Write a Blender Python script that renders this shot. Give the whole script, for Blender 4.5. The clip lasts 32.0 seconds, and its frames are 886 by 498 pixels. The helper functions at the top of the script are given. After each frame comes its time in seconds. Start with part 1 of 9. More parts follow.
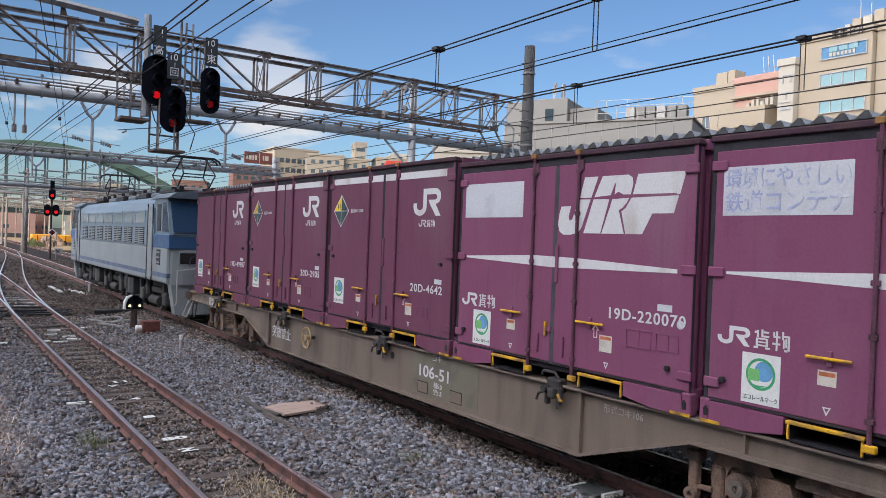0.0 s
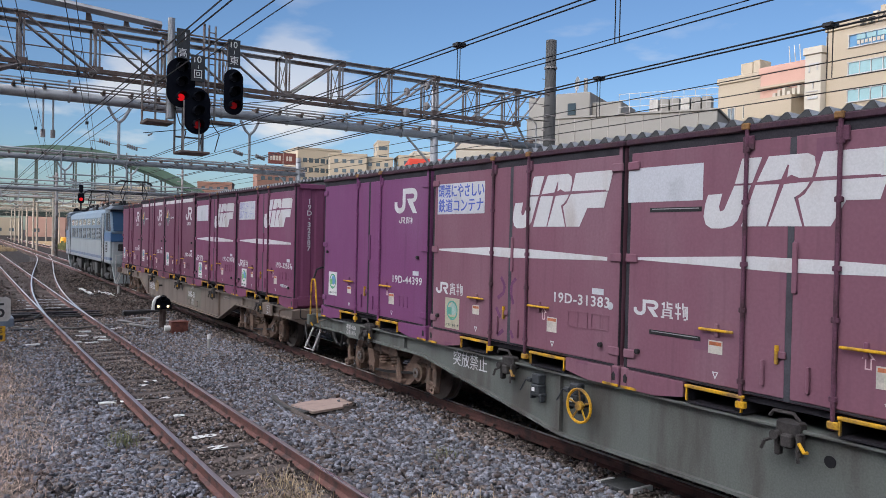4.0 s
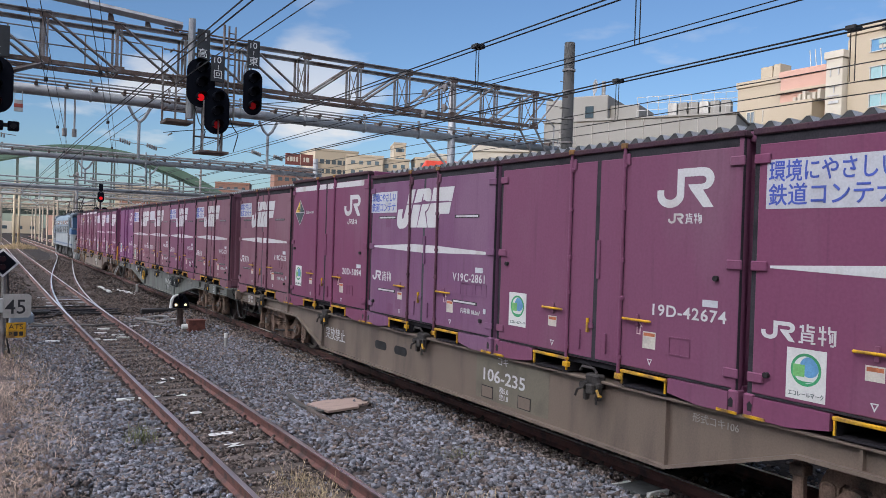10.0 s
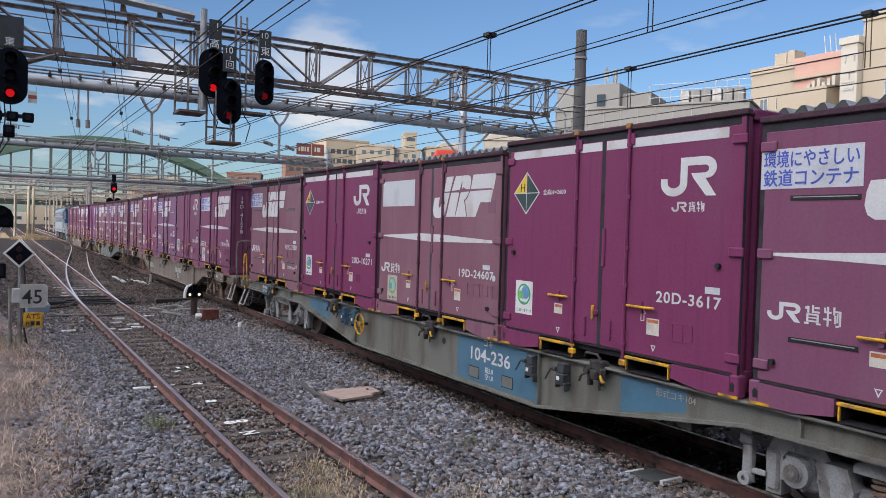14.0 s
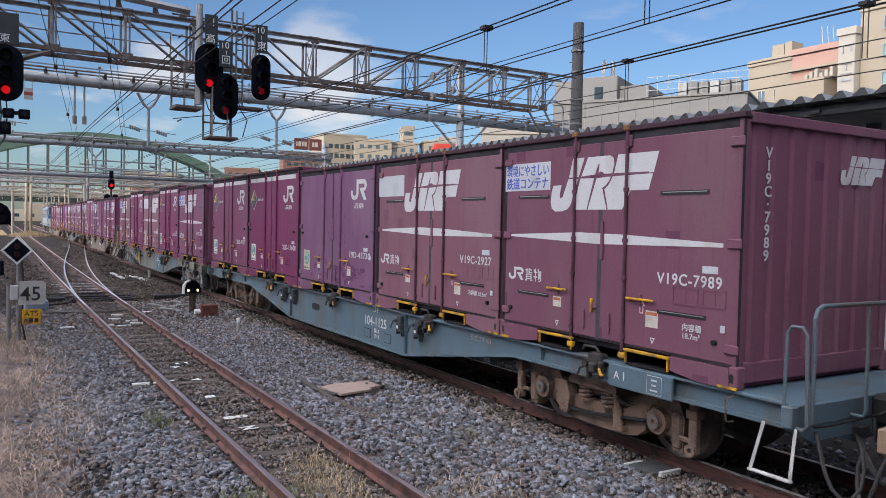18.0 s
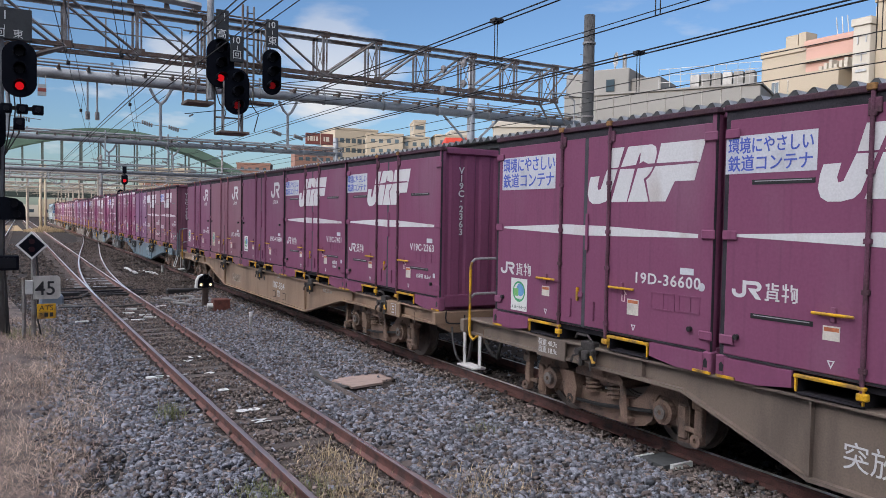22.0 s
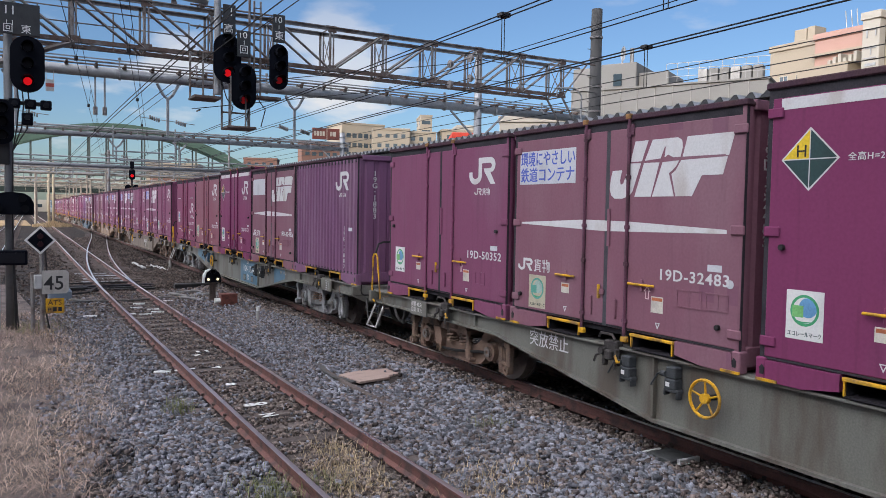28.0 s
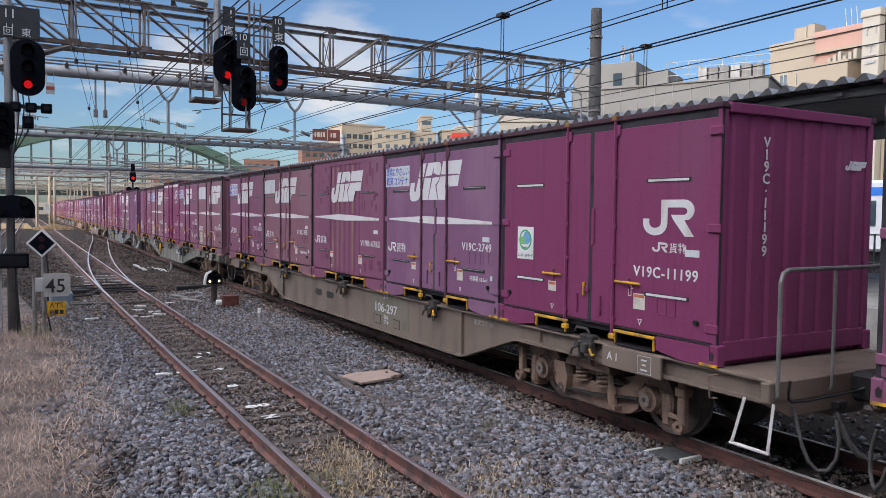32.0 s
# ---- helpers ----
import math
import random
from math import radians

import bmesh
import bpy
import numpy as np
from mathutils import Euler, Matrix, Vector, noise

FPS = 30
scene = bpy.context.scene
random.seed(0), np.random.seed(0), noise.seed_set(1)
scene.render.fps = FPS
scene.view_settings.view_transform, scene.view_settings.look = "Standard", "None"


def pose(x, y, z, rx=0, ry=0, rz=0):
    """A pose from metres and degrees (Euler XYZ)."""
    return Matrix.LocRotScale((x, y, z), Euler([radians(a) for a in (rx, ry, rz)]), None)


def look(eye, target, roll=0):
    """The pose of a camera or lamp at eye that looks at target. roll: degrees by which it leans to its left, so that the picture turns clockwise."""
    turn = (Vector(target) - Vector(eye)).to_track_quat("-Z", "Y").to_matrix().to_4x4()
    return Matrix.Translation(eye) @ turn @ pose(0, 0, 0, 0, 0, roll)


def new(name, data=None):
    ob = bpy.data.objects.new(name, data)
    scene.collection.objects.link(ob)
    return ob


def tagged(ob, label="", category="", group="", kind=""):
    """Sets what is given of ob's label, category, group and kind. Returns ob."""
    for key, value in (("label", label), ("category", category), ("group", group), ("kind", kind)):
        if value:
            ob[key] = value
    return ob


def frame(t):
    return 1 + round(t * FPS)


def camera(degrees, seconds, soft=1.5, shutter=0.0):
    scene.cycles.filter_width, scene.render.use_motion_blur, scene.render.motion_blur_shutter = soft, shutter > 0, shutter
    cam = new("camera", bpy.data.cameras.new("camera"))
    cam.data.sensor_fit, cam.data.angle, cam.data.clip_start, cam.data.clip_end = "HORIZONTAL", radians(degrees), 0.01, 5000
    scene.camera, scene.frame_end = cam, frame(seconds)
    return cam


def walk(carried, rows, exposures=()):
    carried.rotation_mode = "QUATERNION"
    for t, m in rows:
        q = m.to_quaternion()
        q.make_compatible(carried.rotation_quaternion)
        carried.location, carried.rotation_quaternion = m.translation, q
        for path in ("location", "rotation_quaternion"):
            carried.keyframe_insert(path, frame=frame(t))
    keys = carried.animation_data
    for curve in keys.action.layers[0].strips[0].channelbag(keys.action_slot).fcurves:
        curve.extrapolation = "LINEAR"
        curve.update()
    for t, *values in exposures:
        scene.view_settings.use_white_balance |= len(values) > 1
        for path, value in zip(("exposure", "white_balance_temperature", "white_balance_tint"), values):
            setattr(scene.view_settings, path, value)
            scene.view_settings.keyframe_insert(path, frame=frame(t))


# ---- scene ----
# ---- camera ----
FOV = 60.3
cam = camera(FOV, 32.0, soft=0.75)
PATH = [
    (0, (0.033, 0.017, 2.497), (5.718, 8.243, 2.404), 2.19),
    (0.5, (0.041, 0.019, 2.488), (5.681, 8.276, 2.409), 2.08),
    (1, (0.034, 0.027, 2.487), (5.635, 8.311, 2.415), 2.04),
    (1.5, (0.033, 0.009, 2.495), (5.599, 8.316, 2.425), 2.02),
    (2, (0.036, 0.030, 2.484), (5.572, 8.357, 2.419), 2.01),
    (2.5, (0.046, 0.031, 2.484), (5.551, 8.379, 2.411), 1.83),
    (3, (0.033, 0.032, 2.487), (5.520, 8.392, 2.397), 1.71),
    (3.5, (0.037, 0.024, 2.482), (5.497, 8.401, 2.369), 1.48),
    (5.5, (0.025, 0.032, 2.482), (5.365, 8.484, 2.279), 0.89),
    (6, (0.009, 0.019, 2.484), (5.323, 8.488, 2.282), 0.93),
    (6.5, (0.003, 0.034, 2.493), (5.300, 8.513, 2.293), 1.07),
    (7, (0.013, 0.046, 2.483), (5.310, 8.526, 2.295), 1.10),
    (7.5, (0.016, 0.049, 2.490), (5.319, 8.525, 2.306), 1.23),
    (8, (0.015, 0.028, 2.483), (5.323, 8.501, 2.314), 1.27),
    (8.5, (0.023, 0.045, 2.487), (5.326, 8.522, 2.333), 1.56),
    (9, (0.009, 0.044, 2.486), (5.303, 8.527, 2.355), 1.84),
    (9.5, (0.011, 0.036, 2.470), (5.283, 8.533, 2.351), 1.89),
    (10, (0.020, 0.035, 2.461), (5.272, 8.544, 2.347), 1.84),
    (10.5, (0.013, 0.044, 2.459), (5.256, 8.558, 2.331), 1.73),
    (11, (0.000, 0.031, 2.465), (5.232, 8.551, 2.300), 1.66),
    (11.5, (-0.007, 0.036, 2.455), (5.212, 8.564, 2.261), 1.65),
    (12, (-0.011, 0.031, 2.457), (5.192, 8.569, 2.236), 1.75),
    (12.5, (-0.006, 0.032, 2.452), (5.177, 8.581, 2.219), 1.75),
    (13, (-0.009, 0.036, 2.453), (5.160, 8.593, 2.208), 1.76),
    (13.5, (-0.012, 0.035, 2.445), (5.136, 8.604, 2.199), 1.66),
    (14, (-0.010, 0.023, 2.458), (5.119, 8.603, 2.200), 1.64),
    (14.5, (-0.004, 0.032, 2.455), (5.111, 8.620, 2.194), 1.55),
    (16.5, (-0.009, 0.015, 2.454), (5.138, 8.583, 2.139), 1.26),
    (17, (0.001, 0.037, 2.452), (5.161, 8.597, 2.127), 1.25),
    (17.5, (-0.007, 0.020, 2.453), (5.154, 8.579, 2.123), 1.28),
    (18, (-0.002, 0.022, 2.455), (5.144, 8.589, 2.120), 1.23),
    (18.5, (-0.002, 0.012, 2.445), (5.120, 8.595, 2.117), 1.12),
    (19, (-0.002, 0.034, 2.454), (5.097, 8.630, 2.124), 1.16),
    (19.5, (-0.011, 0.017, 2.451), (5.069, 8.624, 2.119), 1.12),
    (20, (-0.002, 0.021, 2.448), (5.058, 8.640, 2.103), 1.01),
    (20.5, (0.012, 0.031, 2.444), (5.057, 8.658, 2.084), 0.94),
    (21, (0.002, 0.010, 2.457), (5.035, 8.642, 2.073), 0.98),
    (21.5, (-0.002, 0.014, 2.455), (5.025, 8.649, 2.053), 1.03),
    (22, (0.004, 0.007, 2.445), (5.019, 8.649, 2.029), 1.00),
    (22.5, (0.007, 0.028, 2.442), (5.023, 8.668, 2.015), 1.05),
    (23, (0.012, 0.016, 2.445), (5.023, 8.659, 2.007), 0.95),
    (23.5, (-0.001, 0.004, 2.460), (5.006, 8.648, 2.008), 0.93),
    (24, (0.007, 0.010, 2.447), (5.001, 8.662, 1.993), 0.82),
    (24.5, (-0.001, 0.009, 2.449), (4.980, 8.669, 1.985), 0.86),
    (25, (0.001, 0.019, 2.448), (4.964, 8.687, 1.973), 0.86),
    (25.5, (0.007, 0.012, 2.441), (4.948, 8.692, 1.962), 0.79),
    (27.5, (0.000, -0.000, 2.448), (4.925, 8.690, 1.963), 1.03),
    (28, (0.001, 0.011, 2.446), (4.941, 8.692, 1.962), 1.00),
    (28.5, (0.000, 0.013, 2.449), (4.954, 8.686, 1.962), 0.87),
    (29, (0.003, 0.014, 2.436), (4.966, 8.681, 1.956), 0.78),
    (29.5, (0.007, 0.009, 2.447), (4.977, 8.674, 1.968), 0.73),
    (30, (0.008, 0.012, 2.446), (4.978, 8.677, 1.979), 0.73),
    (30.5, (0.017, 0.003, 2.458), (4.979, 8.673, 1.990), 0.74),
    (31, (0.001, -0.008, 2.454), (4.953, 8.667, 1.987), 0.76),
    (31.5, (0.008, 0.022, 2.445), (4.952, 8.702, 1.978), 0.74),
    (32, (-0.000, -0.000, 2.450), (4.928, 8.688, 1.970), 0.64),
]
walk(cam, [(t, look(eye, target, roll)) for t, eye, target, roll in PATH],
     exposures=[(0.0, 0.0, 6500, 10), (32.0, 0.0, 6500, 10)])

# ---- light ----
SUN_AZ, SUN_EL = radians(242.0), radians(18.0)
world = bpy.data.worlds.new("sky")
scene.world = world
world.use_nodes = True
wn, wl = world.node_tree.nodes, world.node_tree.links
wn.clear()
w_out = wn.new("ShaderNodeOutputWorld")
w_bg = wn.new("ShaderNodeBackground")
w_sky = wn.new("ShaderNodeTexSky")
w_sky.sky_type = "NISHITA"
w_sky.sun_disc = False
w_sky.sun_elevation = SUN_EL
w_sky.sun_rotation = SUN_AZ
w_sky.air_density, w_sky.dust_density, w_sky.ozone_density = 1.0, 1.0, 1.6
w_bg.inputs["Strength"].default_value = 0.110
# low scattered clouds
w_tc = wn.new("ShaderNodeTexCoord")
w_map = wn.new("ShaderNodeMapping")
w_map.inputs["Scale"].default_value = (5.0, 5.0, 16.0)
w_map.inputs["Location"].default_value = (0.7, 0.25, 0.0)
w_noise = wn.new("ShaderNodeTexNoise")
w_noise.inputs["Scale"].default_value = 1.3
w_noise.inputs["Detail"].default_value = 8.0
w_ramp = wn.new("ShaderNodeValToRGB")
w_ramp.color_ramp.elements[0].position, w_ramp.color_ramp.elements[1].position = 0.61, 0.78
w_sep = wn.new("ShaderNodeSeparateXYZ")
w_low = wn.new("ShaderNodeMapRange")
w_low.inputs["From Min"].default_value, w_low.inputs["From Max"].default_value = 0.34, 0.08
w_mul = wn.new("ShaderNodeMath")
w_mul.operation = "MULTIPLY"
w_mix = wn.new("ShaderNodeMixRGB")
w_mix.inputs["Color2"].default_value = (8.2, 7.9, 7.7, 1)
wl.new(w_tc.outputs["Generated"], w_map.inputs["Vector"])
wl.new(w_map.outputs["Vector"], w_noise.inputs["Vector"])
# two cumulus banks low over the yard
w_last = w_noise.outputs["Fac"]
for direction, sharp, lift in (((0.175, 0.970, 0.171), 900.0, 0.30), ((0.360, 0.911, 0.203), 560.0, 0.32)):
    w_d = wn.new("ShaderNodeVectorMath")
    w_d.operation = "DOT_PRODUCT"
    w_d.inputs[1].default_value = Vector(direction).normalized()
    w_p = wn.new("ShaderNodeMath")
    w_p.operation, w_p.inputs[1].default_value = "POWER", sharp
    w_c = wn.new("ShaderNodeMath")
    w_c.operation, w_c.inputs[1].default_value = "MAXIMUM", 0.0
    w_a = wn.new("ShaderNodeMath")
    w_a.operation, w_a.inputs[1].default_value = "MULTIPLY_ADD", lift
    wl.new(w_tc.outputs["Generated"], w_d.inputs[0])
    wl.new(w_d.outputs["Value"], w_c.inputs[0])
    wl.new(w_c.outputs["Value"], w_p.inputs[0])
    wl.new(w_p.outputs["Value"], w_a.inputs[0])
    wl.new(w_last, w_a.inputs[2])
    w_last = w_a.outputs["Value"]
wl.new(w_last, w_ramp.inputs["Fac"])
wl.new(w_tc.outputs["Generated"], w_sep.inputs["Vector"])
wl.new(w_sep.outputs["Z"], w_low.inputs["Value"])
wl.new(w_ramp.outputs["Color"], w_mul.inputs[0])
wl.new(w_low.outputs["Result"], w_mul.inputs[1])
wl.new(w_mul.outputs["Value"], w_mix.inputs["Fac"])
w_tint = wn.new("ShaderNodeMixRGB")
w_tint.blend_type = "MULTIPLY"
w_tint.inputs["Fac"].default_value = 1.0
w_tint.inputs["Color2"].default_value = (0.77, 0.95, 1.22, 1)
wl.new(w_sky.outputs["Color"], w_tint.inputs["Color1"])
wl.new(w_tint.outputs["Color"], w_mix.inputs["Color1"])
# bright hazy glow over the western sky on the sun's side
GLOW_AZ, GLOW_EL = radians(266.0), radians(33.0)
w_dot = wn.new("ShaderNodeVectorMath")
w_dot.operation = "DOT_PRODUCT"
w_dot.inputs[1].default_value = (math.sin(GLOW_AZ) * math.cos(GLOW_EL), math.cos(GLOW_AZ) * math.cos(GLOW_EL), math.sin(GLOW_EL))
w_pos = wn.new("ShaderNodeMath")
w_pos.operation = "MAXIMUM"
w_pos.inputs[1].default_value = 0.0
w_pow = wn.new("ShaderNodeMath")
w_pow.operation = "POWER"
w_pow.inputs[1].default_value = 2.0
w_glow = wn.new("ShaderNodeMixRGB")
w_glow.blend_type = "ADD"
w_glow.inputs["Color2"].default_value = (50.5, 50.0, 52.5, 1)
wl.new(w_tc.outputs["Generated"], w_dot.inputs[0])
wl.new(w_dot.outputs["Value"], w_pos.inputs[0])
wl.new(w_pos.outputs["Value"], w_pow.inputs[0])
wl.new(w_pow.outputs["Value"], w_glow.inputs["Fac"])
wl.new(w_mix.outputs["Color"], w_glow.inputs["Color1"])
wl.new(w_glow.outputs["Color"], w_bg.inputs["Color"])
wl.new(w_bg.outputs["Background"], w_out.inputs["Surface"])

sun = new("sun", bpy.data.lights.new("sun", "SUN"))
sun.data.energy, sun.data.angle, sun.data.color = 1.6, radians(0.5), (1.0, 0.78, 0.50)
sun_from = Vector((math.sin(SUN_AZ) * math.cos(SUN_EL), math.cos(SUN_AZ) * math.cos(SUN_EL), math.sin(SUN_EL)))
sun.matrix_world = look(tuple(sun_from * 300), (0, 0, 0))

# ---- materials ----
MATS = {}


def mat(name, base, rough=0.6, metal=0.0, vary=0.25, scale=3.0, bump=0.0, bump_scale=60.0, stretch=(1, 1, 1), second=None,
        second_amount=0.4, spec=0.4, island=0.0, per_object=0.0, emit=None, emit_strength=0.0, other_stone=None):
    """Principled surface with two scales of variation, an optional second colour in patches, and fine relief."""
    if name in MATS:
        return MATS[name]
    m = bpy.data.materials.new(name)
    m.use_nodes = True
    nt = m.node_tree
    n, l = nt.nodes, nt.links
    b = n["Principled BSDF"]
    b.inputs["Metallic"].default_value = metal
    b.inputs["Specular IOR Level"].default_value = spec
    tc = n.new("ShaderNodeTexCoord")
    mp = n.new("ShaderNodeMapping")
    mp.inputs["Scale"].default_value = stretch
    l.new(tc.outputs["Object"], mp.inputs["Vector"])
    big = n.new("ShaderNodeTexNoise")
    big.inputs["Scale"].default_value, big.inputs["Detail"].default_value = scale, 5.0
    fine = n.new("ShaderNodeTexNoise")
    fine.inputs["Scale"].default_value, fine.inputs["Detail"].default_value = bump_scale, 4.0
    l.new(mp.outputs["Vector"], big.inputs["Vector"])
    l.new(tc.outputs["Object"], fine.inputs["Vector"])
    mixed = n.new("ShaderNodeMixRGB")
    other = second or [c * (1 - vary) for c in base]
    mixed.inputs["Color1"].default_value = (*base, 1)
    mixed.inputs["Color2"].default_value = (*other, 1)
    ramp = n.new("ShaderNodeValToRGB")
    ramp.color_ramp.elements[0].position = 0.62 - 0.3 * second_amount
    ramp.color_ramp.elements[1].position = 0.80 - 0.3 * second_amount
    l.new(big.outputs["Fac"], ramp.inputs["Fac"])
    l.new(ramp.outputs["Color"], mixed.inputs["Fac"])
    mixed_out = mixed.outputs["Color"]
    if other_stone:
        gi = n.new("ShaderNodeNewGeometry")
        k7 = n.new("ShaderNodeMath")
        k7.operation, k7.inputs[1].default_value = "MULTIPLY", 7.31
        fr = n.new("ShaderNodeMath")
        fr.operation = "FRACT"
        rp = n.new("ShaderNodeValToRGB")
        rp.color_ramp.elements[0].position, rp.color_ramp.elements[1].position = 0.62, 0.88
        ms = n.new("ShaderNodeMixRGB")
        ms.inputs["Color2"].default_value = (*other_stone, 1)
        l.new(gi.outputs["Random Per Island"], k7.inputs[0])
        l.new(k7.outputs["Value"], fr.inputs[0])
        l.new(fr.outputs["Value"], rp.inputs["Fac"])
        l.new(rp.outputs["Color"], ms.inputs["Fac"])
        l.new(mixed_out, ms.inputs["Color1"])
        mixed_out = ms.outputs["Color"]
    hsv = n.new("ShaderNodeHueSaturation")
    val = n.new("ShaderNodeMapRange")
    val.inputs["From Min"].default_value, val.inputs["From Max"].default_value = 0.3, 0.7
    val.inputs["To Min"].default_value, val.inputs["To Max"].default_value = 1 - vary * 0.6, 1 + vary * 0.6
    l.new(fine.outputs["Fac"], val.inputs["Value"])
    l.new(mixed_out, hsv.inputs["Color"])
    last = val.outputs["Result"]
    for amount, node, socket in ((island, "ShaderNodeNewGeometry", "Random Per Island"), (per_object, "ShaderNodeObjectInfo", "Random")):
        if amount:
            r = n.new(node)
            rr = n.new("ShaderNodeMapRange")
            rr.inputs["To Min"].default_value, rr.inputs["To Max"].default_value = 1 - amount, 1 + amount
            mu = n.new("ShaderNodeMath")
            mu.operation = "MULTIPLY"
            l.new(r.outputs[socket], rr.inputs["Value"])
            l.new(last, mu.inputs[0])
            l.new(rr.outputs["Result"], mu.inputs[1])
            last = mu.outputs["Value"]
    l.new(last, hsv.inputs["Value"])
    l.new(hsv.outputs["Color"], b.inputs["Base Color"])
    ro = n.new("ShaderNodeMapRange")
    ro.inputs["To Min"].default_value, ro.inputs["To Max"].default_value = max(0.03, rough - 0.12), min(1, rough + (0.12 if rough > 0.2 else 0.0))
    l.new(big.outputs["Fac"], ro.inputs["Value"])
    l.new(ro.outputs["Result"], b.inputs["Roughness"])
    if bump:
        bp = n.new("ShaderNodeBump")
        bp.inputs["Strength"].default_value, bp.inputs["Distance"].default_value = bump, 0.02
        l.new(fine.outputs["Fac"], bp.inputs["Height"])
        l.new(bp.outputs["Normal"], b.inputs["Normal"])
    if emit:
        b.inputs["Emission Color"].default_value = (*emit, 1)
        b.inputs["Emission Strength"].default_value = emit_strength
    MATS[name] = m
    return m


def paint(name, base, faded, patch, rough=0.42, faded_amount=0.35, patched=0.6):
    """Container paint: chalky vertical fading, touched-up patches with square corners, rain streaks and gentle dents."""
    if name in MATS:
        return MATS[name]
    m = mat(name, base, rough, vary=0.10, scale=1.1, bump=0.0, bump_scale=34.0, stretch=(1, 1, 0.35), second=faded, second_amount=faded_amount, spec=0.04)
    n, l = m.node_tree.nodes, m.node_tree.links
    b = n["Principled BSDF"]
    src = b.inputs["Base Color"].links[0].from_socket
    tc = n.new("ShaderNodeTexCoord")
    info = n.new("ShaderNodeObjectInfo")
    off = n.new("ShaderNodeVectorMath")
    off.operation = "SCALE"
    off.inputs[0].default_value = (7.3, 5.1, 9.7)
    l.new(info.outputs["Random"], off.inputs["Scale"])
    add = n.new("ShaderNodeVectorMath")
    l.new(tc.outputs["Object"], add.inputs[0])
    l.new(off.outputs["Vector"], add.inputs[1])
    vor = n.new("ShaderNodeTexVoronoi")
    vor.distance = "CHEBYCHEV"
    vor.inputs["Scale"].default_value = 2.6
    l.new(add.outputs["Vector"], vor.inputs["Vector"])
    cell = n.new("ShaderNodeSeparateColor")
    l.new(vor.outputs["Color"], cell.inputs["Color"])
    gate = n.new("ShaderNodeMath")
    gate.operation = "GREATER_THAN"
    gate.inputs[1].default_value = 0.82
    l.new(cell.outputs["Red"], gate.inputs[0])
    near = n.new("ShaderNodeMath")
    near.operation = "LESS_THAN"
    near.inputs[1].default_value = 0.24
    l.new(vor.outputs["Distance"], near.inputs[0])
    both = n.new("ShaderNodeMath")
    both.operation = "MULTIPLY"
    l.new(gate.outputs["Value"], both.inputs[0])
    l.new(near.outputs["Value"], both.inputs[1])
    soft = n.new("ShaderNodeMath")
    soft.operation = "MULTIPLY"
    soft.inputs[1].default_value = patched
    l.new(both.outputs["Value"], soft.inputs[0])
    mx = n.new("ShaderNodeMixRGB")
    mx.inputs["Color2"].default_value = (*patch, 1)
    l.new(soft.outputs["Value"], mx.inputs["Fac"])
    l.new(src, mx.inputs["Color1"])
    # thin rain streaks and grime
    st = n.new("ShaderNodeTexNoise")
    st.inputs["Scale"].default_value, st.inputs["Detail"].default_value = 14.0, 3.0
    smp = n.new("ShaderNodeMapping")
    smp.inputs["Scale"].default_value = (1, 1, 0.06)
    l.new(add.outputs["Vector"], smp.inputs["Vector"])
    l.new(smp.outputs["Vector"], st.inputs["Vector"])
    sr = n.new("ShaderNodeValToRGB")
    sr.color_ramp.elements[0].position, sr.color_ramp.elements[1].position = 0.55, 0.75
    l.new(st.outputs["Fac"], sr.inputs["Fac"])
    sm = n.new("ShaderNodeMath")
    sm.operation = "MULTIPLY"
    sm.inputs[1].default_value = 0.28
    l.new(sr.outputs["Color"], sm.inputs[0])
    m2 = n.new("ShaderNodeMixRGB")
    m2.inputs["Color2"].default_value = (*[0.5 * c for c in faded], 1)
    l.new(sm.outputs["Value"], m2.inputs["Fac"])
    l.new(mx.outputs["Color"], m2.inputs["Color1"])
    l.new(m2.outputs["Color"], b.inputs["Base Color"])
    dent = n.new("ShaderNodeTexNoise")
    dent.inputs["Scale"].default_value = 2.2
    l.new(add.outputs["Vector"], dent.inputs["Vector"])
    bp = n.new("ShaderNodeBump")
    bp.inputs["Strength"].default_value, bp.inputs["Distance"].default_value = 0.35, 0.03
    l.new(dent.outputs["Fac"], bp.inputs["Height"])
    l.new(bp.outputs["Normal"], b.inputs["Normal"])
    return m


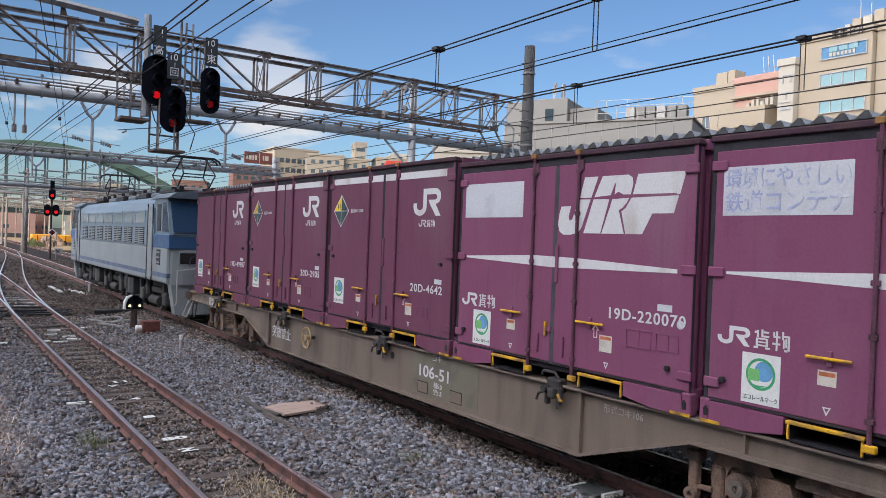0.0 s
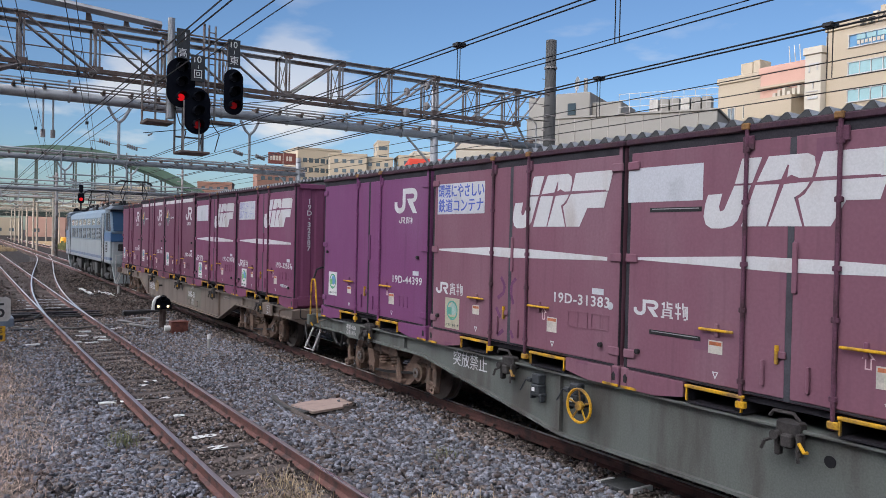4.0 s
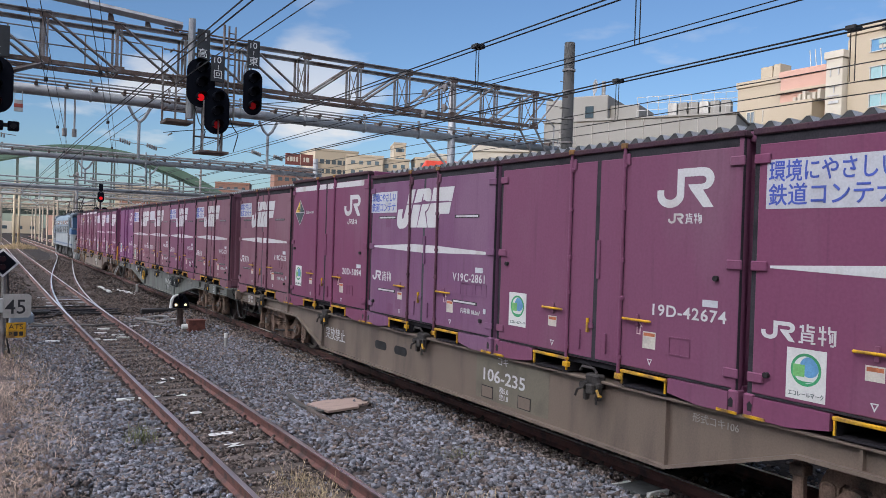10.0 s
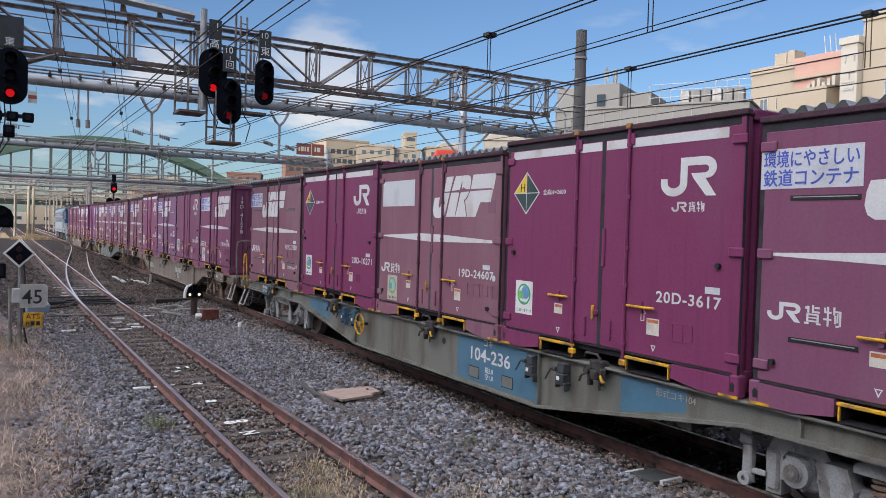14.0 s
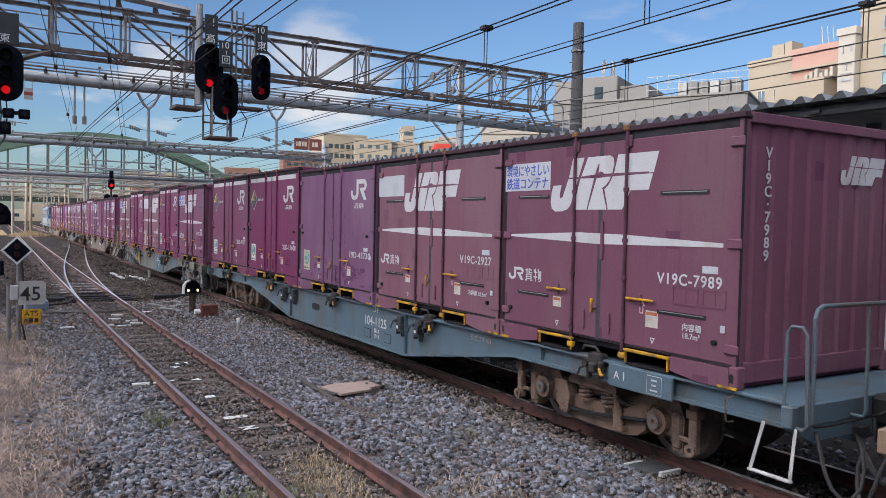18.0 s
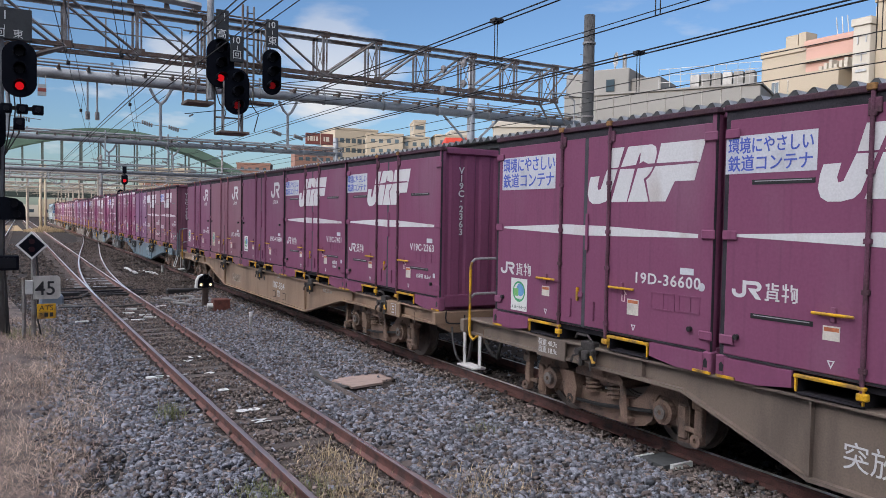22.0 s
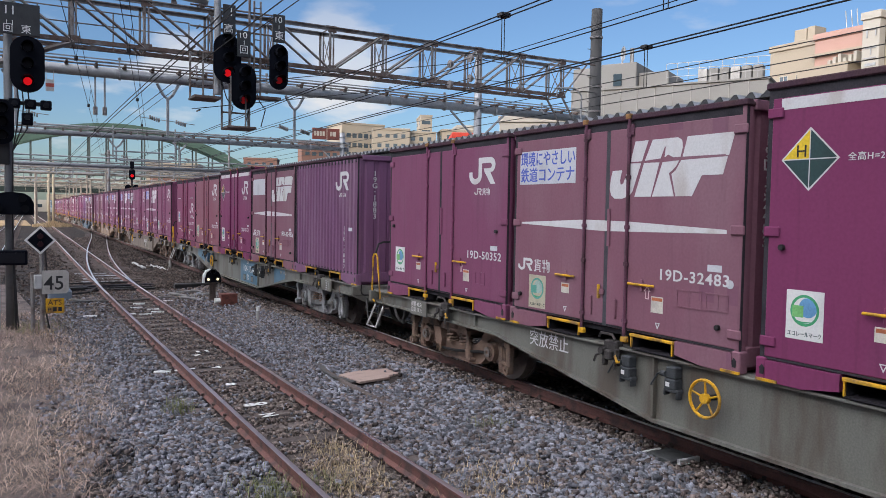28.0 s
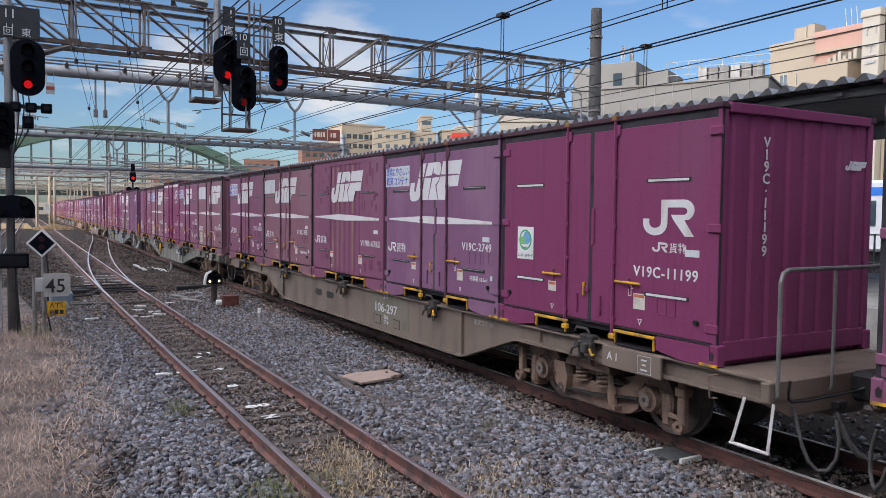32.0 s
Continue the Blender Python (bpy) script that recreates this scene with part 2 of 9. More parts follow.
PAINT = {
    "maroon": paint("maroon_paint", (0.194, 0.067, 0.123), (0.206, 0.094, 0.145), (0.130, 0.036, 0.086), patched=0.10),
    "fresh": paint("fresh_maroon_paint", (0.180, 0.043, 0.105), (0.176, 0.056, 0.113), (0.145, 0.024, 0.082), 0.32, 0.2, 0.06),
    "brown": paint("faded_brown_paint", (0.206, 0.096, 0.128), (0.223, 0.120, 0.150), (0.130, 0.050, 0.104), 0.5, 0.6, 0.30),
    "violet": paint("violet_maroon_paint", (0.182, 0.064, 0.150), (0.195, 0.086, 0.168), (0.125, 0.036, 0.100), patched=0.12),
    "ruby": paint("ruby_maroon_paint", (0.200, 0.054, 0.108), (0.206, 0.074, 0.125), (0.130, 0.030, 0.078), patched=0.10),
    "rust": paint("reddish_brown_paint", (0.222, 0.084, 0.115), (0.235, 0.110, 0.138), (0.140, 0.046, 0.095), 0.5, 0.6, 0.30),
    "lilac": paint("faded_lilac_paint", (0.182, 0.087, 0.158), (0.212, 0.118, 0.184), (0.140, 0.043, 0.101), 0.5, 0.6, 0.30),
    "dark": paint("old_dark_maroon_paint", (0.145, 0.055, 0.090), (0.155, 0.074, 0.104), (0.090, 0.026, 0.055), patched=0.12),
    "dusk": paint("dusky_maroon_paint", (0.178, 0.076, 0.112), (0.190, 0.098, 0.128), (0.110, 0.034, 0.074), 0.5, 0.5),
    "plum": paint("plum_paint", (0.189, 0.073, 0.127), (0.202, 0.099, 0.146), (0.130, 0.036, 0.092), patched=0.16),
}
WHITE = mat("white_lettering", (0.55, 0.545, 0.55), 0.6, vary=0.12, scale=3, stretch=(1, 1, 0.3), second=(0.45, 0.415, 0.40), second_amount=0.30, spec=0.15)
BLUE_INK = mat("blue_ink", (0.06, 0.10, 0.42), 0.5)
TOPGRIME = mat("grimy_top_paint", (0.060, 0.032, 0.045), 0.7, vary=0.35, scale=4, second=(0.070, 0.040, 0.045), second_amount=0.5, spec=0.1)
# slate of the rubber seals, also used to draw shade in the door seams
SEAL = mat("slate_seal_and_seam_shade", (0.040, 0.037, 0.044), 0.8, vary=0.3, scale=4, spec=0.12)
GASKET = mat("rubber_gasket", (0.022, 0.020, 0.024), 0.85, vary=0.3, spec=0.15)
YELLOW = mat("yellow_paint", (0.56, 0.305, 0.02), 0.55, vary=0.35, scale=5, second=(0.20, 0.12, 0.05), second_amount=0.55, spec=0.15)
RUST_CAM = mat("rusty_cam_iron", (0.26, 0.13, 0.04), 0.7, vary=0.4, scale=9)
BLACK = mat("black_paint", (0.012, 0.012, 0.014), 0.5, vary=0.3)
BLACKIRON = mat("black_iron", (0.022, 0.021, 0.022), 0.55, 0.3, vary=0.4, bump=0.2)
GREEN_LABEL = mat("green_print", (0.05, 0.30, 0.13), 0.5)
PALE = mat("pale_card", (0.49, 0.50, 0.53), 0.5, vary=0.15)
GREEN_DARK = mat("dark_green_print", (0.015, 0.045, 0.045), 0.45)
STEEL = mat("rail_steel_top", (0.90, 0.89, 0.88), 0.34, 0.7, vary=0.2, scale=4, stretch=(1, 0.1, 1))
RUST = mat("rusty_rail", (0.132, 0.056, 0.046), 0.75, vary=0.45, scale=5, bump=0.3, bump_scale=80, second=(0.062, 0.036, 0.034), second_amount=0.5)
CLIP = mat("dark_rail_clip", (0.060, 0.040, 0.036), 0.8, vary=0.4)
CROSSHEAD = mat("scuffed_rail_head", (0.86, 0.85, 0.84), 0.34, 0.9, vary=0.15, scale=3, stretch=(1, 0.1, 1))
DULLHEAD = mat("dull_rail_head", (0.50, 0.42, 0.40), 0.30, 0.8, vary=0.25, scale=3, stretch=(1, 0.1, 1))
WHEEL = mat("wheel_steel", (0.165, 0.135, 0.120), 0.6, 0.3, vary=0.35)
WOOD = mat("old_sleeper_wood", (0.085, 0.066, 0.058), 0.9, vary=0.5, scale=3, bump=0.5, bump_scale=30, stretch=(0.3, 3, 1), second=(0.13, 0.108, 0.098), second_amount=0.35, per_object=0.3)
STONE = mat("ballast_stone", (0.174, 0.178, 0.203), 0.85, vary=0.45, scale=7, bump=0.5, bump_scale=70, second=(0.125, 0.103, 0.098), second_amount=0.25, island=0.66, spec=0.3, other_stone=(0.108, 0.086, 0.080))
STONE_BROWN = mat("rust_dusted_stone", (0.185, 0.148, 0.131), 0.9, vary=0.45, scale=6, bump=0.4, bump_scale=70, second=(0.120, 0.110, 0.106), second_amount=0.35, island=0.6, spec=0.05)
YARDSTONE = mat("oil_stained_yard_stone", (0.088, 0.069, 0.061), 0.9, vary=0.45, scale=4, second=(0.10, 0.090, 0.084), second_amount=0.35, island=0.6, spec=0.05)
GRAVEL = mat("gravel_bed", (0.040, 0.036, 0.035), 0.95, vary=0.7, scale=0.45, bump=1.0, bump_scale=18, second=(0.044, 0.035, 0.031), second_amount=0.5, spec=0.04)
CONCRETE = mat("concrete", (0.30, 0.29, 0.275), 0.85, vary=0.25, scale=1.5, bump=0.15, bump_scale=40, second=(0.22, 0.205, 0.19), second_amount=0.4)
POLE = mat("dark_pole_concrete", (0.060, 0.058, 0.056), 0.9, vary=0.2, scale=2.0, bump=0.1, stretch=(1, 1, 0.2))
GALV = mat("galvanised_steel", (0.31, 0.315, 0.32), 0.5, 0.35, vary=0.25, scale=2.5, second=(0.22, 0.22, 0.23), second_amount=0.4)
TRUSS = mat("weathered_truss_steel", (0.205, 0.192, 0.185), 0.6, 0.1, vary=0.35, scale=3, second=(0.115, 0.078, 0.062), second_amount=0.45)
TRUSS_RUST = mat("rusted_chord_steel", (0.108, 0.074, 0.060), 0.75, 0.1, vary=0.4, scale=4, second=(0.17, 0.158, 0.152), second_amount=0.4)
WIRE = mat("overhead_wire", (0.020, 0.020, 0.022), 0.6, 0.3)
INSUL = mat("porcelain", (0.22, 0.20, 0.19), 0.3)
ROOFSTEEL = mat("corrugated_roof_steel", (0.30, 0.305, 0.31), 0.55, 0.3, vary=0.25, scale=1.2, second=(0.25, 0.245, 0.24), second_amount=0.35)
# dark tone that holds the shade beneath the canopy in its colour
ROOFDARK = mat("shaded_roof_underside", (0.05, 0.052, 0.056), 0.7)
GLASS = mat("dark_window_glass", (0.04, 0.06, 0.075), 0.08, 0.0, vary=0.05, spec=0.8)
STRAW = mat("dry_straw", (0.395, 0.300, 0.238), 0.95, vary=0.25, scale=1.2, second=(0.215, 0.155, 0.135), second_amount=0.5, island=0.85, spec=0.1)
TUFT = mat("pale_straw_tuft", (0.40, 0.310, 0.200), 0.9, vary=0.2, scale=2, second=(0.26, 0.21, 0.13), second_amount=0.4, island=0.4, spec=0.1)
LIVE = mat("green_weed", (0.16, 0.17, 0.075), 0.8, vary=0.2, island=0.4)
SOIL = mat("dry_soil", (0.140, 0.108, 0.096), 0.95, vary=0.5, scale=1.6, bump=1.0, bump_scale=45, second=(0.060, 0.046, 0.042), second_amount=0.5)

# ---- mesh helpers ----


class Shape:
    """Vertices and faces gathered into one mesh."""

    def __init__(self):
        self.v, self.f = [], []

    def add(self, verts, faces):
        k = len(self.v)
        self.v += [tuple(p) for p in verts]
        self.f += [tuple(i + k for i in face) for face in faces]
        return self

    def box(self, x0, x1, y0, y1, z0, z1, c=0.0):
        """A box; c: the chamfer of its edges."""
        lo, hi = (x0, y0, z0), (x1, y1, z1)
        if c <= 0:
            vs = [(hi[0] if i & 1 else lo[0], hi[1] if i & 2 else lo[1], hi[2] if i & 4 else lo[2]) for i in range(8)]
            return self.add(vs, [(0, 2, 3, 1), (4, 5, 7, 6), (0, 1, 5, 4), (2, 6, 7, 3), (0, 4, 6, 2), (1, 3, 7, 5)])
        c = min(c, *(0.45 * (b - a) for a, b in zip(lo, hi)))
        ids, vs, fs = {}, [], []
        for i in range(8):
            s = (i & 1, i >> 1 & 1, i >> 2 & 1)
            for ax in range(3):
                p = [(hi[k] if s[k] else lo[k]) if k == ax else (hi[k] - c if s[k] else lo[k] + c) for k in range(3)]
                ids[s, ax] = len(vs)
                vs.append(tuple(p))
        mid = [(a + b) / 2 for a, b in zip(lo, hi)]
        def put(face):
            p = [Vector(vs[k]) for k in face]
            nrm = (p[1] - p[0]).cross(p[2] - p[0])
            fs.append(tuple(face) if nrm.dot(sum(p, Vector()) / len(p) - Vector(mid)) > 0 else tuple(reversed(face)))
        for ax in range(3):
            b, d = [k for k in range(3) if k != ax]
            for sa in (0, 1):
                def key(sb, sd):
                    s = [0, 0, 0]
                    s[ax], s[b], s[d] = sa, sb, sd
                    return ids[tuple(s), ax]
                put([key(0, 0), key(1, 0), key(1, 1), key(0, 1)])
        for a, b, d in ((0, 1, 2), (0, 2, 1), (1, 2, 0)):
            for sa in (0, 1):
                for sb in (0, 1):
                    def key(ax, sd):
                        s = [0, 0, 0]
                        s[a], s[b], s[d] = sa, sb, sd
                        return ids[tuple(s), ax]
                    put([key(a, 0), key(a, 1), key(b, 1), key(b, 0)])
        for i in range(8):
            s = (i & 1, i >> 1 & 1, i >> 2 & 1)
            put([ids[s, 0], ids[s, 1], ids[s, 2]])
        return self.add(vs, fs)

    def tube(self, points, r, seg=8, caps=True):
        """A round bar through the points; r: one radius or one for each point."""
        pts = [Vector(p) for p in points]
        rr = r if isinstance(r, (list, tuple)) else [r] * len(pts)
        vs, fs = [], []
        ref = None
        for i, p in enumerate(pts):
            d = (pts[min(i + 1, len(pts) - 1)] - pts[max(i - 1, 0)]).normalized()
            if ref is None:
                ref = Vector((0, 0, 1)) if abs(d.z) < 0.9 else Vector((1, 0, 0))
            a = (ref - d * ref.dot(d)).normalized()
            ref = a
            b = d.cross(a)
            for k in range(seg):
                t = 2 * math.pi * k / seg
                vs.append(p + (a * math.cos(t) + b * math.sin(t)) * rr[i])
        for i in range(len(pts) - 1):
            for k in range(seg):
                fs.append((i * seg + k, i * seg + (k + 1) % seg, (i + 1) * seg + (k + 1) % seg, (i + 1) * seg + k))
        if caps:
            fs += [tuple(reversed(range(seg))), tuple(range((len(pts) - 1) * seg, len(pts) * seg))]
        return self.add(vs, fs)

    def prism(self, poly, axis, a, b):
        """A polygon of two coordinates (the other two axes in order) drawn out along an axis from a to b."""
        n = len(poly)
        area = sum(poly[i][0] * poly[(i + 1) % n][1] - poly[(i + 1) % n][0] * poly[i][1] for i in range(n))
        if (area < 0) != (axis == "y"):
            poly = poly[::-1]
        def at(p, w):
            return {"x": (w, p[0], p[1]), "y": (p[0], w, p[1]), "z": (p[0], p[1], w)}[axis]
        if a > b:
            a, b = b, a
        vs = [at(p, a) for p in poly] + [at(p, b) for p in poly]
        fs = [tuple(reversed(range(n))), tuple(range(n, 2 * n))]
        fs += [(i, (i + 1) % n, n + (i + 1) % n, n + i) for i in range(n)]
        return self.add(vs, fs)

    def disc(self, c, axis, r0, r1, w, seg=20):
        """A ring or disc of thickness w about an axis through c."""
        vs, fs = [], []
        for dw, r in ((-w / 2, r0), (-w / 2, r1), (w / 2, r1), (w / 2, r0)):
            for k in range(seg):
                t = 2 * math.pi * k / seg
                p, q = r * math.cos(t), r * math.sin(t)
                o = {"x": (dw, p, q), "y": (q, dw, p), "z": (p, q, dw)}[axis]
                vs.append((c[0] + o[0], c[1] + o[1], c[2] + o[2]))
        for i in range(4):
            j = (i + 1) % 4
            for k in range(seg):
                fs.append((i * seg + (k + 1) % seg, i * seg + k, j * seg + k, j * seg + (k + 1) % seg))
        return self.add(vs, fs)

    def mesh(self, name, material, smooth=False):
        me = bpy.data.meshes.new(name)
        me.from_pydata(self.v, [], self.f)
        me.materials.append(material)
        if smooth:
            me.polygons.foreach_set("use_smooth", [True] * len(me.polygons))
        me.update()
        return me


def put(name, me, parent=None, at=None, label=""):
    ob = new(name, me)
    if parent is not None:
        ob.parent = parent
    if at is not None:
        ob.matrix_basis = at
    if label:
        ob["label"] = label
    return ob


def part(name, shape, material, parent, label="", at=None, smooth=False):
    return put(name, shape.mesh(name, material, smooth), parent, at, label)


def thing(name, at=None, label="", category="", group="", kind=""):
    ob = new(name)
    ob.empty_display_size = 0.2
    if at is not None:
        ob.matrix_basis = at
    return tagged(ob, label, category, group, kind)


def solid(name, shape, material, label="", category="", group="", kind="", at=None, smooth=False):
    ob = put(name, shape.mesh(name, material, smooth), None, at)
    return tagged(ob, label, category, group, kind)


TEXTS = {}


def text_mesh(body, size, material, wide=1.0, vertical=False, bold=0.0, spread=1.0):
    """Lettering as a thin flat mesh, its left foot at the origin, facing +z of its own space."""
    key = (body, size, material.name, wide, vertical, bold, spread)
    if key in TEXTS:
        return TEXTS[key]
    cu = bpy.data.curves.new("lettering", "FONT")
    cu.body = "\n".join(body) if vertical else body
    cu.size, cu.extrude, cu.resolution_u, cu.offset = size, 0.0015, 3, bold * size
    cu.space_character = spread
    if vertical:
        cu.align_x, cu.space_line = "CENTER", 0.84
    ob = bpy.data.objects.new("lettering", cu)
    me = bpy.data.meshes.new_from_object(ob)
    bpy.data.objects.remove(ob)
    bpy.data.curves.remove(cu)
    me.transform(Matrix.Diagonal((wide, 1, 1, 1)))
    me.materials.clear()
    me.materials.append(material)
    TEXTS[key] = me
    return me


def figures(body, width, cap, material, bold=0.014):
    """Lettering stretched to a given width and height, its left foot at the origin."""
    me = text_mesh(body, cap / 0.69, material, 1.0, False, bold, 1.12).copy()
    xs = [v.co.x for v in me.vertices]
    me.transform(Matrix.Translation((-min(xs), 0, 0)))
    me.transform(Matrix.Diagonal((width / (max(xs) - min(xs)), 1, 1, 1)))
    return me


def track_x(y, base):
    """The tracks run straight and then swing very slightly outward."""
    d = (y - 24) / 6
    return base + 0.0125 * 6 * (math.log1p(math.exp(d)) if d < 30 else d)


MAIN, NEAR = 7.045, 2.98
NEAR_Z = -0.10

# ---- ground ----
g = Shape()
xs = [-3000, -400, -60, -12, -4, 0, 4, 8.6, 12, 30, 80, 400, 3000]
ys = [-3000, -400, -60, -10, 0, 10, 20, 40, 80, 160, 400, 3000]
g.add([(x, y, -0.36) for y in ys for x in xs],
      [(j * len(xs) + i, j * len(xs) + i + 1, (j + 1) * len(xs) + i + 1, (j + 1) * len(xs) + i) for j in range(len(ys) - 1) for i in range(len(xs) - 1)])
solid("ground", g, GRAVEL, "grey brown gravel ground of the rail yard", "ground", kind="structure")

# raised ballast bed under the tracks
bed = Shape()
bed.prism([(-0.2, -0.355), (1.3, -0.28), (4.8, -0.27), (5.4, -0.24), (12.6, -0.22), (12.6, -0.355)], "y", -8, 180)
solid("ballast_bed", bed, GRAVEL, "grey crushed stone bed under the tracks", "ballast", kind="structure")


def rail_profile(s):
    return [(-0.06, 0), (0.06, 0), (0.06, 0.012), (0.012, 0.035), (0.010, 0.105), (0.032, 0.118), (0.032, 0.139), (0.026, 0.1425), (-0.026, 0.1425), (-0.032, 0.139), (-0.032, 0.118), (-0.010, 0.105), (-0.012, 0.035), (-0.06, 0.012)]


def rail_mesh(path, z, name):
    """A rail of I section along points (x, y), foot at z, with a bright running strip on its head."""
    prof = rail_profile(1)
    n = len(prof)
    body, head = Shape(), Shape()
    vs, fs, hv, hf = [], [], [], []
    for i, (x, y) in enumerate(path):
        x2, y2 = path[min(i + 1, len(path) - 1)]
        x1, y1 = path[max(i - 1, 0)]
        d = Vector((x2 - x1, y2 - y1, 0)).normalized()
        side = Vector((d.y, -d.x, 0))
        for px, pz in prof:
            vs.append(Vector((x, y, z + pz)) + side * px)
        for px, pz in ((-0.030, 0.1435), (-0.012, 0.1468), (0.012, 0.1468), (0.030, 0.1435)):
            hv.append(Vector((x, y, z + pz)) + side * px)
    for i in range(len(path) - 1):
        for k in range(n):
            fs.append((i * n + k, i * n + (k + 1) % n, (i + 1) * n + (k + 1) % n, (i + 1) * n + k))
        hf += [(i * 4 + k, i * 4 + k + 1, i * 4 + k + 5, i * 4 + k + 4) for k in range(3)]
    fs += [tuple(reversed(range(n))), tuple(range((len(path) - 1) * n, len(path) * n))]
    body.add(vs, fs)
    head.add(hv, hf)
    return body, head


def lay_rail(parent, path, z, worn=STEEL):
    b, h = rail_mesh(path, z, "rail")
    r = part("rail", b, RUST, parent, "rust brown steel rail")
    part("running_surface", h, worn, r, "bright worn rail head")


GAUGE = 0.553
ysteps = [-8 + 2 * i for i in range(20)] + [34 + 6 * i for i in range(36)]
track_main = thing("railway_track", label="rusty brown railway track under the freight train", category="railway track", group="tracks", kind="structure")
track_near = thing("railway_track", label="rusty brown siding track on wooden sleepers in ballast", category="railway track", group="tracks", kind="structure")
track_far = thing("railway_track", label="empty rusty railway track beyond the freight train", category="railway track", group="tracks", kind="structure")
for trk, base, z in ((track_main, MAIN, -0.147), (track_near, NEAR, NEAR_Z - 0.147), (track_far, 11.1, -0.147)):
    for s in (-GAUGE, GAUGE):
        if trk is track_near:
            lay_rail(trk, [(track_x(y, base) + s, y) for y in ysteps if y <= 24], z, DULLHEAD)
            lay_rail(trk, [(track_x(y, base) + s, y) for y in ysteps if y >= 24], z, CROSSHEAD)
        else:
            lay_rail(trk, [(track_x(y, base) + s, y) for y in ysteps], z, STEEL)


def cross_x(y):
    """The crossover from the near track to the main one."""
    t = min(max((y - 26) / 62, 0), 1)
    e = t * t * (3 - 2 * t) * 0.55 + t ** 1.25 * 0.45
    return (1 - e) * track_x(y, NEAR) + e * track_x(y, MAIN)


crossover = thing("railway_track", label="curved turnout track leading to the next line", category="railway track", group="tracks", kind="structure")
for s in (-GAUGE, GAUGE):
    lay_rail(crossover, [(cross_x(26 + 2 * i) + s, 26 + 2 * i) for i in range(31)], NEAR_Z - 0.145, CROSSHEAD)
# far tracks to the left of the yard
for base, bend in ((-1.3, 1.0), (-5.2, 1.0)):
    far_track = thing("railway_track", label="distant rusty railway track across the yard", category="railway track", group="tracks", kind="structure")
    for s in (-GAUGE, GAUGE):
        lay_rail(far_track, [(base + s + 0.02 * (y - 30), y) for y in range(30, 260, 12)], -0.25, CROSSHEAD)

# ---- station platforms and unseen walls that shade the scene ----
own = Shape().box(-5.0, 1.2, -10, 1.4, -0.36, 0.92, 0.02)
solid("platform_1", own, CONCRETE, "grey concrete end of the station platform", "platform", kind="structure")
other = Shape().box(12.72, 20.6, -14, 64, -0.36, 0.92, 0.02)
solid("platform_2", other, CONCRETE, "grey concrete platform beyond the train", "platform", kind="structure")
# walls out of view, added to keep low sun and sky off the yard
SHADE_WALL = mat("shade_wall_grey", (0.36, 0.35, 0.34), 0.7, vary=0.2, scale=0.2)
west_block = Shape().box(-62, -60, -170, 56, -0.36, 45)
solid("wall_west", west_block, SHADE_WALL, "tall grey wall added out of view to shade the yard", "building", kind="structure")
solid("wall_west_2", Shape().box(-66, -62.1, -80, -42, -0.36, 61), SHADE_WALL, "taller grey wall piece added out of view for more shade", "building", kind="structure")

south = Shape().box(-59.9, 62, -52, -44, -0.36, 17)
solid("wall_south", south, SHADE_WALL, "grey wall added out of view behind the camera for shade", "building", kind="structure")

# ---- overhead gantries ----


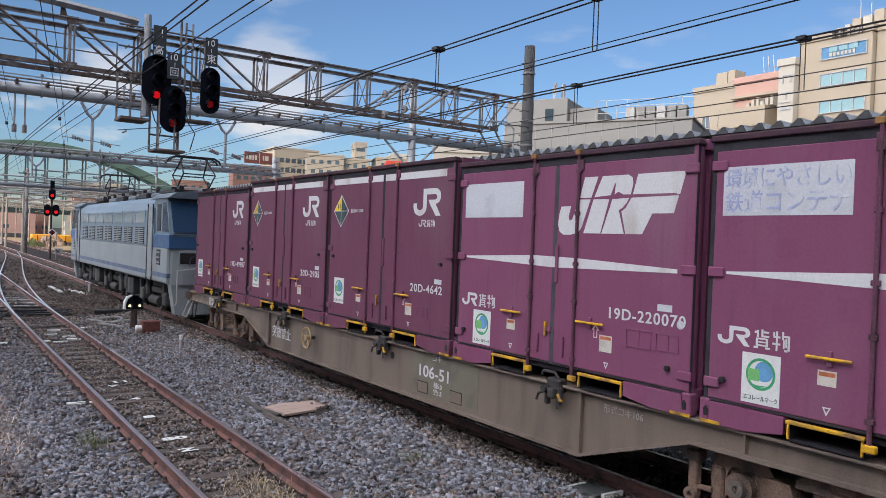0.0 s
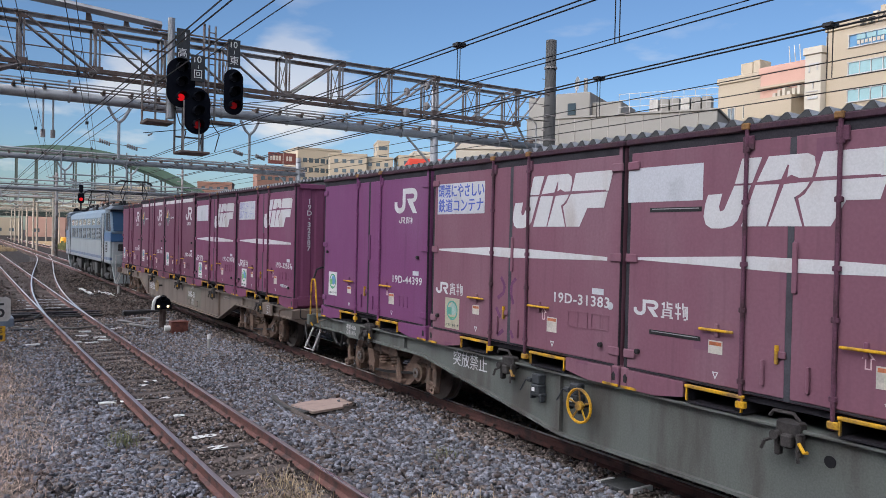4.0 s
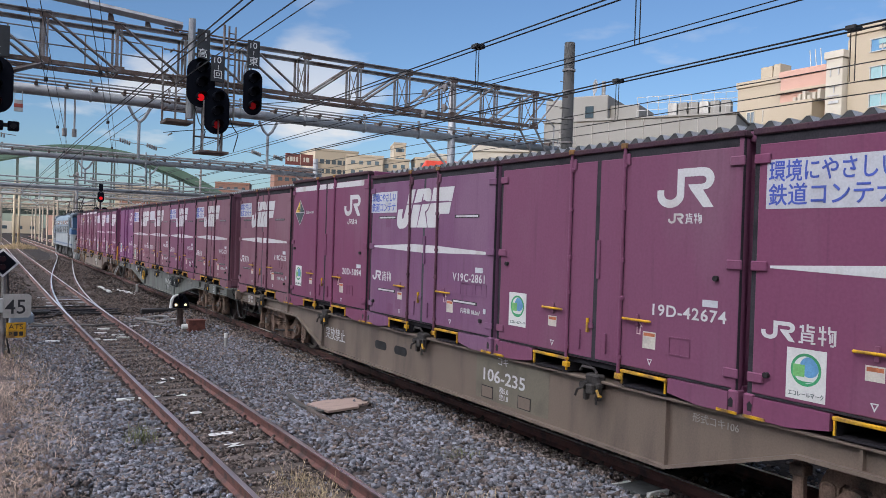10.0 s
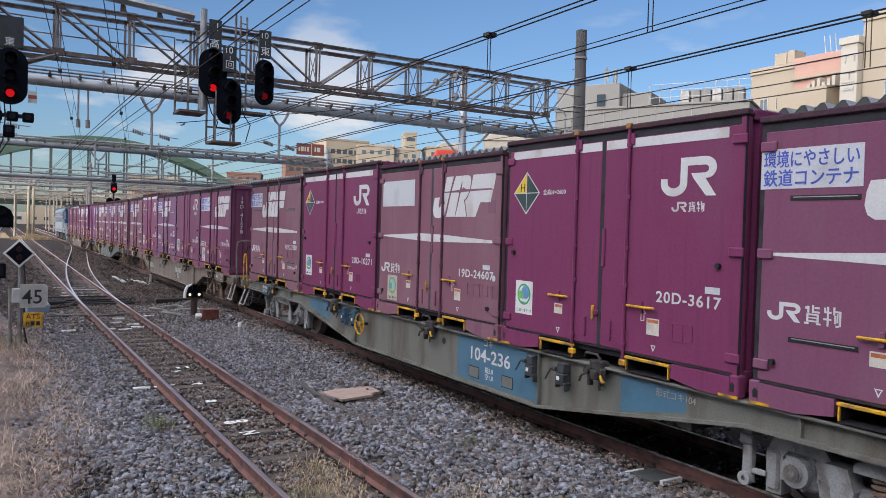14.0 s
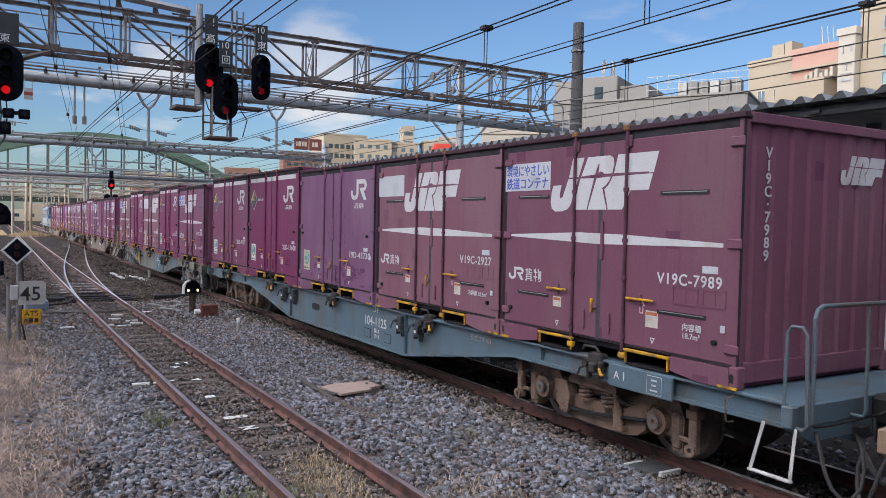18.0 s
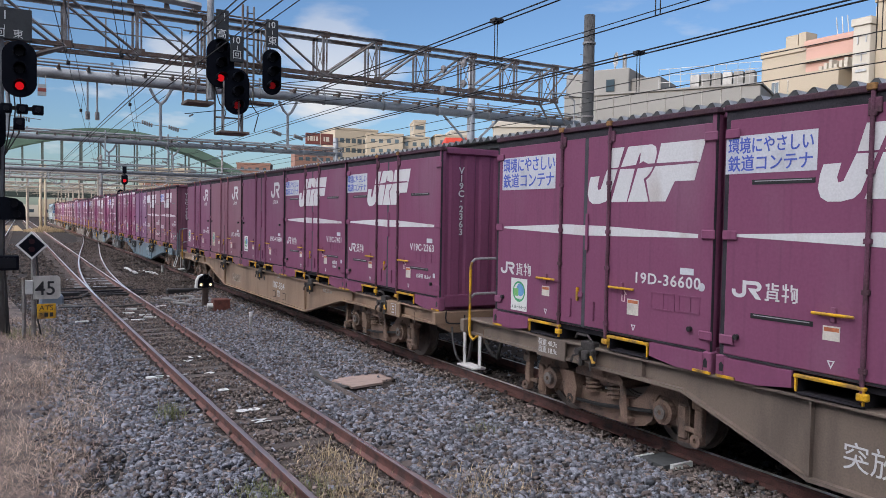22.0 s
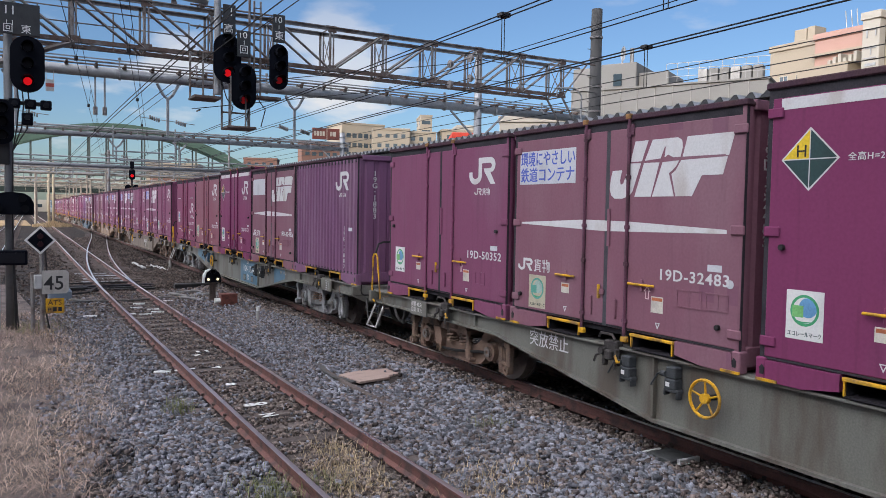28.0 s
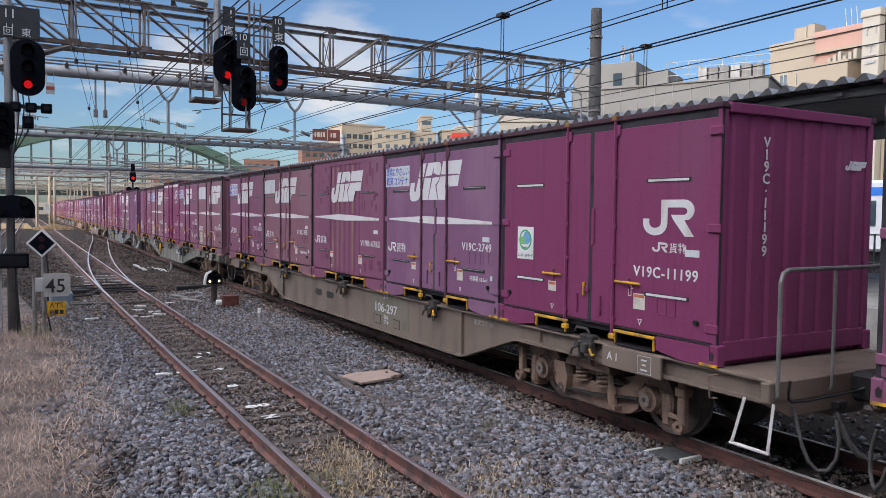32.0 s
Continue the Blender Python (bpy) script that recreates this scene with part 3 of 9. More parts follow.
def lattice_gantry(y, xs, z0, z1, depth, turn):
    """A box truss crossing the tracks; its diagonals change direction at the bay named by turn."""
    top = thing("truss_gantry", label="weathered steel lattice truss gantry carrying signals and wires", category="gantry")
    x0, x1 = xs[0], xs[-1]
    for cy, cz, m in ((y, z0, TRUSS_RUST), (y + depth, z0, TRUSS_RUST), (y, z1, TRUSS), (y + depth, z1, TRUSS)):
        c = Shape().box(x0, x1, cy - 0.05, cy + 0.05, cz - 0.012, cz + 0.012)
        c.box(x0, x1, cy - 0.012, cy + 0.012, cz - 0.09 if cz == z1 else cz, cz if cz == z1 else cz + 0.09)
        part("chord", c, m, top)
    for i, x in enumerate(xs):
        for yy in (y, y + depth):
            part("post", Shape().box(x - 0.065, x - 0.015, yy - 0.012, yy + 0.012, z0, z1).box(x + 0.025, x + 0.065, yy - 0.012, yy + 0.012, z0, z1).box(x - 0.065, x - 0.055, yy, yy + 0.05, z0, z1), TRUSS, top)
        part("cross_brace", Shape().tube([(x, y, z0), (x, y + depth, z1)], 0.014, 5).tube([(x, y, z1), (x, y + depth, z0)], 0.014, 5), TRUSS, top)
        part("cross_strut", Shape().tube([(x, y, z0), (x, y + depth, z0)], 0.02, 6), TRUSS_RUST, top)
        part("cross_strut", Shape().tube([(x, y, z1), (x, y + depth, z1)], 0.02, 6), TRUSS, top)
        for zz in (z0, z1):
            part("gusset", Shape().box(x - 0.16, x + 0.12, y - 0.03, y + 0.03, zz - 0.03, zz + 0.03).box(x - 0.12, x + 0.12, y - 0.022, y - 0.014, zz - 0.01 if zz == z0 else zz - 0.14, zz + 0.14 if zz == z0 else zz + 0.01), TRUSS_RUST, top)
        if i < len(xs) - 1:
            xn = xs[i + 1]
            for yy in (y, y + depth):
                a, b = (z1, z0) if i < turn else (z0, z1)
                part("diagonal", Shape().tube([(x, yy, a), (xn, yy, b)], 0.034, 4), TRUSS, top)
            part("lacing", Shape().tube([(x, y, z0), (xn, y + depth, z0)], 0.014, 5), TRUSS_RUST, top)
    for yy in (y, y + depth):
        part("end_strut", Shape().tube([(x1, yy, z0), (x1 + 1.1, yy + 0.3, z0 - 1.2)], 0.035, 6), TRUSS, top)
        part("end_strut", Shape().tube([(x1, yy, z0), (x1 + 1.0, yy, z1)], 0.03, 6), TRUSS, top)
        part("end_strut", Shape().tube([(x1, yy, z1), (x1 + 1.3, yy, z1)], 0.035, 6), TRUSS, top)
    part("walkway_loop", Shape().tube([(x1 - 0.3, y - 0.1, z0), (x1 - 0.25, y - 0.1, z0 + 0.25), (x1 + 0.4, y - 0.1, z0 + 0.3), (x1 + 0.7, y - 0.1, z0 + 0.1), (x1 + 0.7, y - 0.1, z0 - 0.9)], 0.025, 6), GALV, top)
    # bent leg towards the mast, and a pipe rail along the walkway
    part("knee_brace", Shape().tube([(1.3, y, z0), (-0.6, y, z0 - 0.8)], 0.06, 4), TRUSS, top)
    for z in (6.72, 7.05):
        part("walkway_rail", Shape().tube([(-6.0, y + depth, z), (3.95, y + depth, z)], 0.016, 6), TRUSS, top)
    for x in (0.6, 2.2, 3.95):
        part("walkway_rail", Shape().tube([(x, y + depth, z0), (x, y + depth, 7.05)], 0.016, 6), TRUSS, top)
    return top


lattice_gantry(19.25, [-6.4 + 1.54 * i for i in range(15)], 6.13, 7.27, 0.75, 9)
for k, (x, z) in enumerate(((10.07, 6.32), (10.69, 6.54), (10.07, 5.79), (10.69, 6.01))):
    ins = thing("insulator", pose(x, 17.5, z), "round pale porcelain insulator strung on a wire", "insulator", "porcelain insulators")
    part("disc", Shape().disc((0, 0, 0), "x", 0.0, 0.105, 0.05, 16).disc((0.05, 0, 0), "x", 0.0, 0.06, 0.06, 12), INSUL, ins)
    part("span_wire", Shape().tube([(-6.2, 1.75, -0.95) if k % 2 == 0 else (-0.62, 0, -0.22), (0, 0, 0), (0.62, 0, 0.22) if k % 2 == 0 else (6.0, 1.9, 0.4)], 0.010, 5), BLACKIRON, ins)

pole = thing("concrete_pole", pose(16.80, 19.6, -0.36), "tall dark grey concrete pole", "pole")
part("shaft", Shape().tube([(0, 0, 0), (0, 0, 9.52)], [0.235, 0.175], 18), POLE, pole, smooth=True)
for z in (4.6, 6.2, 7.0, 7.9, 8.6):
    part("band", Shape().disc((0, 0, z), "z", 0.17, 0.215, 0.06), TRUSS, pole)
    part("step_bolt", Shape().tube([(-0.2, 0, z + 0.3), (-0.36, 0, z + 0.3)], 0.012, 6), TRUSS, pole)


SIGNBOARD = mat("dusty_white_board", (0.42, 0.42, 0.41), 0.6, vary=0.15)


def pipe_gantry(y, x0, x1, z, r, masts, upper=True, group=""):
    ob = thing("pipe_gantry", label="grey galvanised steel pipe beam gantry over the tracks", category="gantry", group="pipe gantries")
    part("beam", Shape().tube([(x0, y, z), (x1, y, z)], r, 12), GALV, ob, smooth=True)
    n = int((x1 - x0) / 2.4)
    for i in range(n + 1):
        x = x0 + (x1 - x0) * i / n
        if y < 60:
            part("flange", Shape().disc((x, y, z), "x", r, r + 0.035, 0.06), GALV, ob)
        if upper:
            part("stay", Shape().tube([(x, y, z + r), (x, y, z + r + 0.28)], 0.018, 6), GALV, ob)
            part("insulator", Shape().disc((x, y, z + r + 0.30), "z", 0, 0.05, 0.1, 10), INSUL, ob)
    if upper:
        for k, (dz, dy) in enumerate(((0.26, -0.12), (0.20, 0.15))):
            part("cable_tray", Shape().box(x0, x1, y + dy - 0.03, y + dy + 0.03, z + r + dz - 0.04, z + r + dz - 0.01), GALV, ob)
    if upper:
        # dark cross angles that carry the cable runs
        m = int((x1 - x0) / 0.85) if y < 60 else 0
        for i in range(m):
            x = x0 + 0.4 + 0.85 * i
            s = Shape().box(x - 0.03, x + 0.03, y - 0.34, y + 0.34, z + r + 0.04, z + r + 0.085)
            s.box(x - 0.05, x + 0.05, y - r - 0.02, y + r + 0.02, z + r - 0.05, z + r + 0.04)
            part("cross_angle", s, TRUSS_RUST, ob)
        for dy in (-0.30, 0.30):
            part("cable_run", Shape().tube([(x0, y + dy, z + r + 0.11), (x1, y + dy, z + r + 0.11)], 0.028, 6), TRUSS, ob)
    for mx, top in masts:
        part("mast", Shape().tube([(mx, y, -0.36), (mx, y, top)], [0.19, 0.15], 14), GALV, ob, smooth=True)
        for s in (-1, 1):
            part("brace", Shape().tube([(mx + s * 1.3, y, z - r), (mx, y, z - 1.35)], 0.05, 8), GALV, ob)
    return ob


def hanger(parent, x, y, z, drop, fork=0.3):
    """A forked bracket that carries the contact wire under a beam."""
    a = Shape().tube([(x - fork, y, z), (x - fork * 0.45, y, z - 0.35), (x, y, z - 0.5), (x, y, z - drop)], 0.050, 6)
    a.tube([(x + fork, y, z), (x + fork * 0.45, y, z - 0.35), (x, y, z - 0.5)], 0.050, 6)
    part("bracket", a, GALV, parent)
    b = Shape()
    for k in range(5):
        b.disc((x - 0.3 - 0.07 * k, y - 0.1, z - drop * 0.72 + 0.02 * k), "x", 0.01, 0.072, 0.04, 10)
        b.disc((x + 0.3 + 0.07 * k, y + 0.1, z - drop * 0.72 - 0.02 * k), "x", 0.01, 0.072, 0.04, 10)
    b.tube([(x - 0.9, y - 0.1, z - drop * 0.68), (x + 0.9, y + 0.1, z - drop * 0.75)], 0.012, 5)
    part("insulator", b, INSUL, parent)


pg = pipe_gantry(27.0, -9.0, 22.6, 6.74, 0.17, ((16.9, 9.2),))
for x in (0.2, 4.65, 9.05):
    hanger(pg, x, 27.0, 6.55, 1.7, 0.34)
for x in (2.43, 2.71):
    part("hanger_rod", Shape().tube([(x, 27, 6.6), (x, 27, 5.6)], 0.03, 6), GALV, pg)
    part("insulator", Shape().disc((x, 27, 5.5), "z", 0.01, 0.07, 0.25, 10), INSUL, pg)
hb = thing("hanging_board", pose(1.13, 26.8, 6.16), "small white board with a red band under the pipe beam", "railway sign")
part("board", Shape().box(-0.12, 0.12, 0, 0.02, -0.18, 0.18, 0.004), SIGNBOARD, hb)
part("red_band", Shape().box(-0.12, 0.12, -0.006, -0.001, -0.05, 0.06), mat("faded_red_band", (0.30, 0.06, 0.04), 0.6), hb)
for x in (-0.10, 0.10):
    part("strap", Shape().tube([(x, 0.01, 0.15), (x, 0.1, 0.5)], 0.01, 5), GALV, hb)
pg3 = pipe_gantry(46.0, -14.0, 19.0, 6.35, 0.15, ((18.6, 7.4),))
for x in (5.2, 8.6):
    hanger(pg3, x, 46.0, 6.2, 1.3, 0.4)
part("upper_rail", Shape().tube([(-14, 46, 6.75), (19, 46, 6.75)], 0.05, 8), GALV, pg3)
part("guard_cage", Shape().tube([(5.0, 45.8, 6.9), (5.0, 45.8, 5.2), (5.4, 45.8, 5.0), (8.0, 45.8, 5.0), (8.3, 45.8, 5.2), (8.3, 45.8, 6.9)], 0.04, 6), GALV, pg3)
part("guard_cage", Shape().tube([(5.0, 45.8, 5.5), (8.3, 45.8, 5.5)], 0.04, 6), GALV, pg3)
for y, z, x0, x1 in ((72, 5.9, -20, 26), (98, 6.2, -22, 34), (122, 7.0, -25, 40), (150, 7.2, -30, 45)):
    f = pipe_gantry(y, x0, x1, z, 0.16, ((x1 - 3, z + 0.6), (x0 + 18, z + 0.6)), upper=(y < 100))
    part("upper_rail", Shape().tube([(x0, y, z + 0.7), (x1, y, z + 0.7)], 0.06, 6), GALV, f)
    for k in range(6):
        x = x0 + 20 + k * 4.1
        part("bracket", Shape().tube([(x - 0.7, y, z), (x - 0.6, y, z - 0.9), (x, y, z - 1.2), (x + 0.6, y, z - 0.9), (x + 0.7, y, z)], 0.05, 6), GALV, f)
YARDSTEEL = mat("dull_yard_steel", (0.33, 0.285, 0.235), 0.7, 0.0, vary=0.3)
# warm low sun is painted into the concrete colour of the far poles
SUNPOLE = mat("sunlit_pole_concrete", (0.42, 0.36, 0.27), 0.8, vary=0.15)
for x, y, h in ((4.34, 108, 8.6), (4.86, 108, 8.6), (8.35, 80, 8.2), (24.8, 100, 11.6)):
    p = thing("concrete_pole", pose(x, y, -0.36), "pale concrete pole standing in the yard", "pole", "yard poles")
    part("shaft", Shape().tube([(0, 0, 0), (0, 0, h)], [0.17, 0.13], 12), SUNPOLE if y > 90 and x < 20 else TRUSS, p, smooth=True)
    for k in range(3):
        part("cross_arm", Shape().tube([(-0.7, 0, h - 0.5 - 0.9 * k), (0.7, 0, h - 0.5 - 0.9 * k)], 0.045, 6), TRUSS, p)
mound = Shape()
for k in range(900):
    a, r = random.random() * 6.28, 1.9 * random.random() ** 0.6
    x, y = 4.7 + r * math.cos(a) * 1.2, 106.5 + r * math.sin(a)
    mound.box(x - 0.03, x + 0.03, y - 0.03, y + 0.03, -0.36, -0.1 + 0.75 * random.random() * (1 - r / 2.4))
solid("dry_bush", mound, TUFT, "sunlit dry yellow weeds round the poles", "bush")

# ---- overhead wires ----


def wire(x, z, r, y0=-12.0, y1=250.0, sag=0.0, swing=0.0, label="black overhead line wire above the track", clip_every=0):
    w = thing("overhead_wire", label=label, category="wire", group="overhead wires")
    pts = []
    spans = [y0, 19.6, 46.3, 72, 98, 150, y1]
    for a, b in zip(spans[:-1], spans[1:]):
        k = 6 if b < 100 else 4
        for i in range(k):
            t = i / k
            y = a + (b - a) * t
            pts.append((track_x(y, x) + swing * (y - 20), y, z - sag * 4 * t * (1 - t)))
    pts.append((track_x(y1, x), y1, z))
    part("strand", Shape().tube(pts, r, 5), WIRE, w)
    return w


def twin(x, z, r, gap, drop=0.0, at=()):
    """Two strands side by side, with clamps and a dropper."""
    a = wire(x, z, r)
    wire(x + gap, z - 0.03, r)
    for y in at:
        part("clamp", Shape().box(track_x(y, x) - 0.05, track_x(y, x) + gap + 0.05, y - 0.08, y + 0.08, z - 0.04, z + 0.03, 0.01), BLACKIRON, a)
        if drop:
            part("dropper", Shape().tube([(x + gap / 2, y - 0.04, z), (x + gap / 2, y - 0.04, z - drop)], 0.008, 5), WIRE, a)
            part("dropper", Shape().tube([(x + gap / 2, y + 0.04, z), (x + gap / 2, y + 0.04, z - drop)], 0.008, 5), WIRE, a)


twin(7.05, 5.70, 0.012, 0.085, 0.70, (7.0, 10.6))
wire(7.05, 4.99, 0.009)
wire(7.00, 5.04, 0.007)
twin(11.1, 5.83, 0.016, 0.11, 0.80, (6.6, 11.5))
wire(11.1, 5.26, 0.009)
wire(11.1, 5.00, 0.009)
wire(11.1, 4.81, 0.009)
twin(2.98, 5.55, 0.012, 0.085)
wire(2.98, 5.05, 0.009)
wire(5.2, 6.75, 0.012)
wire(-1.0, 6.1, 0.012)
wire(-0.7, 5.2, 0.010)
# wires of the crossover, swinging from the siding towards the next line
for k, (a, b) in enumerate((((-0.1, 4.9), (4.6, 47.0)), ((0.3, 4.7), (6.3, 42.5)))):
    for j, (z, r) in enumerate(((5.1, 0.006), (5.55, 0.006))):
        w = thing("overhead_wire", label="black overhead line wire over the crossover", category="wire", group="overhead wires")
        dx, dy = (b[0] - a[0]) / 12, (b[1] - a[1]) / 12
        part("strand", Shape().tube([(a[0] + dx * i + 0.06 * j, a[1] + dy * i, z) for i in range(-4, 13)], r, 5), WIRE, w)
        if j == 0:
            for i in (1, 3, 5, 7):
                part("dropper", Shape().tube([(a[0] + dx * i, a[1] + dy * i, 5.1), (a[0] + dx * i + 0.06, a[1] + dy * i, 5.55)], 0.004, 4), WIRE, w)
                part("clip", Shape().box(a[0] + dx * i - 0.03, a[0] + dx * i + 0.03, a[1] + dy * i - 0.05, a[1] + dy * i + 0.05, 5.07, 5.14), BLACKIRON, w)

# ---- colour light signals ----
SIGNAL = mat("signal_black", (0.004, 0.005, 0.009), 0.75, vary=0.2, spec=0.08)
LENS_RED = mat("red_signal_lens", (0.16, 0.004, 0.006), 0.5, spec=0.1, emit=(1.0, 0.012, 0.02), emit_strength=0.55)
LENS_OFF = mat("dark_signal_lens", (0.010, 0.010, 0.014), 0.45, spec=0.15)
LENS_DIM = mat("dim_red_lens", (0.06, 0.004, 0.006), 0.5, spec=0.1, emit=(1.0, 0.03, 0.04), emit_strength=0.10)
LENS_WHITE = mat("warm_white_lamp", (0.9, 0.8, 0.6), 0.2, emit=(1.0, 0.82, 0.5), emit_strength=1.6)
ROUTEPLATE = mat("dusty_black_plate", (0.030, 0.033, 0.036), 0.7, vary=0.25, scale=6)
SIGNWHITE = mat("enamel_white", (0.62, 0.62, 0.60), 0.4, vary=0.12)


def oval(cx, cz, w, h, seg=20):
    """An upright plate with rounded ends."""
    pts = []
    for k in range(seg + 1):
        t = math.pi * k / seg
        pts.append((cx + w / 2 * math.cos(t), cz + (h - w) / 2 + w / 2 * math.sin(t)))
    for k in range(seg + 1):
        t = math.pi + math.pi * k / seg
        pts.append((cx + w / 2 * math.cos(t), cz - (h - w) / 2 + w / 2 * math.sin(t)))
    return pts


def head(name, x, y, z, w, h, lamps, lit, label, texts=(), plate=None, dim=False):
    """A signal head that faces the camera, with hooded lenses and a route plate above."""
    s = thing(name, pose(x, y, z), label, "railway signal", "signals")
    part("backboard", Shape().prism(oval(0, 0, w, h), "y", -0.02, 0.02), SIGNAL, s)
    part("case", Shape().box(-w * 0.28, w * 0.28, 0.02, 0.26, -h * 0.4, h * 0.4, 0.02), SIGNAL, s)
    for i in range(lamps):
        lz = h * 0.30 - i * h * 0.60 / (lamps - 1)
        hood = Shape()
        seg = 14
        vs, fs = [], []
        for k in range(seg + 1):
            t = -0.5 + (math.pi + 1.0) * k / seg
            for yy, rr in ((-0.02, 0.125), (-0.30, 0.12), (-0.30, 0.112), (-0.02, 0.117)):
                vs.append((rr * math.cos(t), yy if abs(math.cos(t)) < 0.95 or yy > -0.1 else yy * 0.8, lz + rr * math.sin(t)))
        for k in range(seg):
            for q in range(4):
                fs.append((k * 4 + q, k * 4 + (q + 1) % 4, (k + 1) * 4 + (q + 1) % 4, (k + 1) * 4 + q))
        part("hood", hood.add(vs, fs), SIGNAL, s)
        part("lens", Shape().disc((0, -0.028, lz), "y", 0.0, 0.085, 0.02, 18), (LENS_DIM if dim else LENS_RED) if i == lit else LENS_OFF, s, "glowing red lens" if i == lit else "")
    if plate:
        px, pz, pw, ph = plate
        b = part("route_plate", Shape().box(px - pw / 2, px + pw / 2, -0.02, 0.02, pz - ph / 2, pz + ph / 2, 0.005), ROUTEPLATE, s, "black route plate with white characters")
        for body, tx, tz, size, vert in texts:
            put("lettering", text_mesh(body, size, SIGNWHITE, 1.0, vert), b, pose(tx, -0.024, tz, 90, 0, 0))
    return s


head("railway_signal", 4.60, 18.75, 6.05, 0.66, 1.17, 3, 2, "black hooded colour light signal glowing red under a gantry",
     (("1", 0.02, 1.02, 0.26, False), ("高", -0.10, 0.62, 0.24, False)), (0.04, 0.88, 0.30, 0.80))
head("railway_signal", 4.94, 18.55, 5.38, 0.60, 1.10, 3, 2, "black hooded colour light signal hung lower on a bracket",
     (("10", -0.14, 1.15, 0.22, False), ("1", -0.03, 1.0, 0.14, False), ("回", -0.11, 0.80, 0.22, False)), (0.0, 1.02, 0.32, 0.62), True)
head("railway_signal", 5.85, 18.7, 5.97, 0.47, 1.12, 3, 2, "slim black colour light signal glowing red on the gantry",
     (("10", -0.14, 1.08, 0.22, False), ("1", -0.04, 0.92, 0.14, False), ("東", -0.12, 0.68, 0.24, False)), (0.0, 0.94, 0.30, 0.68), True)
cage = thing("signal_cage", label="weathered steel signal hanger with a service basket", category="signal bracket")
for x, z0, z1 in ((4.42, 5.2, 7.60), (5.20, 4.4, 7.6), (4.72, 4.4, 7.3)):
    part("upright", Shape().tube([(x, 19.0, z0), (x, 19.0, z1)], 0.03 if x != 4.42 else 0.085, 12), TRUSS if x != 4.42 else GALV, cage)
for x, z0, z1 in ((4.55, 4.4, 5.6), (5.20, 4.4, 5.3), (5.34, 5.2, 7.6), (5.50, 5.2, 7.6), (3.8, 5.05, 6.2), (4.1, 5.05, 6.2), (4.36, 5.05, 6.2)):
    part("upright", Shape().tube([(x, 19.08, z0), (x, 19.08, z1)], 0.026, 6), TRUSS, cage)
part("basket_floor", Shape().box(4.52, 5.22, 18.4, 19.05, 4.36, 4.42, 0.01), TRUSS_RUST, cage)
part("ladder", Shape().tube([(4.62, 18.5, 4.4), (4.62, 18.5, 5.6)], 0.02, 6).tube([(4.98, 18.5, 4.4), (4.98, 18.5, 5.2)], 0.02, 6), TRUSS, cage)
for z in (4.8, 5.55, 6.2, 6.8, 7.3):
    part("crossbar", Shape().tube([(3.8 if z > 5.5 else 4.55, 19.08, z), (5.9 if z > 5.6 else 5.2, 19.08, z)], 0.022, 6), TRUSS_RUST, cage)
    part("crossbar", Shape().tube([(4.0, 18.95, z), (4.0, 19.3, z)], 0.022, 6), TRUSS, cage)
part("platform_shelf", Shape().box(3.78, 4.4, 18.5, 19.2, 5.03, 5.09), TRUSS_RUST, cage)
part("platform_shelf", Shape().box(5.3, 5.95, 18.8, 19.2, 5.18, 5.24), TRUSS_RUST, cage)
part("duct", Shape().tube([(0.4, 19.3, 7.70), (2.26, 19.3, 7.60), (4.26, 19.3, 7.47)], 0.095, 4), GALV, cage, "pale square cable duct")
for x, z in ((2.66, 7.55), (3.48, 7.50), (4.14, 7.45)):
    part("duct_bracket", Shape().prism([(x - 0.07, 7.24), (x + 0.10, 7.24), (x + 0.05, z - 0.10), (x - 0.01, z + 0.10), (x - 0.05, z + 0.10)], "y", 19.36, 19.40), TRUSS_RUST, cage)
for k in range(3):
    x = 4.5 + 0.4 * k
    part("cable", Shape().tube([(x, 19.0, 5.6), (x + 0.1, 18.8, 5.1), (x + 0.25, 18.8, 4.9), (x + 0.2, 19, 4.5)], 0.014, 5), BLACKIRON, cage)

for z in (5.35, 5.65, 5.95, 6.2):
    part("guard_bar", Shape().tube([(3.8, 19.08, z), (4.36, 19.08, z)], 0.018, 5).tube([(3.8, 18.55, z), (3.8, 19.08, z)], 0.018, 5), TRUSS_RUST, cage)
for k in range(9):
    part("rung", Shape().tube([(5.34, 19.08, 5.35 + 0.26 * k), (5.50, 19.08, 5.35 + 0.26 * k)], 0.014, 5), TRUSS_RUST, cage)

# the signal mast beside the siding
mast = thing("signal_mast", label="grey steel signal mast with ladder and cables", category="mast")
part("post", Shape().tube([(0.0, 19.1, -0.36), (0.0, 19.1, 8.2)], 0.085, 14), mat("grey_mast_paint", (0.15, 0.155, 0.16), 0.6, vary=0.2, scale=4), mast, smooth=True)
part("cabinet", Shape().box(-0.30, 0.02, 18.95, 19.0, 3.3, 4.7, 0.02), BLACKIRON, mast)
for s in (0, 0.09, 0.2):
    part("cable", Shape().tube([(0.12 + s, 18.95, 5.6), (0.2 + s, 18.9, 4.6), (0.16 + s, 18.9, 4.1), (0.08, 18.9, 3.6), (0.06, 18.92, 1.6), (0.10 + s * 0.3, 18.9, -0.3)], 0.014, 6), BLACKIRON, mast)
for k in range(14):
    part("rung", Shape().tube([(-0.5, 19.0, 0.2 + 0.38 * k), (-0.2, 19.0, 0.2 + 0.38 * k)], 0.014, 5), GALV, mast)
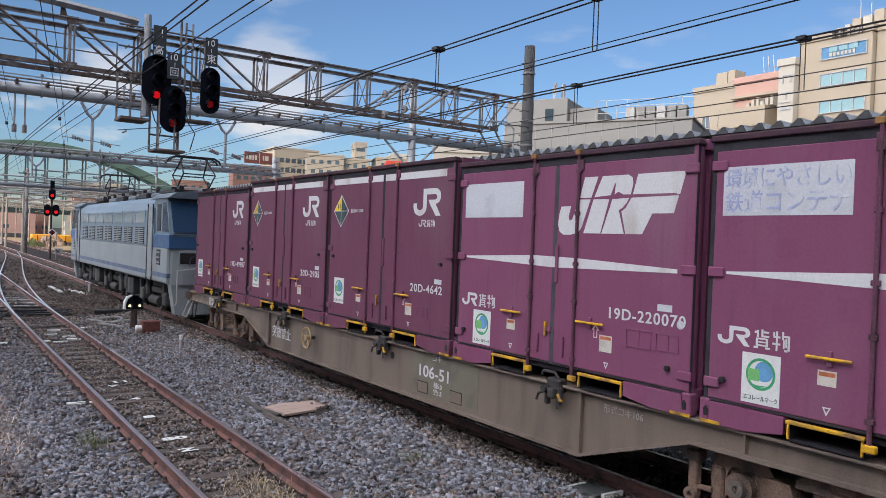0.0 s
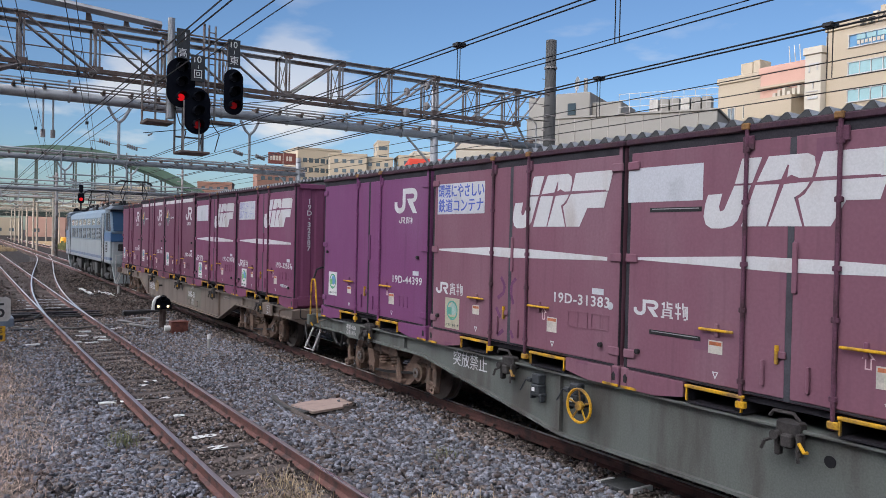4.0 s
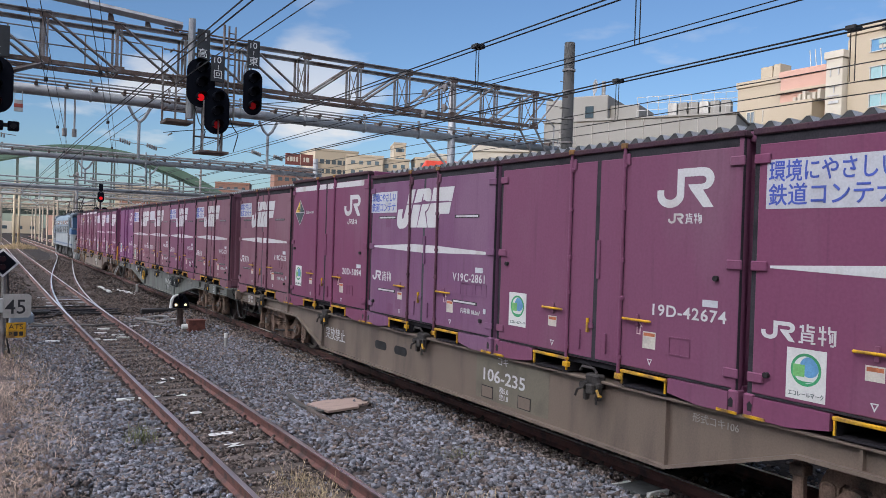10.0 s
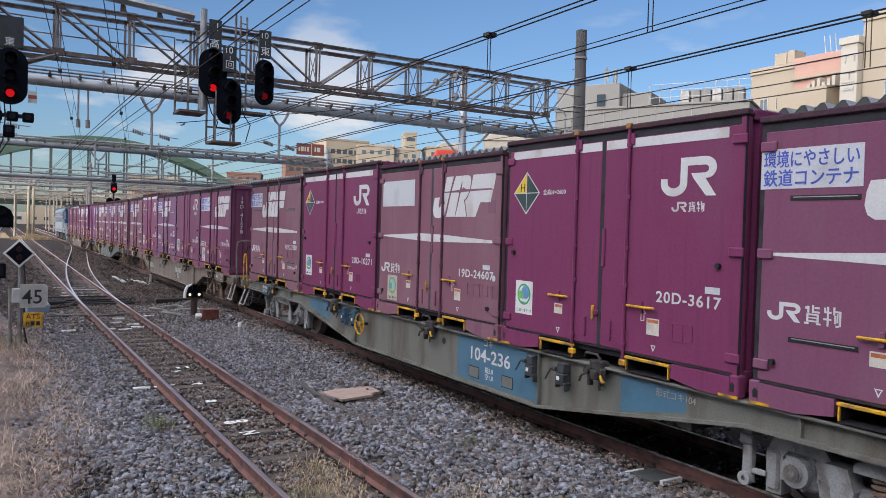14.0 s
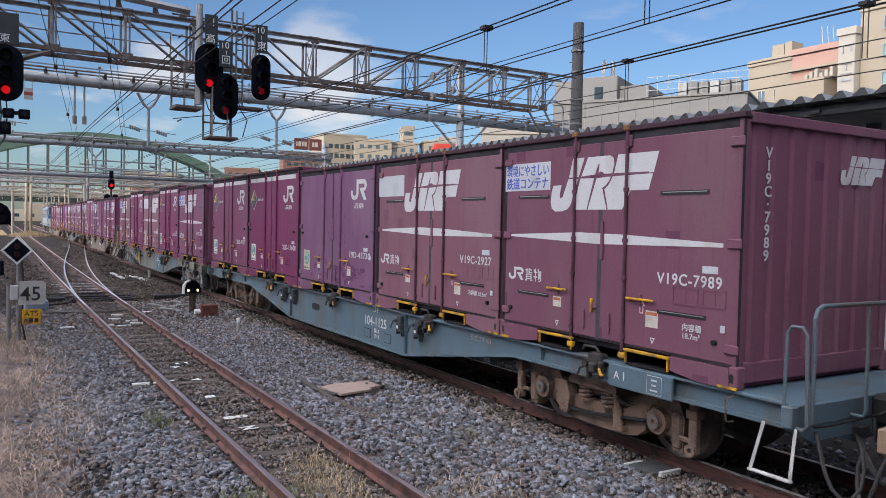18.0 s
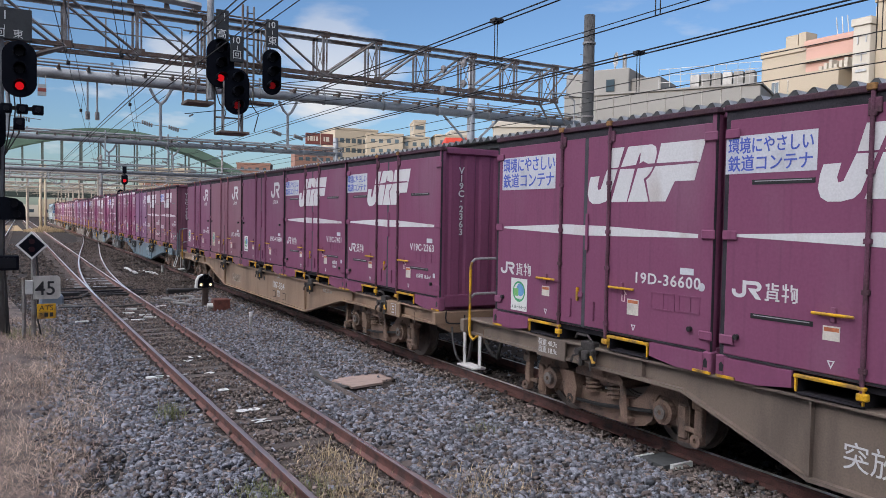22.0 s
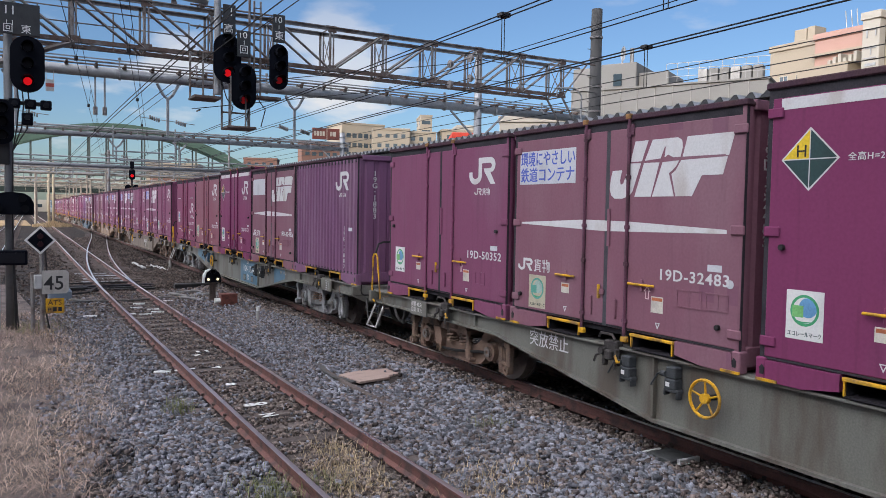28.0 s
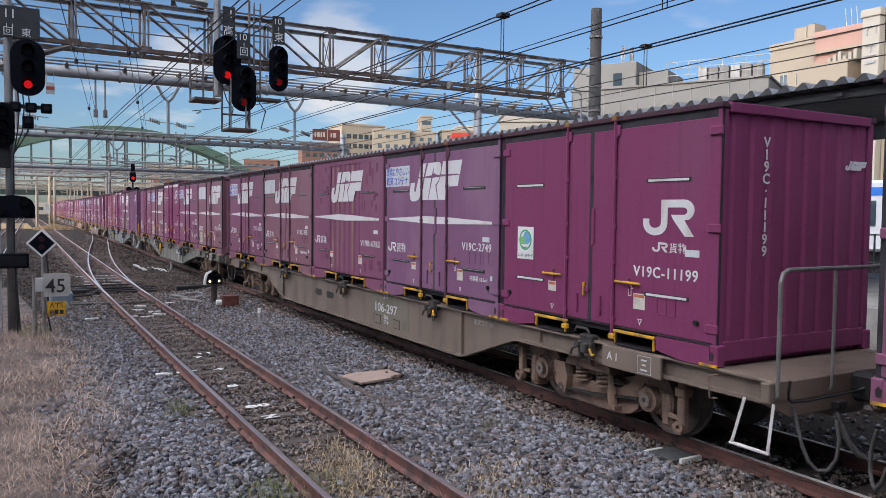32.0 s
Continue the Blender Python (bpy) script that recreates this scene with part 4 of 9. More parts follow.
part("stringer", Shape().tube([(-0.5, 19, -0.3), (-0.5, 19, 5.7)], 0.02, 6).tube([(-0.2, 19, -0.3), (-0.2, 19, 5.7)], 0.02, 6), GALV, mast)
part("arm", Shape().box(-0.3, 0.62, 18.95, 19.05, 4.60, 4.68), BLACKIRON, mast)
head("railway_signal", 0.37, 18.85, 5.46, 0.66, 1.20, 3, 2, "black hooded colour light signal on a mast beside the siding",
     (("11", -0.46, 1.02, 0.26, False), ("1 1", -0.42, 0.80, 0.14, False), ("回", -0.46, 0.66, 0.20, False), ("東", -0.12, 0.66, 0.20, False)), (-0.16, 0.94, 0.80, 0.66))
head("railway_signal", -0.12, 18.85, 4.20, 0.46, 0.95, 3, -1, "black colour light signal partly behind the mast")
for dx in (-0.25, 0.05, 0.35):
    sm = thing("indicator_lamp", pose(0.37 + dx, 18.85, 4.62), "small black indicator lamp under the signal", "signal lamp", "indicator lamps")
    part("case", Shape().box(-0.11, 0.11, 0, 0.2, -0.10, 0.10, 0.02), SIGNAL, sm)
    part("lens", Shape().disc((0, -0.01, 0), "y", 0, 0.06, 0.02, 14), LENS_OFF, sm)
low = thing("indicator_lamp", pose(0.36, 18.85, 4.30), "small black indicator lamp on a cable", "signal lamp", "indicator lamps")
part("case", Shape().box(-0.11, 0.11, 0, 0.2, -0.13, 0.13, 0.02), SIGNAL, low)
part("lens", Shape().disc((0, -0.01, 0.03), "y", 0, 0.06, 0.02, 14), LENS_OFF, low)
# rounded triple lamp and dark indicator box lower on the mast
tri = thing("shunting_signal", pose(0.05, 18.8, 2.45), "black rounded shunting signal with dark lenses", "railway signal")
tp = [(-0.42, -0.22), (0.42, -0.22), (0.42, 0.02), (0.36, 0.16), (0.24, 0.24), (0.0, 0.27), (-0.24, 0.24), (-0.36, 0.16), (-0.42, 0.02)]
part("case", Shape().prism(tp, "y", 0, 0.16), SIGNAL, tri)
for dx, dz in ((-0.25, -0.09), (0.25, -0.09), (0.2, 0.13)):
    part("lens", Shape().disc((dx, -0.015, dz), "y", 0, 0.08, 0.03, 16), LENS_OFF, tri)
    part("hood", Shape().disc((dx, -0.06, dz), "y", 0.08, 0.095, 0.12, 16), SIGNAL, tri)
ibox = thing("route_indicator", pose(-0.02, 18.8, 1.30), "dark rectangular route indicator box on the mast", "signal box")
part("case", Shape().box(-0.55, 0.36, 0, 0.22, -0.16, 0.16, 0.02), SIGNAL, ibox)
part("glass", Shape().box(-0.5, 0.31, -0.012, -0.002, -0.11, 0.11), LENS_OFF, ibox)

# diamond marker, 45 board and yellow board on a post
spost = thing("sign_post", label="thin grey steel post with a junction box", category="post")
part("shaft", Shape().tube([(0.60, 18.45, -0.36), (0.60, 18.45, 1.9)], 0.045, 8), TRUSS, spost)
part("shaft", Shape().tube([(0.42, 18.5, -0.36), (0.42, 18.5, 1.0)], 0.04, 8), TRUSS, spost)
part("junction_box", Shape().box(0.44, 0.62, 18.3, 18.42, 0.66, 0.96, 0.015), SIGNBOARD, spost, "pale grey junction box")
part("cable", Shape().tube([(0.66, 18.4, 1.5), (0.70, 18.38, 0.9), (0.66, 18.4, 0.2), (0.75, 18.4, -0.3)], 0.018, 6), BLACKIRON, spost)
dia = thing("diamond_marker", pose(0.57, 18.3, 1.70, 0, 45, 0), "white edged black diamond marker with two dark lamps", "railway sign")
part("board", Shape().box(-0.215, 0.215, 0, 0.02, -0.215, 0.215), SIGNWHITE, dia)
part("face", Shape().box(-0.175, 0.175, -0.008, -0.003, -0.175, 0.175), SIGNAL, dia)
for s in (-1, 1):
    part("lamp", Shape().disc((s * 0.06, -0.02, -s * 0.06), "y", 0, 0.06, 0.03, 16), mat("dark_marker_lens", (0.022, 0.006, 0.010), 0.35, spec=0.2), dia)
b45 = thing("speed_board", pose(0.86, 18.3, 0.80), "white speed board with black figures 45", "railway sign")
part("board", Shape().prism([(-0.27, -0.25), (0.20, -0.25), (0.25, -0.19), (0.25, 0.20), (0.20, 0.25), (-0.27, 0.25)], "y", 0, 0.02), mat("weathered_signboard", (0.36, 0.345, 0.32), 0.6, vary=0.2, scale=5), b45)
put("numeral", text_mesh("45", 0.42, BLACK, 0.95, False, 0.008), b45, pose(-0.235, -0.006, -0.16, 90, 0, 0))
ats = thing("yellow_board", pose(0.84, 18.3, 0.29), "small yellow board with black letters ATS", "railway sign")
part("board", Shape().box(-0.18, 0.18, 0, 0.02, -0.16, 0.16, 0.004), YELLOW, ats)
put("lettering", text_mesh("ATS", 0.15, BLACK, 1.05), ats, pose(-0.14, -0.006, 0.02, 90, 0, 0))
put("lettering", text_mesh("P", 0.13, BLACK, 1.0), ats, pose(-0.14, -0.006, -0.125, 90, 0, 0))
for k in (1, 2):
    part("printed_bar", Shape().box(-0.14 + 0.10 * k, -0.07 + 0.10 * k, -0.006, -0.001, -0.12, -0.03), BLACK, ats)

# dwarf signal by the main track
dw = thing("dwarf_signal", pose(5.05, 22.2, -0.3), "black dwarf ground signal with two lit lamps", "railway signal")
part("stem", Shape().tube([(0, 0, 0), (0, 0, 0.62)], 0.09, 12), mat("rusty_stem_iron", (0.060, 0.040, 0.034), 0.8, vary=0.4, scale=6), dw)
part("base", Shape().box(-0.2, 0.2, -0.15, 0.15, -0.05, 0.06, 0.02), CONCRETE, dw)
part("back", Shape().prism([(-0.23, 0.62), (0.23, 0.62), (0.23, 0.74), (0.18, 0.90), (0.07, 0.98), (-0.07, 0.98), (-0.18, 0.90), (-0.23, 0.74)], "y", -0.05, 0.12), SIGNAL, dw)
for dx, dz in ((-0.13, 0.71), (0.13, 0.71)):
    part("lens", Shape().disc((dx, -0.06, dz), "y", 0, 0.035, 0.03, 16), LENS_WHITE, dw, "glowing warm white lamp")
    part("hood", Shape().disc((dx, -0.12, dz), "y", 0.06, 0.07, 0.10, 16), SIGNAL, dw)
part("visor", Shape().disc((0.0, -0.1, 0.94), "y", 0.07, 0.085, 0.12, 16), SIGNAL, dw)
part("side_strip", Shape().prism([(-0.29, 0.62), (-0.235, 0.62), (-0.235, 0.75), (-0.19, 0.91), (-0.08, 0.985), (-0.08, 1.01), (-0.20, 0.96), (-0.27, 0.84)], "y", -0.10, 0.06), SIGNWHITE, dw, "white painted edge of the hood")

far_sig = thing("railway_signal", pose(9.15, 70, 5.2), "distant black signal cluster glowing red", "railway signal", "signals")
part("stem", Shape().tube([(0, 0.1, -5.6), (0, 0.1, 1.0)], 0.075, 8), BLACKIRON, far_sig)
for dx, dz in ((0, 0.0), (-0.32, -1.35), (0.32, -1.35)):
    part("backboard", Shape().prism(oval(dx, dz, 0.5, 0.95), "y", -0.05, 0.1), SIGNAL, far_sig)
    part("lens", Shape().disc((dx, -0.07, dz - 0.12), "y", 0, 0.14, 0.03, 12), LENS_RED, far_sig)

part("number_plate", Shape().box(-0.16, 0.16, -0.05, 0.05, 0.5, 1.1), SIGNAL, far_sig)
fd = thing("diamond_marker", pose(9.22, 69.9, 2.04, 0, 45, 0), "small white edged dark diamond marker on a post", "railway sign")
part("board", Shape().box(-0.24, 0.24, 0, 0.02, -0.24, 0.24), SIGNWHITE, fd)
part("face", Shape().box(-0.18, 0.18, -0.01, -0.003, -0.18, 0.18), mat("dull_red_lens", (0.09, 0.012, 0.02), 0.2), fd)
fb = thing("speed_board", pose(9.75, 69.9, 0.54), "round edged pale speed board with figures 60", "railway sign")
part("board", Shape().box(-0.30, 0.30, 0, 0.02, -0.22, 0.22, 0.008), mat("weathered_board_white", (0.33, 0.32, 0.305), 0.6), fb)
put("numeral", text_mesh("60", 0.36, BLACK, 1.0, False, 0.02), fb, pose(-0.22, -0.006, -0.13, 90, 0, 0))
part("post", Shape().tube([(-0.2, 0.03, -0.9), (-0.2, 0.03, 0.2)], 0.04, 6), GALV, fb)
# slender masts and beams of the far yard
for k in range(16):
    y = 112 + 7.3 * k
    x = -4 + (k * 37 % 31) * 1.1 + 0.06 * (y - 110)
    fm = thing("yard_mast", pose(x, y, -0.36), "slender pale steel mast in the far yard", "mast", "yard masts")
    part("shaft", Shape().tube([(0, 0, 0), (0, 0, 7.6 + (k * 5 % 4) * 0.6)], [0.16, 0.11], 8), YARDSTEEL if k % 3 else SUNPOLE, fm)
    part("arm", Shape().tube([(0, 0, 6.3), (2.3 if k % 2 else -2.3, 0, 6.6)], 0.05, 6), YARDSTEEL, fm)
    part("stay", Shape().tube([(0, 0, 7.2), (2.1 if k % 2 else -2.1, 0, 6.6)], 0.03, 5), YARDSTEEL, fm)
    part("hanger", Shape().tube([(1.9 if k % 2 else -1.9, 0, 6.5), (1.6 if k % 2 else -1.6, 0, 5.4)], 0.04, 5), YARDSTEEL, fm)
for k, (y, z) in enumerate(((84, 5.6), (110, 5.4), (136, 6.0), (166, 6.4), (190, 6.8), (212, 7.0))):
    fbm = thing("yard_beam", pose(0, y, z), "thin pale steel cross beam over the far tracks", "gantry", "yard beams")
    part("chord", Shape().tube([(-24, 0, 0), (44, 0, 0)], 0.08, 6), YARDSTEEL, fbm)
    part("chord", Shape().tube([(-24, 0, 0.55), (44, 0, 0.55)], 0.06, 6), YARDSTEEL, fbm)
    lace = Shape()
    for i in range(34):
        lace.tube([(-24 + 2 * i, 0, 0.55 * (i % 2)), (-22 + 2 * i, 0, 0.55 * ((i + 1) % 2))], 0.035, 4)
    part("lacing", lace, YARDSTEEL, fbm)
    for x in (-23, 6 + 0.03 * y, 43):
        part("leg", Shape().tube([(x, 0, -z - 0.36), (x, 0, 0.5)], 0.13, 8), YARDSTEEL, fbm)

# ---- platform canopy beyond the train ----
canopy = thing("platform_canopy", label="corrugated steel platform canopy with a dark underside", category="canopy", kind="structure")
cy0, cy1, pitch = -12.0, 60.0, 0.378
prof = []
k = 0
y = cy0
while y < cy1:
    prof += [(y, 0.0), (y + 0.085, 0.0), (y + 0.16, 0.125), (y + 0.23, 0.125)]
    y += pitch
sh = Shape()
vs, fs = [], []
for xx, zz in ((12.6, 4.76), (16.6, 4.65), (20.6, 4.76)):
    for py, pz in prof:
        vs.append((track_x(py, xx), py, zz + pz))
n = len(prof)
for j in range(2):
    for i in range(n - 1):
        fs.append((j * n + i, (j + 1) * n + i, (j + 1) * n + i + 1, j * n + i + 1))
part("corrugated_sheet", sh.add(vs, fs), ROOFSTEEL, canopy, "grey corrugated steel sheet")
cl = Shape()
for i in range(0, n - 4, 4):
    (ya, _), (yb, _), (yc, _), (yd, _) = prof[i + 1], prof[i + 2], prof[i + 3], prof[i + 4]
    xx = track_x(ya, 12.606)
    cl.add([(xx, ya, 4.755), (xx, yb, 4.883), (xx, yc, 4.883), (xx, yd, 4.755)], [(0, 1, 2, 3)])
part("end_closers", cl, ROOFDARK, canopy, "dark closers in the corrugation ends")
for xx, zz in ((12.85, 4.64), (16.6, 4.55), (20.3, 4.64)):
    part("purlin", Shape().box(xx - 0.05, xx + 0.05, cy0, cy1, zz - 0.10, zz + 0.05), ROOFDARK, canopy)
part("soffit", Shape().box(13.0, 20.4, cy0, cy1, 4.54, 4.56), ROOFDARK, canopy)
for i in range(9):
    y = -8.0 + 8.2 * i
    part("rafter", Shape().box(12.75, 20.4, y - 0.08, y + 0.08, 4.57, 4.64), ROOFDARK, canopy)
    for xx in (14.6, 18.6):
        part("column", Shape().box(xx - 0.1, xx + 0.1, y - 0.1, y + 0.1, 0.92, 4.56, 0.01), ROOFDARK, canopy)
TUBE = mat("fluorescent_tube", (0.9, 0.9, 0.88), 0.3, emit=(1.0, 0.97, 0.9), emit_strength=3.0)
for i in range(8):
    y = -4.0 + 8.2 * i
    tl = thing("platform_light", pose(16.6, y, 4.46), "lit white fluorescent platform lamp", "lamp", "platform lamps")
    part("housing", Shape().box(-0.1, 0.1, -0.62, 0.62, 0.0, 0.07, 0.01), SIGNWHITE, tl)
    part("tube", Shape().tube([(0, -0.58, -0.02), (0, 0.58, -0.02)], 0.018, 8), TUBE, tl)
fence = thing("platform_fence", label="dark metal picket fence along the far platform edge", category="fence")
for i in range(46):
    part("picket", Shape().box(20.38, 20.41, -4 + 0.9 * i, -3.96 + 0.9 * i, 0.92, 2.0), GALV, fence)
for z in (1.2, 1.95):
    part("rail", Shape().box(20.37, 20.42, -4, 37.5, z, z + 0.04), GALV, fence)
commuter = thing("commuter_train", label="white commuter train with a blue band standing on a far track", category="train")
TWHITE = mat("white_train_paint", (0.62, 0.63, 0.64), 0.35, vary=0.06)
TBLUE = mat("blue_band", (0.03, 0.16, 0.55), 0.35, vary=0.06)
part("body", Shape().box(29.4, 32.2, -10, 20, 1.1, 3.9, 0.1), TWHITE, commuter)
part("underframe", Shape().box(29.7, 31.9, -9.5, 19.5, -0.36, 1.1), BLACKIRON, commuter)
part("band", Shape().box(29.38, 29.4, -10, 20, 3.3, 3.62), TBLUE, commuter)
for i in range(9):
    w = part("window", Shape().box(29.36, 29.385, -8 + 3.2 * i, -6.4 + 3.2 * i, 2.1, 3.1), GLASS, commuter)

# ---- town behind the yard ----
CREAM = mat("cream_wall", (0.300, 0.255, 0.195), 0.85, vary=0.14, scale=0.25, second=(0.28, 0.245, 0.205), second_amount=0.3)
PINKW = mat("pink_tile_wall", (0.37, 0.225, 0.185), 0.8, vary=0.10, scale=0.3)
WHITEW = mat("white_wall", (0.36, 0.335, 0.29), 0.8, vary=0.08, scale=0.3)
GREYW = mat("grey_panel_wall", (0.208, 0.205, 0.197), 0.85, vary=0.12, scale=0.2, second=(0.196, 0.192, 0.184), second_amount=0.4)
BROWNW = mat("brown_tile_wall", (0.17, 0.09, 0.068), 0.8, vary=0.12, scale=0.3)
BLUEPANE = mat("teal_window_glass", (0.10, 0.22, 0.24), 0.1, vary=0.1, spec=0.8)
SIGNBLUE = mat("blue_sign", (0.05, 0.16, 0.30), 0.4)
GREENARCH = mat("green_bridge_paint", (0.078, 0.130, 0.096), 0.55, vary=0.12, scale=0.3)
DARKSIGN = mat("dark_red_sign", (0.12, 0.035, 0.028), 0.5)
PALEROOF = mat("pale_roof_sheet", (0.48, 0.44, 0.37), 0.6, vary=0.1)
ORANGE = mat("orange_vehicle_paint", (0.75, 0.34, 0.03), 0.45, vary=0.1)


def block(name, a, b, depth, z0, z1, wall, label, rows=0, cols=0, margin=1.0, win=(1.6, 1.3), glass=GLASS, roofline=True, z_first=None, step=3.2, group="town buildings", near=True):
    """A building whose front runs from a to b in plan, drawn back by depth; rows and columns of framed windows on the front and on the near end."""
    ax, ay = a
    bx, by = b
    run_len = math.hypot(bx - ax, by - ay)
    ang = math.degrees(math.atan2(by - ay, bx - ax))
    ob = thing(name, pose(ax, ay, 0, 0, 0, ang), label, "building", group)
    w = part("wall", Shape().box(0, run_len, 0, depth, z0, z1, 0.05), wall, ob)
    if roofline:
        part("parapet", Shape().box(-0.15, run_len + 0.15, -0.15, depth + 0.15, z1, z1 + 0.7, 0.04), wall, ob)
        part("roof", Shape().box(0.2, run_len - 0.2, 0.2, depth - 0.2, z1 + 0.7, z1 + 0.74), CONCRETE, ob)
    for r in range(rows):
        z = (z_first if z_first is not None else z0 + 1.2) + r * step
        for c in range(cols):
            x = margin + (run_len - 2 * margin) * (c + 0.5) / cols
            o = part("window", Shape().box(x - win[0] / 2, x + win[0] / 2, -0.03, 0.02, z, z + win[1]), glass, ob)
            fr = Shape()
            for x0, x1, q0, q1 in ((-win[0] / 2 - 0.08, -win[0] / 2, 0, win[1]), (win[0] / 2, win[0] / 2 + 0.08, 0, win[1]), (-0.03, 0.03, 0, win[1]),
                                   (-win[0] / 2 - 0.08, win[0] / 2 + 0.08, -0.1, 0), (-win[0] / 2 - 0.08, win[0] / 2 + 0.08, win[1], win[1] + 0.08)):
                fr.box(x + x0, x + x1, -0.07, -0.01, z + q0, z + q1)
            if near:
                part("frame", fr, WHITEW if wall is not WHITEW else GALV, o)
        if depth > 6:
            for c in range(max(1, int(depth / 4.5))):
                y = depth * (c + 0.5) / max(1, int(depth / 4.5))
                for x in (0.0,):
                    part("window", Shape().box(x - 0.03, x + 0.03, y - 0.7, y + 0.7, z, z + win[1]), glass, ob)
    return ob


def along(ob, x0, x1, y0, y1, z0, z1, m, name, c=0.02):
    return part(name, Shape().box(x0, x1, y0, y1, z0, z1, c), m, ob)


# tall cream block with signs (front parallel to the tracks)
b4 = block("office_building", (70, 41.7), (70, 34.9), 16, 0, 22.9, CREAM, "tall cream office building lit by the low sun", 0, 0)
for r in range(6):
    z = 21.05 - 2.53 * r
    win = along(b4, 2.15, 6.35, -0.03, 0.06, z, z + 1.08, BLUEPANE if r else SIGNBLUE, "window", 0)
    for k in range(5):
        part("mullion", Shape().box(2.11 + 1.05 * k, 2.19 + 1.05 * k, -0.10, -0.03, z, z + 1.08), GALV, win)
    part("frame", Shape().box(2.05, 6.45, -0.14, -0.03, z - 0.09, z).box(2.05, 6.45, -0.14, -0.03, z + 1.08, z + 1.15), GALV, win)
    if r == 0:
        for k in range(7):
            part("sign_bar", Shape().box(2.95 + 0.36 * k, 3.20 + 0.36 * k, -0.13, -0.11, 21.2, 21.52), WHITEW, win, "white sign characters as bars")
        for k in range(3):
            part("sign_bar", Shape().box(2.9 + 0.95 * k, 3.7 + 0.95 * k, -0.13, -0.11, 21.62, 22.05), BLUEPANE, win)
put("sign_lettering", text_mesh("ビル", 0.78, BLACKIRON, 1.0, False, 0.02), b4, Matrix.Translation((4.72, -0.22, 22.85)) @ Matrix.Rotation(math.pi / 2, 4, "X"), "dark sign characters on the parapet")
for k in range(2):
    s = Shape()
    for q in range(3):
        s.box(3.2 + 0.78 * k, 3.8 + 0.78 * k, -0.24, -0.18, 22.86 + 0.22 * q, 22.97 + 0.22 * q)
    s.box(3.46 + 0.78 * k, 3.54 + 0.78 * k, -0.24, -0.18, 22.86, 23.42)
    part("sign_bar", s, BLACKIRON, b4, "dark sign character as bars")
for k, (x, w, hh) in enumerate(((2.0, 0.7, 0.6), (2.9, 0.5, 0.8), (3.6, 0.8, 1.2), (4.6, 0.8, 1.25), (5.6, 0.9, 1.6), (6.6, 0.9, 2.2), (0.5, 0.3, 0.5))):
    along(b4, x, x + w, 2.5, 4, 23.6, 23.9 + hh, WHITEW if k % 2 else CREAM, "roof_plant")
for x, hh in ((4.3, 3.2), (5.3, 2.4)):
    part("antenna_rod", Shape().tube([(x, 2.6, 23.6), (x, 2.6, 23.9 + hh)], 0.05, 6), GALV, b4)
block("office_building", (70.6, 34.85), (70.6, 14), 15, 0, 22.9, CREAM, "plain cream wing of the tall office building", 5, 7, 1.2, (1.4, 1.3), z_first=5.0, step=3.3)
b3 = block("stair_tower", (69.2, 43.4), (69.2, 41.75), 6, 0, 20.9, WHITEW, "slim white stair tower with vertical lettering bars", 0, 0)
for k, (x, z, w, hh) in enumerate(((0.5, 19.9, 1.0, 0.12), (0.45, 19.2, 0.12, 0.7), (1.25, 19.3, 0.12, 0.6), (0.4, 18.2, 1.0, 0.10), (0.85, 17.6, 0.10, 0.7), (0.3, 17.3, 1.1, 0.08), (0.4, 16.6, 1.0, 0.25))):
    along(b3, x, x + w, -0.10, -0.02, z, z + hh, GALV, "sign_bar", 0)
along(b3, 0.9, 1.6, 2, 4, 21.6, 22.9, WHITEW, "roof_plant")
b2 = block("apartment_house", (75, 57.7), (75, 52), 12, 0, 21.0, CREAM, "cream apartment house with water tanks on its roof", 5, 2, 0.8, (0.9, 1.3), z_first=4.0, step=3.2)
along(b2, 1.5, 3.0, 2, 4, 21.7, 23.5, CREAM, "water_tank")
along(b2, 3.1, 4.0, 2, 4, 21.7, 23.6, CREAM, "water_tank")
b2p = block("apartment_house", (74.5, 51.9), (74.5, 46.4), 12, 0, 21.2, PINKW, "pink tiled apartment house beside the cream one", 1, 2, 0.8, (1.4, 1.2), z_first=14.5)
along(b2p, -0.2, 6.2, -0.5, 0.0, 19.5, 19.75, CREAM, "ledge")
along(b2p, -0.4, 5.2, -2.2, 0.2, 16.0, 18.1, CREAM, "balcony")
along(b2p, -0.4, 6.2, -2.4, 0.2, 12.5, 14.9, CREAM, "balcony")
for k in range(6):
    along(b2p, 2.6 + 0.55 * k, 2.95 + 0.55 * k, -1.6, -0.3, 18.1, 18.6 + 0.25 * (k % 3), WHITEW, "air_unit")
ant = thing("roof_antenna", label="thin grey antennas on the pink house roof", category="antenna")
for k in range(3):
    part("rod", Shape().tube([(75, 48.7 - 0.6 * k, 21.9), (75, 48.9 - 0.6 * k, 23.8)], 0.05, 6), GALV, ant)
